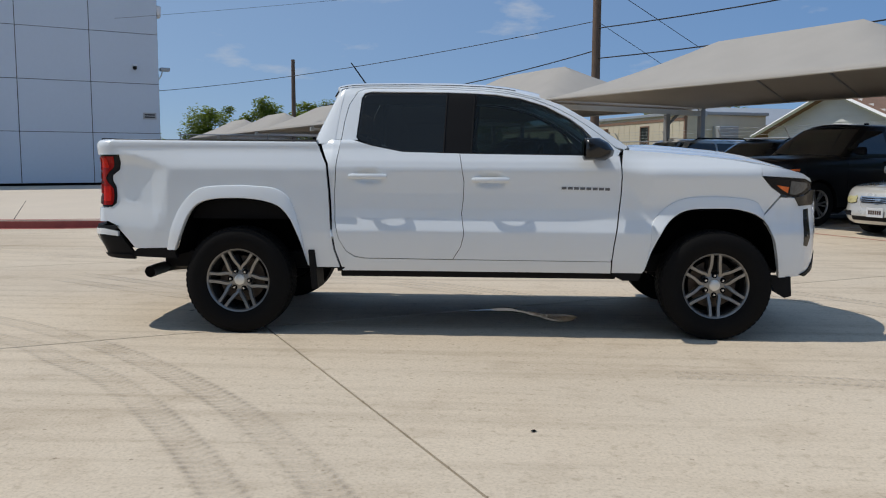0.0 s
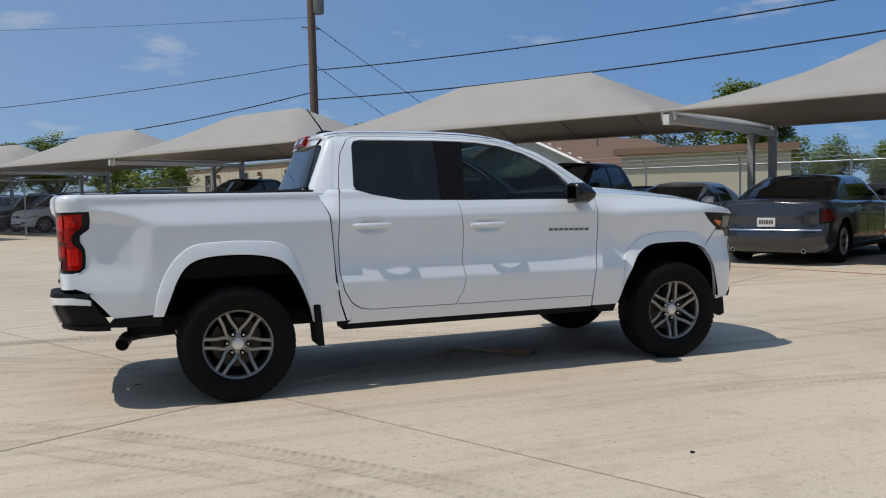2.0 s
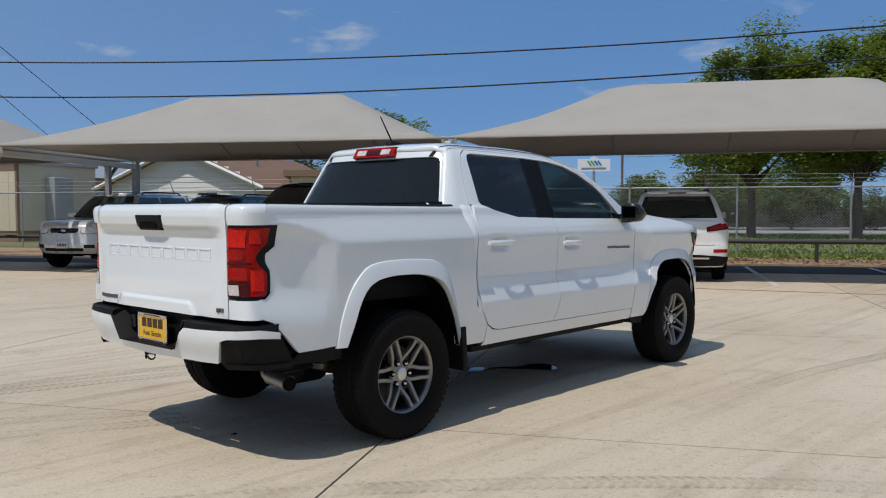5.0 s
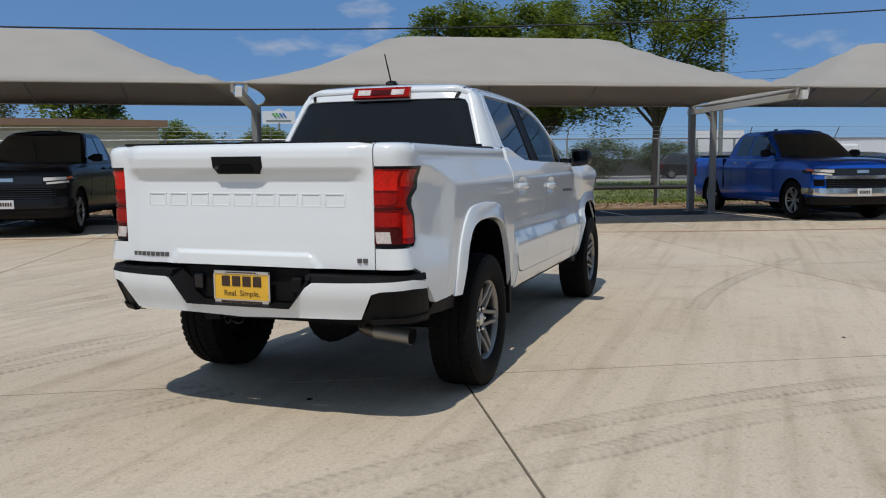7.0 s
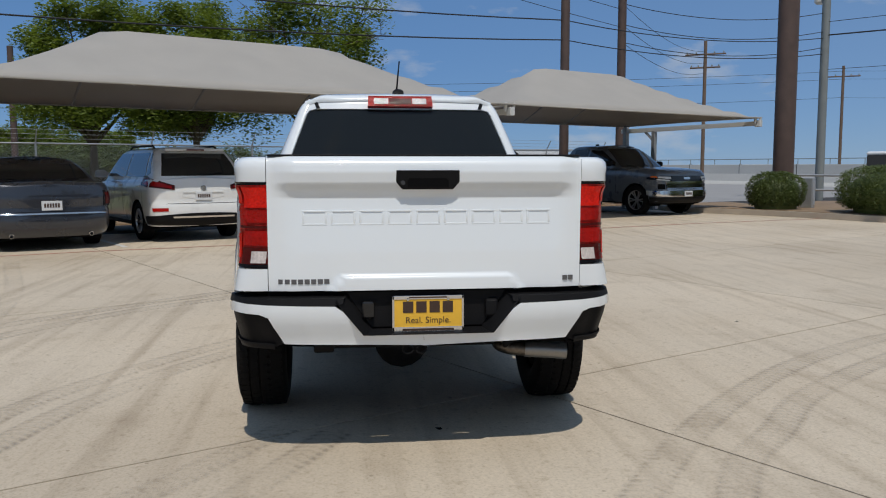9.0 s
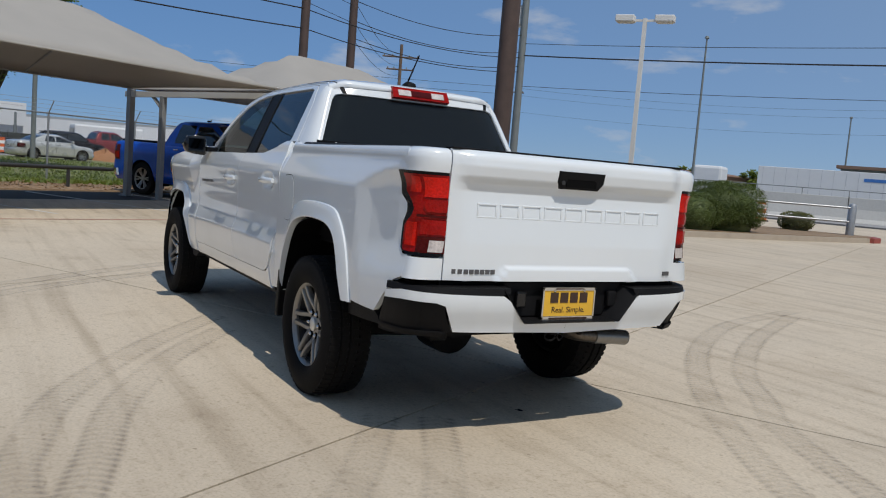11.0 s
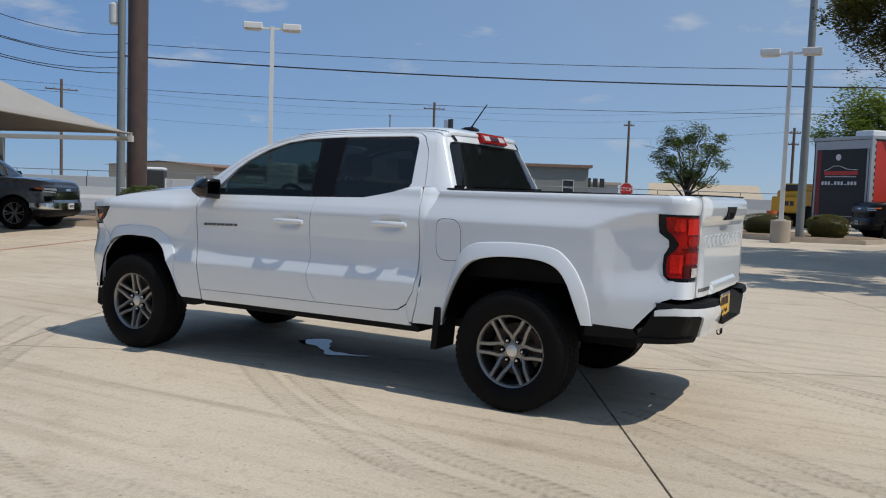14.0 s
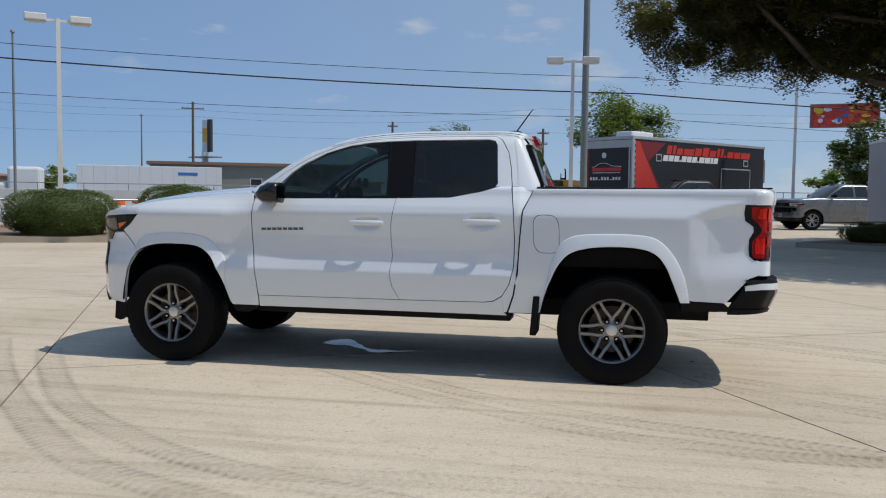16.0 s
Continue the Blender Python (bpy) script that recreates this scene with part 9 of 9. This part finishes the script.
for mt, pts, d in ((TR_RED, [(0.22, TB), (2.55, TB), (0.47, TR_TOP), (0.22, TR_TOP)], 0.006), (TR_DEEP, [(0.47, TR_TOP), (2.35, TR_TOP), (1.12, 2.98)], 0.006), (TR_DEEP, [(1.12, 2.98), (2.80, TB), (2.55, TB), (0.95, 3.12)], 0.009)):
    bm = bmesh.new()
    bm.faces.new([bm.verts.new((x, TW + d, z)) for x, z in pts])
    put_mesh("red_wrap", bm, mt, tr)
put_mesh("end_header", boxed(-0.012, 0, 0.08, TW - 0.08, TT - 0.38, TT - 0.04, 0.004), METAL_ROOF, tr)
for y in (0.10, TW - 0.20):
    put_mesh("door_post", boxed(-0.02, 0, y, y + 0.08, TB, TT - 0.38, 0.004), METAL_ROOF, tr)
put_mesh("rear_door_gap", boxed(-0.01, 0, 0.25, TW - 0.3, TB + 0.1, TB + 0.13), METAL_ROOF, tr)
put_mesh("red_wrap", boxed(-0.006, 0, 0.19, 0.42, TB + 0.14, TT - 0.42), TR_DEEP, tr)


def slanted_bar(name, x0, x1, z0, z1, mt):
    """A leaning bar on the trailer's side that stands for one painted letter."""
    bm = bmesh.new()
    lean = (z1 - z0) * 0.25
    rows = grid_faces(bm, [[(x0, TW + d, z0), (x1, TW + d, z0), (x1 + lean, TW + d, z1), (x0 + lean, TW + d, z1)] for d in (0.004, 0.014)], wrap=True)
    bm.faces.new(rows[-1])
    put_mesh(name, bm, mt, tr)


x = 2.40
for w, h in ((0.36, 0.40), (0.22, 0.42), (0.46, 0.30), (0.78, 0.30), (0.52, 0.36), (0.50, 0.42), (0.52, 0.30), (0.22, 0.42), (0.22, 0.42), (0.18, 0.12), (0.50, 0.30), (0.52, 0.30), (0.80, 0.30)):
    slanted_bar("word_bar", x, x + w, 3.36, 3.36 + h, TR_RED)
    x += w + 0.09
x = 2.15
for w in (0.36, 0.36, 0.36, 0.10, 0.36, 0.36, 0.36, 0.10, 0.40, 0.42, 0.20, 0.34):
    slanted_bar("number_bar", x, x + w, 3.04, 3.04 + (0.27 if w > 0.15 else 0.09), SIGN_WHITE)
    x += w + 0.055
for k in range(11):
    put_mesh("small_bar", boxed(-0.014, -0.006, 0.50 + k * 0.165, 0.61 + k * 0.165, 2.13, 2.27 if k not in (3, 7) else 2.17), SIGN_WHITE, tr)
for k in range(14):
    put_mesh("tiny_bar", boxed(-0.014, -0.006, 0.66 + k * 0.115, 0.74 + k * 0.115, 2.445, 2.485), SIGN_WHITE, tr)
put_mesh("logo_bar", boxed(-0.014, -0.006, 0.62, 2.30, 2.53, 2.69), TR_RED, tr)
put_mesh("logo_arch", tube(bmesh.new(), [(-0.010, y, z) for y, z in ((0.62, 2.72), (0.80, 2.76), (1.05, 2.89), (1.40, 2.90), (1.75, 2.77), (2.30, 2.73))], 0.014, 5), SIGN_WHITE, tr)
put_mesh("round_badge", turned(bmesh.new(), [(0.13, 0), (0.13, 0.01)], pose(-0.004, 1.30, 3.25, 0, -90, 0), 20), SIGN_WHITE, tr)
for x, z0, z1, w in ((1.85, 3.00, 3.34, 0.42), (8.95, 2.98, 3.30, 0.42), (8.1, 1.3, 2.85, 2.6)):
    put_mesh("hatch_frame", boxed(x - w / 2, x + w / 2, TW + 0.004, TW + 0.03, z0, z1, 0.006), METAL_ROOF, tr)
    put_mesh("hatch_door", boxed(x - w / 2 + 0.06, x + w / 2 - 0.06, TW + 0.02, TW + 0.036, z0 + 0.06, z1 - 0.06), TR_BLACK, tr)
put_mesh("air_conditioner", boxed(0.9, 2.5, 1.2, 2.1, TT + 0.1, TT + 0.42, 0.06), SIGN_WHITE, tr)
put_mesh("side_box", boxed(TL, TL + 0.3, TW - 0.7, TW - 0.1, 2.2, 3.4), GREY_POLE, tr)
for x in (5.2, 6.1):
    put_mesh("wheel", turned(bmesh.new(), [(0.38, 0.1), (0.38, TW - 0.02)], pose(x, TW, 0.38, 90), 20), RUBBER, tr)
put_mesh("chassis", boxed(0.1, TL + 1.2, 0.4, TW - 0.4, 0.55, TB), GUARD, tr)
put_mesh("stand", boxed(TL + 0.6, TL + 0.7, 1.3, 1.5, 0, 0.6), GUARD, tr)
for ob in tr.children:
    for v in ob.data.vertices:
        v.co.y = TW - v.co.y
    ob.data.flip_normals()
en = thing("cargo_trailer", "plain pale grey cargo trailer in tree shade", "trailer", where=pose(-10.25, -22.6, 0, 0, 0, 180))
put_mesh("box", boxed(0, 6.0, 0, 2.5, 0.55, 3.3, 0.04), METAL_ROOF, en)
put_mesh("window", boxed(0.5, 1.1, -0.01, 0, 1.9, 2.6), SIGN_BLUE, en)
put_mesh("roof_edge", boxed(-0.02, 6.02, -0.02, 2.52, 3.28, 3.36), SIGN_WHITE, en)
for x in (2.6, 3.5):
    put_mesh("wheel", turned(bmesh.new(), [(0.36, 0), (0.36, 2.5)], pose(x, 2.5, 0.36, 90), 18), RUBBER, en)

TENT_BLUE = world_position(material("blue_tent_cloth", (0.02, 0.17, 0.55), 0.7, var=0.1, scale=2))
for x, y in ((46.6, 27.6), (47.3, 25.7)):
    tn = thing("popup_tent", "blue cloth pop-up tent on thin white legs", "tent", "blue tents", where=pose(x, y, -0.3, 0, 0, 20))
    bm = bmesh.new()
    a = 1.15
    top = bm.verts.new((0, 0, 2.05))
    eave = [bm.verts.new((sx * a, sy2 * a, 1.62)) for sx, sy2 in ((-1, -1), (1, -1), (1, 1), (-1, 1))]
    skirt = [bm.verts.new((sx * a, sy2 * a, 1.44)) for sx, sy2 in ((-1, -1), (1, -1), (1, 1), (-1, 1))]
    for k in range(4):
        bm.faces.new((eave[k], eave[(k + 1) % 4], top))
        bm.faces.new((skirt[k], skirt[(k + 1) % 4], eave[(k + 1) % 4], eave[k]))
    put_mesh("roof", bm, TENT_BLUE, tn)
    for sx, sy2 in ((-1, -1), (1, -1), (1, 1), (-1, 1)):
        put_mesh("leg", tube(bmesh.new(), [(sx * a * 0.97, sy2 * a * 0.97, 0.3), (sx * a * 0.97, sy2 * a * 0.97, 1.5)], 0.03, 6), SIGN_WHITE, tn)

# ---------- trees and shrubs ----------
BARK = world_position(material("grey_bark", (0.10, 0.075, 0.055), 0.95, var=0.35, scale=6, fine=40, bump=0.8))


def leaf_material(name, base, back=0.25):
    m = material(name, base, 0.55, var=0.45, scale=1.3, fine=14, bump=0.0)
    n, l = m.node_tree.nodes, m.node_tree.links
    world_position(m)
    tr2, mix = n.new("ShaderNodeBsdfTranslucent"), n.new("ShaderNodeMixShader")
    tr2.inputs["Color"].default_value = (base[0] * 1.6, base[1] * 1.7, base[2] * 0.8, 1)
    mix.inputs["Fac"].default_value = back
    l.new(n["Principled BSDF"].outputs[0], mix.inputs[1]), l.new(tr2.outputs[0], mix.inputs[2])
    l.new(mix.outputs[0], n["Material Output"].inputs["Surface"])
    return m


LEAF = leaf_material("green_leaves", (0.150, 0.190, 0.040), 0.35)
LEAF_DARK = leaf_material("dark_oak_leaves", (0.088, 0.080, 0.024), 0.5)
LEAF_SHRUB = leaf_material("shrub_leaves", (0.092, 0.122, 0.032), 0.2)
LEAF_DRY = leaf_material("dusty_shrub_leaves", (0.15, 0.15, 0.09), 0.4)


def leaves_mesh(name, centres, rng, size, mt, parent, label="", flat=0.5):
    """Many small folded leaves at the given places."""
    c = np.asarray(centres, float)
    n = len(c)
    a, b = rng.uniform(0, 2 * math.pi, n), rng.uniform(-1, 1, n) * flat
    d = np.stack([np.cos(a), np.sin(a), b], 1)
    d /= np.linalg.norm(d, axis=1)[:, None]
    e = np.cross(d, [0, 0, 1.0]) + rng.normal(0, 0.35, (n, 3))
    e /= np.linalg.norm(e, axis=1)[:, None]
    z = (size * rng.uniform(0.6, 1.3, n))[:, None]
    verts = np.stack([c - d * z * 0.5, c + e * z * 0.30, c + d * z * 0.5, c - e * z * 0.30], 1).reshape(-1, 3)
    me = bpy.data.meshes.new(name)
    me.from_pydata(verts.tolist(), [], np.arange(4 * n).reshape(-1, 4).tolist())
    me.materials.append(mt)
    ob = new(name, me)
    ob.parent = parent
    return tagged(ob, label, kind="stuff")


def tree(x, y, h, crown_r, seed, label, mt=LEAF, trunk=None, clumps=46, per=120, size=0.22, low=0.35, r0=0.22, spread=1.0, bare=0, squash=0.75, z0=0.0, lean=(0, 0), limbs=(), fine=None):
    rng = np.random.default_rng(seed)
    t = thing("tree", label, "tree", "trees", where=pose(x, y, z0))
    top = np.array([lean[0], lean[1], h * (low + 0.25)])
    bm = bmesh.new()
    tube(bm, [(0, 0, 0), (lean[0] * 0.2, lean[1] * 0.2, h * low * 0.5), (lean[0] * 0.6, lean[1] * 0.6, h * low), tuple(top)], r0, 10, r0 * 0.45)
    ends = []
    mid = np.array([lean[0], lean[1], h * (low + 1) / 2])
    for i in range(clumps):
        u = rng.normal(0, 1, 3)
        u /= np.linalg.norm(u)
        rr = rng.uniform(0.35, 1.0) ** 0.6
        p = mid + u * np.array([crown_r, crown_r, h * (1 - low) / 2 * squash / 0.75]) * rr * rng.uniform(0.75, 1.05)
        p[2] = max(p[2], h * low * 0.85)
        ends.append(p)
    for x0, x1, y0, y1, za, zc, n in limbs:
        ends += [np.array([rng.uniform(x0, x1), rng.uniform(y0, y1), rng.uniform(za, zc)]) for _ in range(n)]
    for p in ends[: max(10, clumps // 4)]:
        s = np.array([lean[0] * 0.6, lean[1] * 0.6, h * low * rng.uniform(0.75, 1.2)])
        m = (s + p) / 2 + rng.normal(0, min(0.10 * crown_r, 0.45), 3)
        tube(bm, [tuple(s), tuple(m), tuple(p)], r0 * 0.38, 6, 0.02)
    put_mesh("trunk", bm, BARK, t, smooth=60)
    for k in range(bare):
        u = rng.normal(0, 1, 3)
        u /= np.linalg.norm(u)
        u[2] = abs(u[2]) * 0.6
        a = mid + u * crown_r * 0.6
        b = mid + u * crown_r * rng.uniform(1.15, 1.4)
        bb2 = bmesh.new()
        tube(bb2, [tuple(a), tuple((a + b) / 2 + rng.normal(0, 0.1, 3)), tuple(b)], 0.03, 5, 0.008)
        for q in range(4):
            c0 = a + (b - a) * rng.uniform(0.3, 0.9)
            tube(bb2, [tuple(c0), tuple(c0 + rng.normal(0, 0.3, 3) + u * 0.3)], 0.012, 4, 0.004)
        put_mesh("bare_branch", bb2, BARK, t)
    near, far = [], []
    for p in ends:
        cr = crown_r * rng.uniform(0.16, 0.34) * spread
        close = fine is not None and p[0] > fine[0]
        n = fine[1] if close else per
        cr *= 0.60 if close else 1.0
        q = rng.normal(0, 1, (n, 3))
        q /= np.linalg.norm(q, axis=1)[:, None]
        q *= (rng.uniform(0.10, 1.0, (n, 1)) ** 0.55) * cr * np.array([1, 1, 0.7])
        if close:
            # leaves gathered in drooping sprays, with open gaps between
            k = n // 45
            at = q[:k] * rng.uniform(0.8, 1.25, (k, 1))
            r = rng.uniform(0.09, 0.20, k) 
            pick = rng.integers(0, k, n)
            q = at[pick] + rng.normal(0, 0.55, (n, 3)) * r[pick][:, None] * np.array([1, 1, 1.15])
        (near if close else far).append(p + q)
    leaves_mesh("crown", np.concatenate(far), rng, size, mt, t)
    if near:
        leaves_mesh("overhanging_crown", np.concatenate(near), rng, fine[2], mt, t)
    return t


G = "leafy green tree behind the canopies"
tree(33.3, 11.4, 9.4, 3.1, 1, "large green tree on the grass behind the fence", clumps=90, per=520, size=0.19, low=0.30, spread=1.3, limbs=((-3.2, 3.2, -3.2, 3.2, 3.1, 4.6, 34),))
tree(34, 7.0, 9.2, 3.4, 2, "large green tree on the grass behind the fence", clumps=90, per=520, size=0.19, low=0.33, spread=1.3, limbs=((-3.2, 3.2, -3.2, 3.2, 3.1, 4.6, 34),))
tree(32, 1.6, 9.6, 3.6, 3, "half-bare green tree on the grass behind the fence", clumps=75, per=340, size=0.19, low=0.33, bare=14, spread=1.2)
tree(26, 27.7, 6.4, 2.4, 4, "green tree behind the fence", clumps=55, per=200, size=0.24, low=0.3, spread=1.2)
tree(29.0, 37.5, 5.6, 3.0, 6, "dark tree beside the white house", LEAF_DARK, clumps=40, per=120, size=0.22, low=0.3)
tree(12, 45, 6.0, 3.0, 7, "green tree behind the offices", clumps=40, per=110, size=0.3, low=0.3)
tree(-2, 47, 4.5, 3.2, 8, "green tree behind the offices", clumps=40, per=110, size=0.3, low=0.2)
for i, (x, y, h, r) in enumerate(((-24, 66, 5.8, 3.0), (-20.5, 68, 6.6, 2.6), (-17, 70, 6.6, 2.8), (-13.5, 71, 7.2, 2.9), (-9, 72, 7.4, 2.9), (-5, 74, 7.2, 2.8), (-30, 64, 4.0, 2.4), (2, 78, 5.6, 3.0))):
    tree(x, y, h, r, 20 + i, "green tree in the far tree line", clumps=52, per=150, size=0.32, low=0.2, spread=1.2)
for i, (x, y, h, r) in enumerate(((48, 39, 4.6, 2.6), (52, 33.6, 4.2, 2.2), (55, 28.7, 4.2, 2.2), (56.5, 25, 4.4, 2.0), (57.5, 22.6, 4.6, 2.4), (58.2, 19.6, 4.4, 2.6), (59, 17.2, 4.5, 2.2), (62, 24, 4.2, 3.0), (44, 42, 5.0, 3.0))):
    tree(x, y, h, r, 40 + i, "dusty green tree along the far street", clumps=64, per=170, size=0.24, low=0.12, spread=1.25)
for i, (u, v, h, r) in enumerate(((-6, 42, 3.2, 2.4), (-1.5, 44, 2.8, 2.4), (3, 43, 3.4, 2.6), (8, 44.5, 2.7, 2.5), (12.5, 43.5, 3.1, 2.6), (17, 44.5, 2.6, 2.4), (22, 44, 3.0, 2.6), (27, 45, 2.8, 2.4))):
    q = uv(u, v)
    tree(q.x, q.y, h, r, 110 + i, "dense green bushy tree along the screen fence", LEAF_SHRUB, clumps=46, per=170, size=0.20, low=0.08, r0=0.12, spread=1.2)
tree(11.6, -61, 7.3, 2.9, 60, "half-dead tree beyond the road", LEAF_SHRUB, clumps=70, per=170, size=0.20, low=0.22, bare=18, spread=0.95)
tree(-1.9, -43.5, 7.3, 3.0, 61, "green tree behind the lettered trailer", LEAF, clumps=80, per=300, size=0.20, low=0.3, spread=1.1)
tree(-14.6, -38.5, 5.6, 2.5, 62, "green tree beside the parked pickups", LEAF_SHRUB, clumps=70, per=260, size=0.20, low=0.22, spread=1.1)
for i, (x, y, h) in enumerate(((66, -84, 4.6), (72, -78, 4.2), (20, -95, 4), (-25, -90, 5), (-40, -80, 7), (-50, -72, 7))):
    tree(x, y, h, 3.0, 70 + i, "green tree far beyond the road", clumps=30, per=90, size=0.5, low=0.2)
# broad shady oak over the south of the lot
tree(-11.0, -15.8, 10.0, 9.2, 90, "broad dark live oak shading the lot", LEAF_DARK, clumps=330, per=760, size=0.17, low=0.42, r0=0.42, spread=0.50, z0=0.15, squash=0.8, limbs=((2.6, 8.6, -2.0, 2.4, 4.9, 7.5, 50), (4.6, 8.8, -1.0, 2.0, 4.7, 5.9, 12), (3.4, 8.4, -0.8, 1.8, 4.3, 4.9, 11)), fine=(2.0, 1900, 0.088))


def shrub(x, y, rx, ry, h, seed, label, mt=LEAF_SHRUB, n=9000, size=0.055, turn=0, z0=0.15):
    """A clipped shrub: a dense skin of leaves round a dark twiggy core."""
    rng = np.random.default_rng(seed)
    s = thing("clipped_shrub", label, "shrub", "shrubs", where=pose(x, y, z0, 0, 0, turn))
    core = bmesh.new()
    rows = []
    for t in np.linspace(0.02, 0.99, 9):
        k = (1 - abs(2 * t - 0.9) ** 3.2 / 1.6) if t > 0.45 else (0.86 + 0.3 * t)
        k = max(0.05, min(1, k)) * (1 if t < 0.9 else 0.7)
        rows.append([(rx * 0.88 * k * math.cos(a), ry * 0.88 * k * math.sin(a), h * 0.93 * t) for a in np.linspace(0, 2 * math.pi, 18, endpoint=False)])
    vs = grid_faces(core, rows, wrap=True)
    core.faces.new(vs[-1])
    put_mesh("core", core, mt, s, smooth=60)
    u = rng.normal(0, 1, (n, 3))
    u /= np.linalg.norm(u, axis=1)[:, None]
    u[:, 2] = np.abs(u[:, 2]) * 2 - 1
    e = 1 / (np.abs(u[:, 0]) ** 2.8 + np.abs(u[:, 1]) ** 2.8 + np.abs(u[:, 2]) ** 2.8) ** (1 / 2.8)
    lump = 1 + 0.05 * np.sin(u[:, 0] * 9 + seed) * np.cos(u[:, 1] * 8) + rng.normal(0, 0.02, n)
    p = u * (e * lump * rng.uniform(0.88, 1.02, n))[:, None] * np.array([rx, ry, h / 2]) + np.array([0, 0, h / 2])
    leaves_mesh("foliage", p[p[:, 2] > 0.02], rng, size, mt, s, flat=1.0)


shrub(12.95, -13.35, 1.38, 1.28, 1.20, 1, "large rounded clipped green shrub on the kerb island", n=32000, size=0.05)
shrub(10.95, -15.1, 0.74, 0.68, 1.02, 12, "small rounded grey-green shrub on the kerb island", n=9000, size=0.045)
shrub(11.25, -16.5, 1.18, 1.10, 1.38, 2, "rounded clipped green shrub at the island edge", n=26000, size=0.05)
shrub(12.8, -21.9, 0.55, 0.5, 0.62, 3, "small dry brown rounded shrub", LEAF_DRY, 4000)
shrub(15.6, -11.55, 0.75, 0.70, 1.02, 4, "square clipped green shrub under the pylon", n=11000)
shrub(-1.2, -27.4, 0.7, 0.6, 0.8, 7, "dark clipped shrub at the lamp footing", LEAF_DARK, 4500)
shrub(1.0, -28.4, 0.9, 0.6, 0.75, 8, "dark clipped shrub on the kerb island", LEAF_DARK, 4500)
shrub(-9.2, -18.6, 1.4, 0.6, 0.6, 9, "low ragged plants under the oak", LEAF_DARK, 4000)
# grass tufts on the verge
rng = np.random.default_rng(5)
pts = []
for _ in range(14000):
    p = uv(rng.uniform(2, 26), rng.uniform(8.5, 30) if rng.uniform() < 0.75 else rng.uniform(8.5, 12), 0.05)
    pts.append(np.array(p))
gt = thing("grass_tufts", "short dry grass tufts on the verge", "grass", kind="stuff")
leaves_mesh("blades", pts, rng, 0.16, LEAF, gt, flat=2.5)
pts = [np.array(uv(rng.uniform(-12, 23), rng.uniform(6.4, 10.2), 0.035)) for _ in range(9000)]
LITTER_LEAF = leaf_material("dead_leaves", (0.26, 0.16, 0.08), 0.1)
lt = thing("dead_leaves", "scattered dead brown leaves behind the bays", "leaves", kind="stuff")
leaves_mesh("litter", pts, rng, 0.09, LITTER_LEAF, lt, flat=0.4)

# ---------- concrete slabs of the lot ----------
bm = boxed(0.007, 4.563, 0.007, 4.543, -0.016, 0.0)
bmesh.ops.recalc_face_normals(bm, faces=bm.faces)
slab_me = bpy.data.meshes.new("slab")
bm.to_mesh(slab_me)
bm.free()
slab_me.materials.append(CONCRETE)
for i in range(-10, 10):
    for j in range(-8, 4):
        u0, v0 = 2.10 + 4.57 * i, -10.1 + 4.55 * j
        if -46 < u0 and u0 + 4.57 < 47 and v0 > -46 and v0 + 4.5 < 7.0:
            o = new("slab", slab_me)
            o.parent = lot
            o.location = (u0, v0, 0)
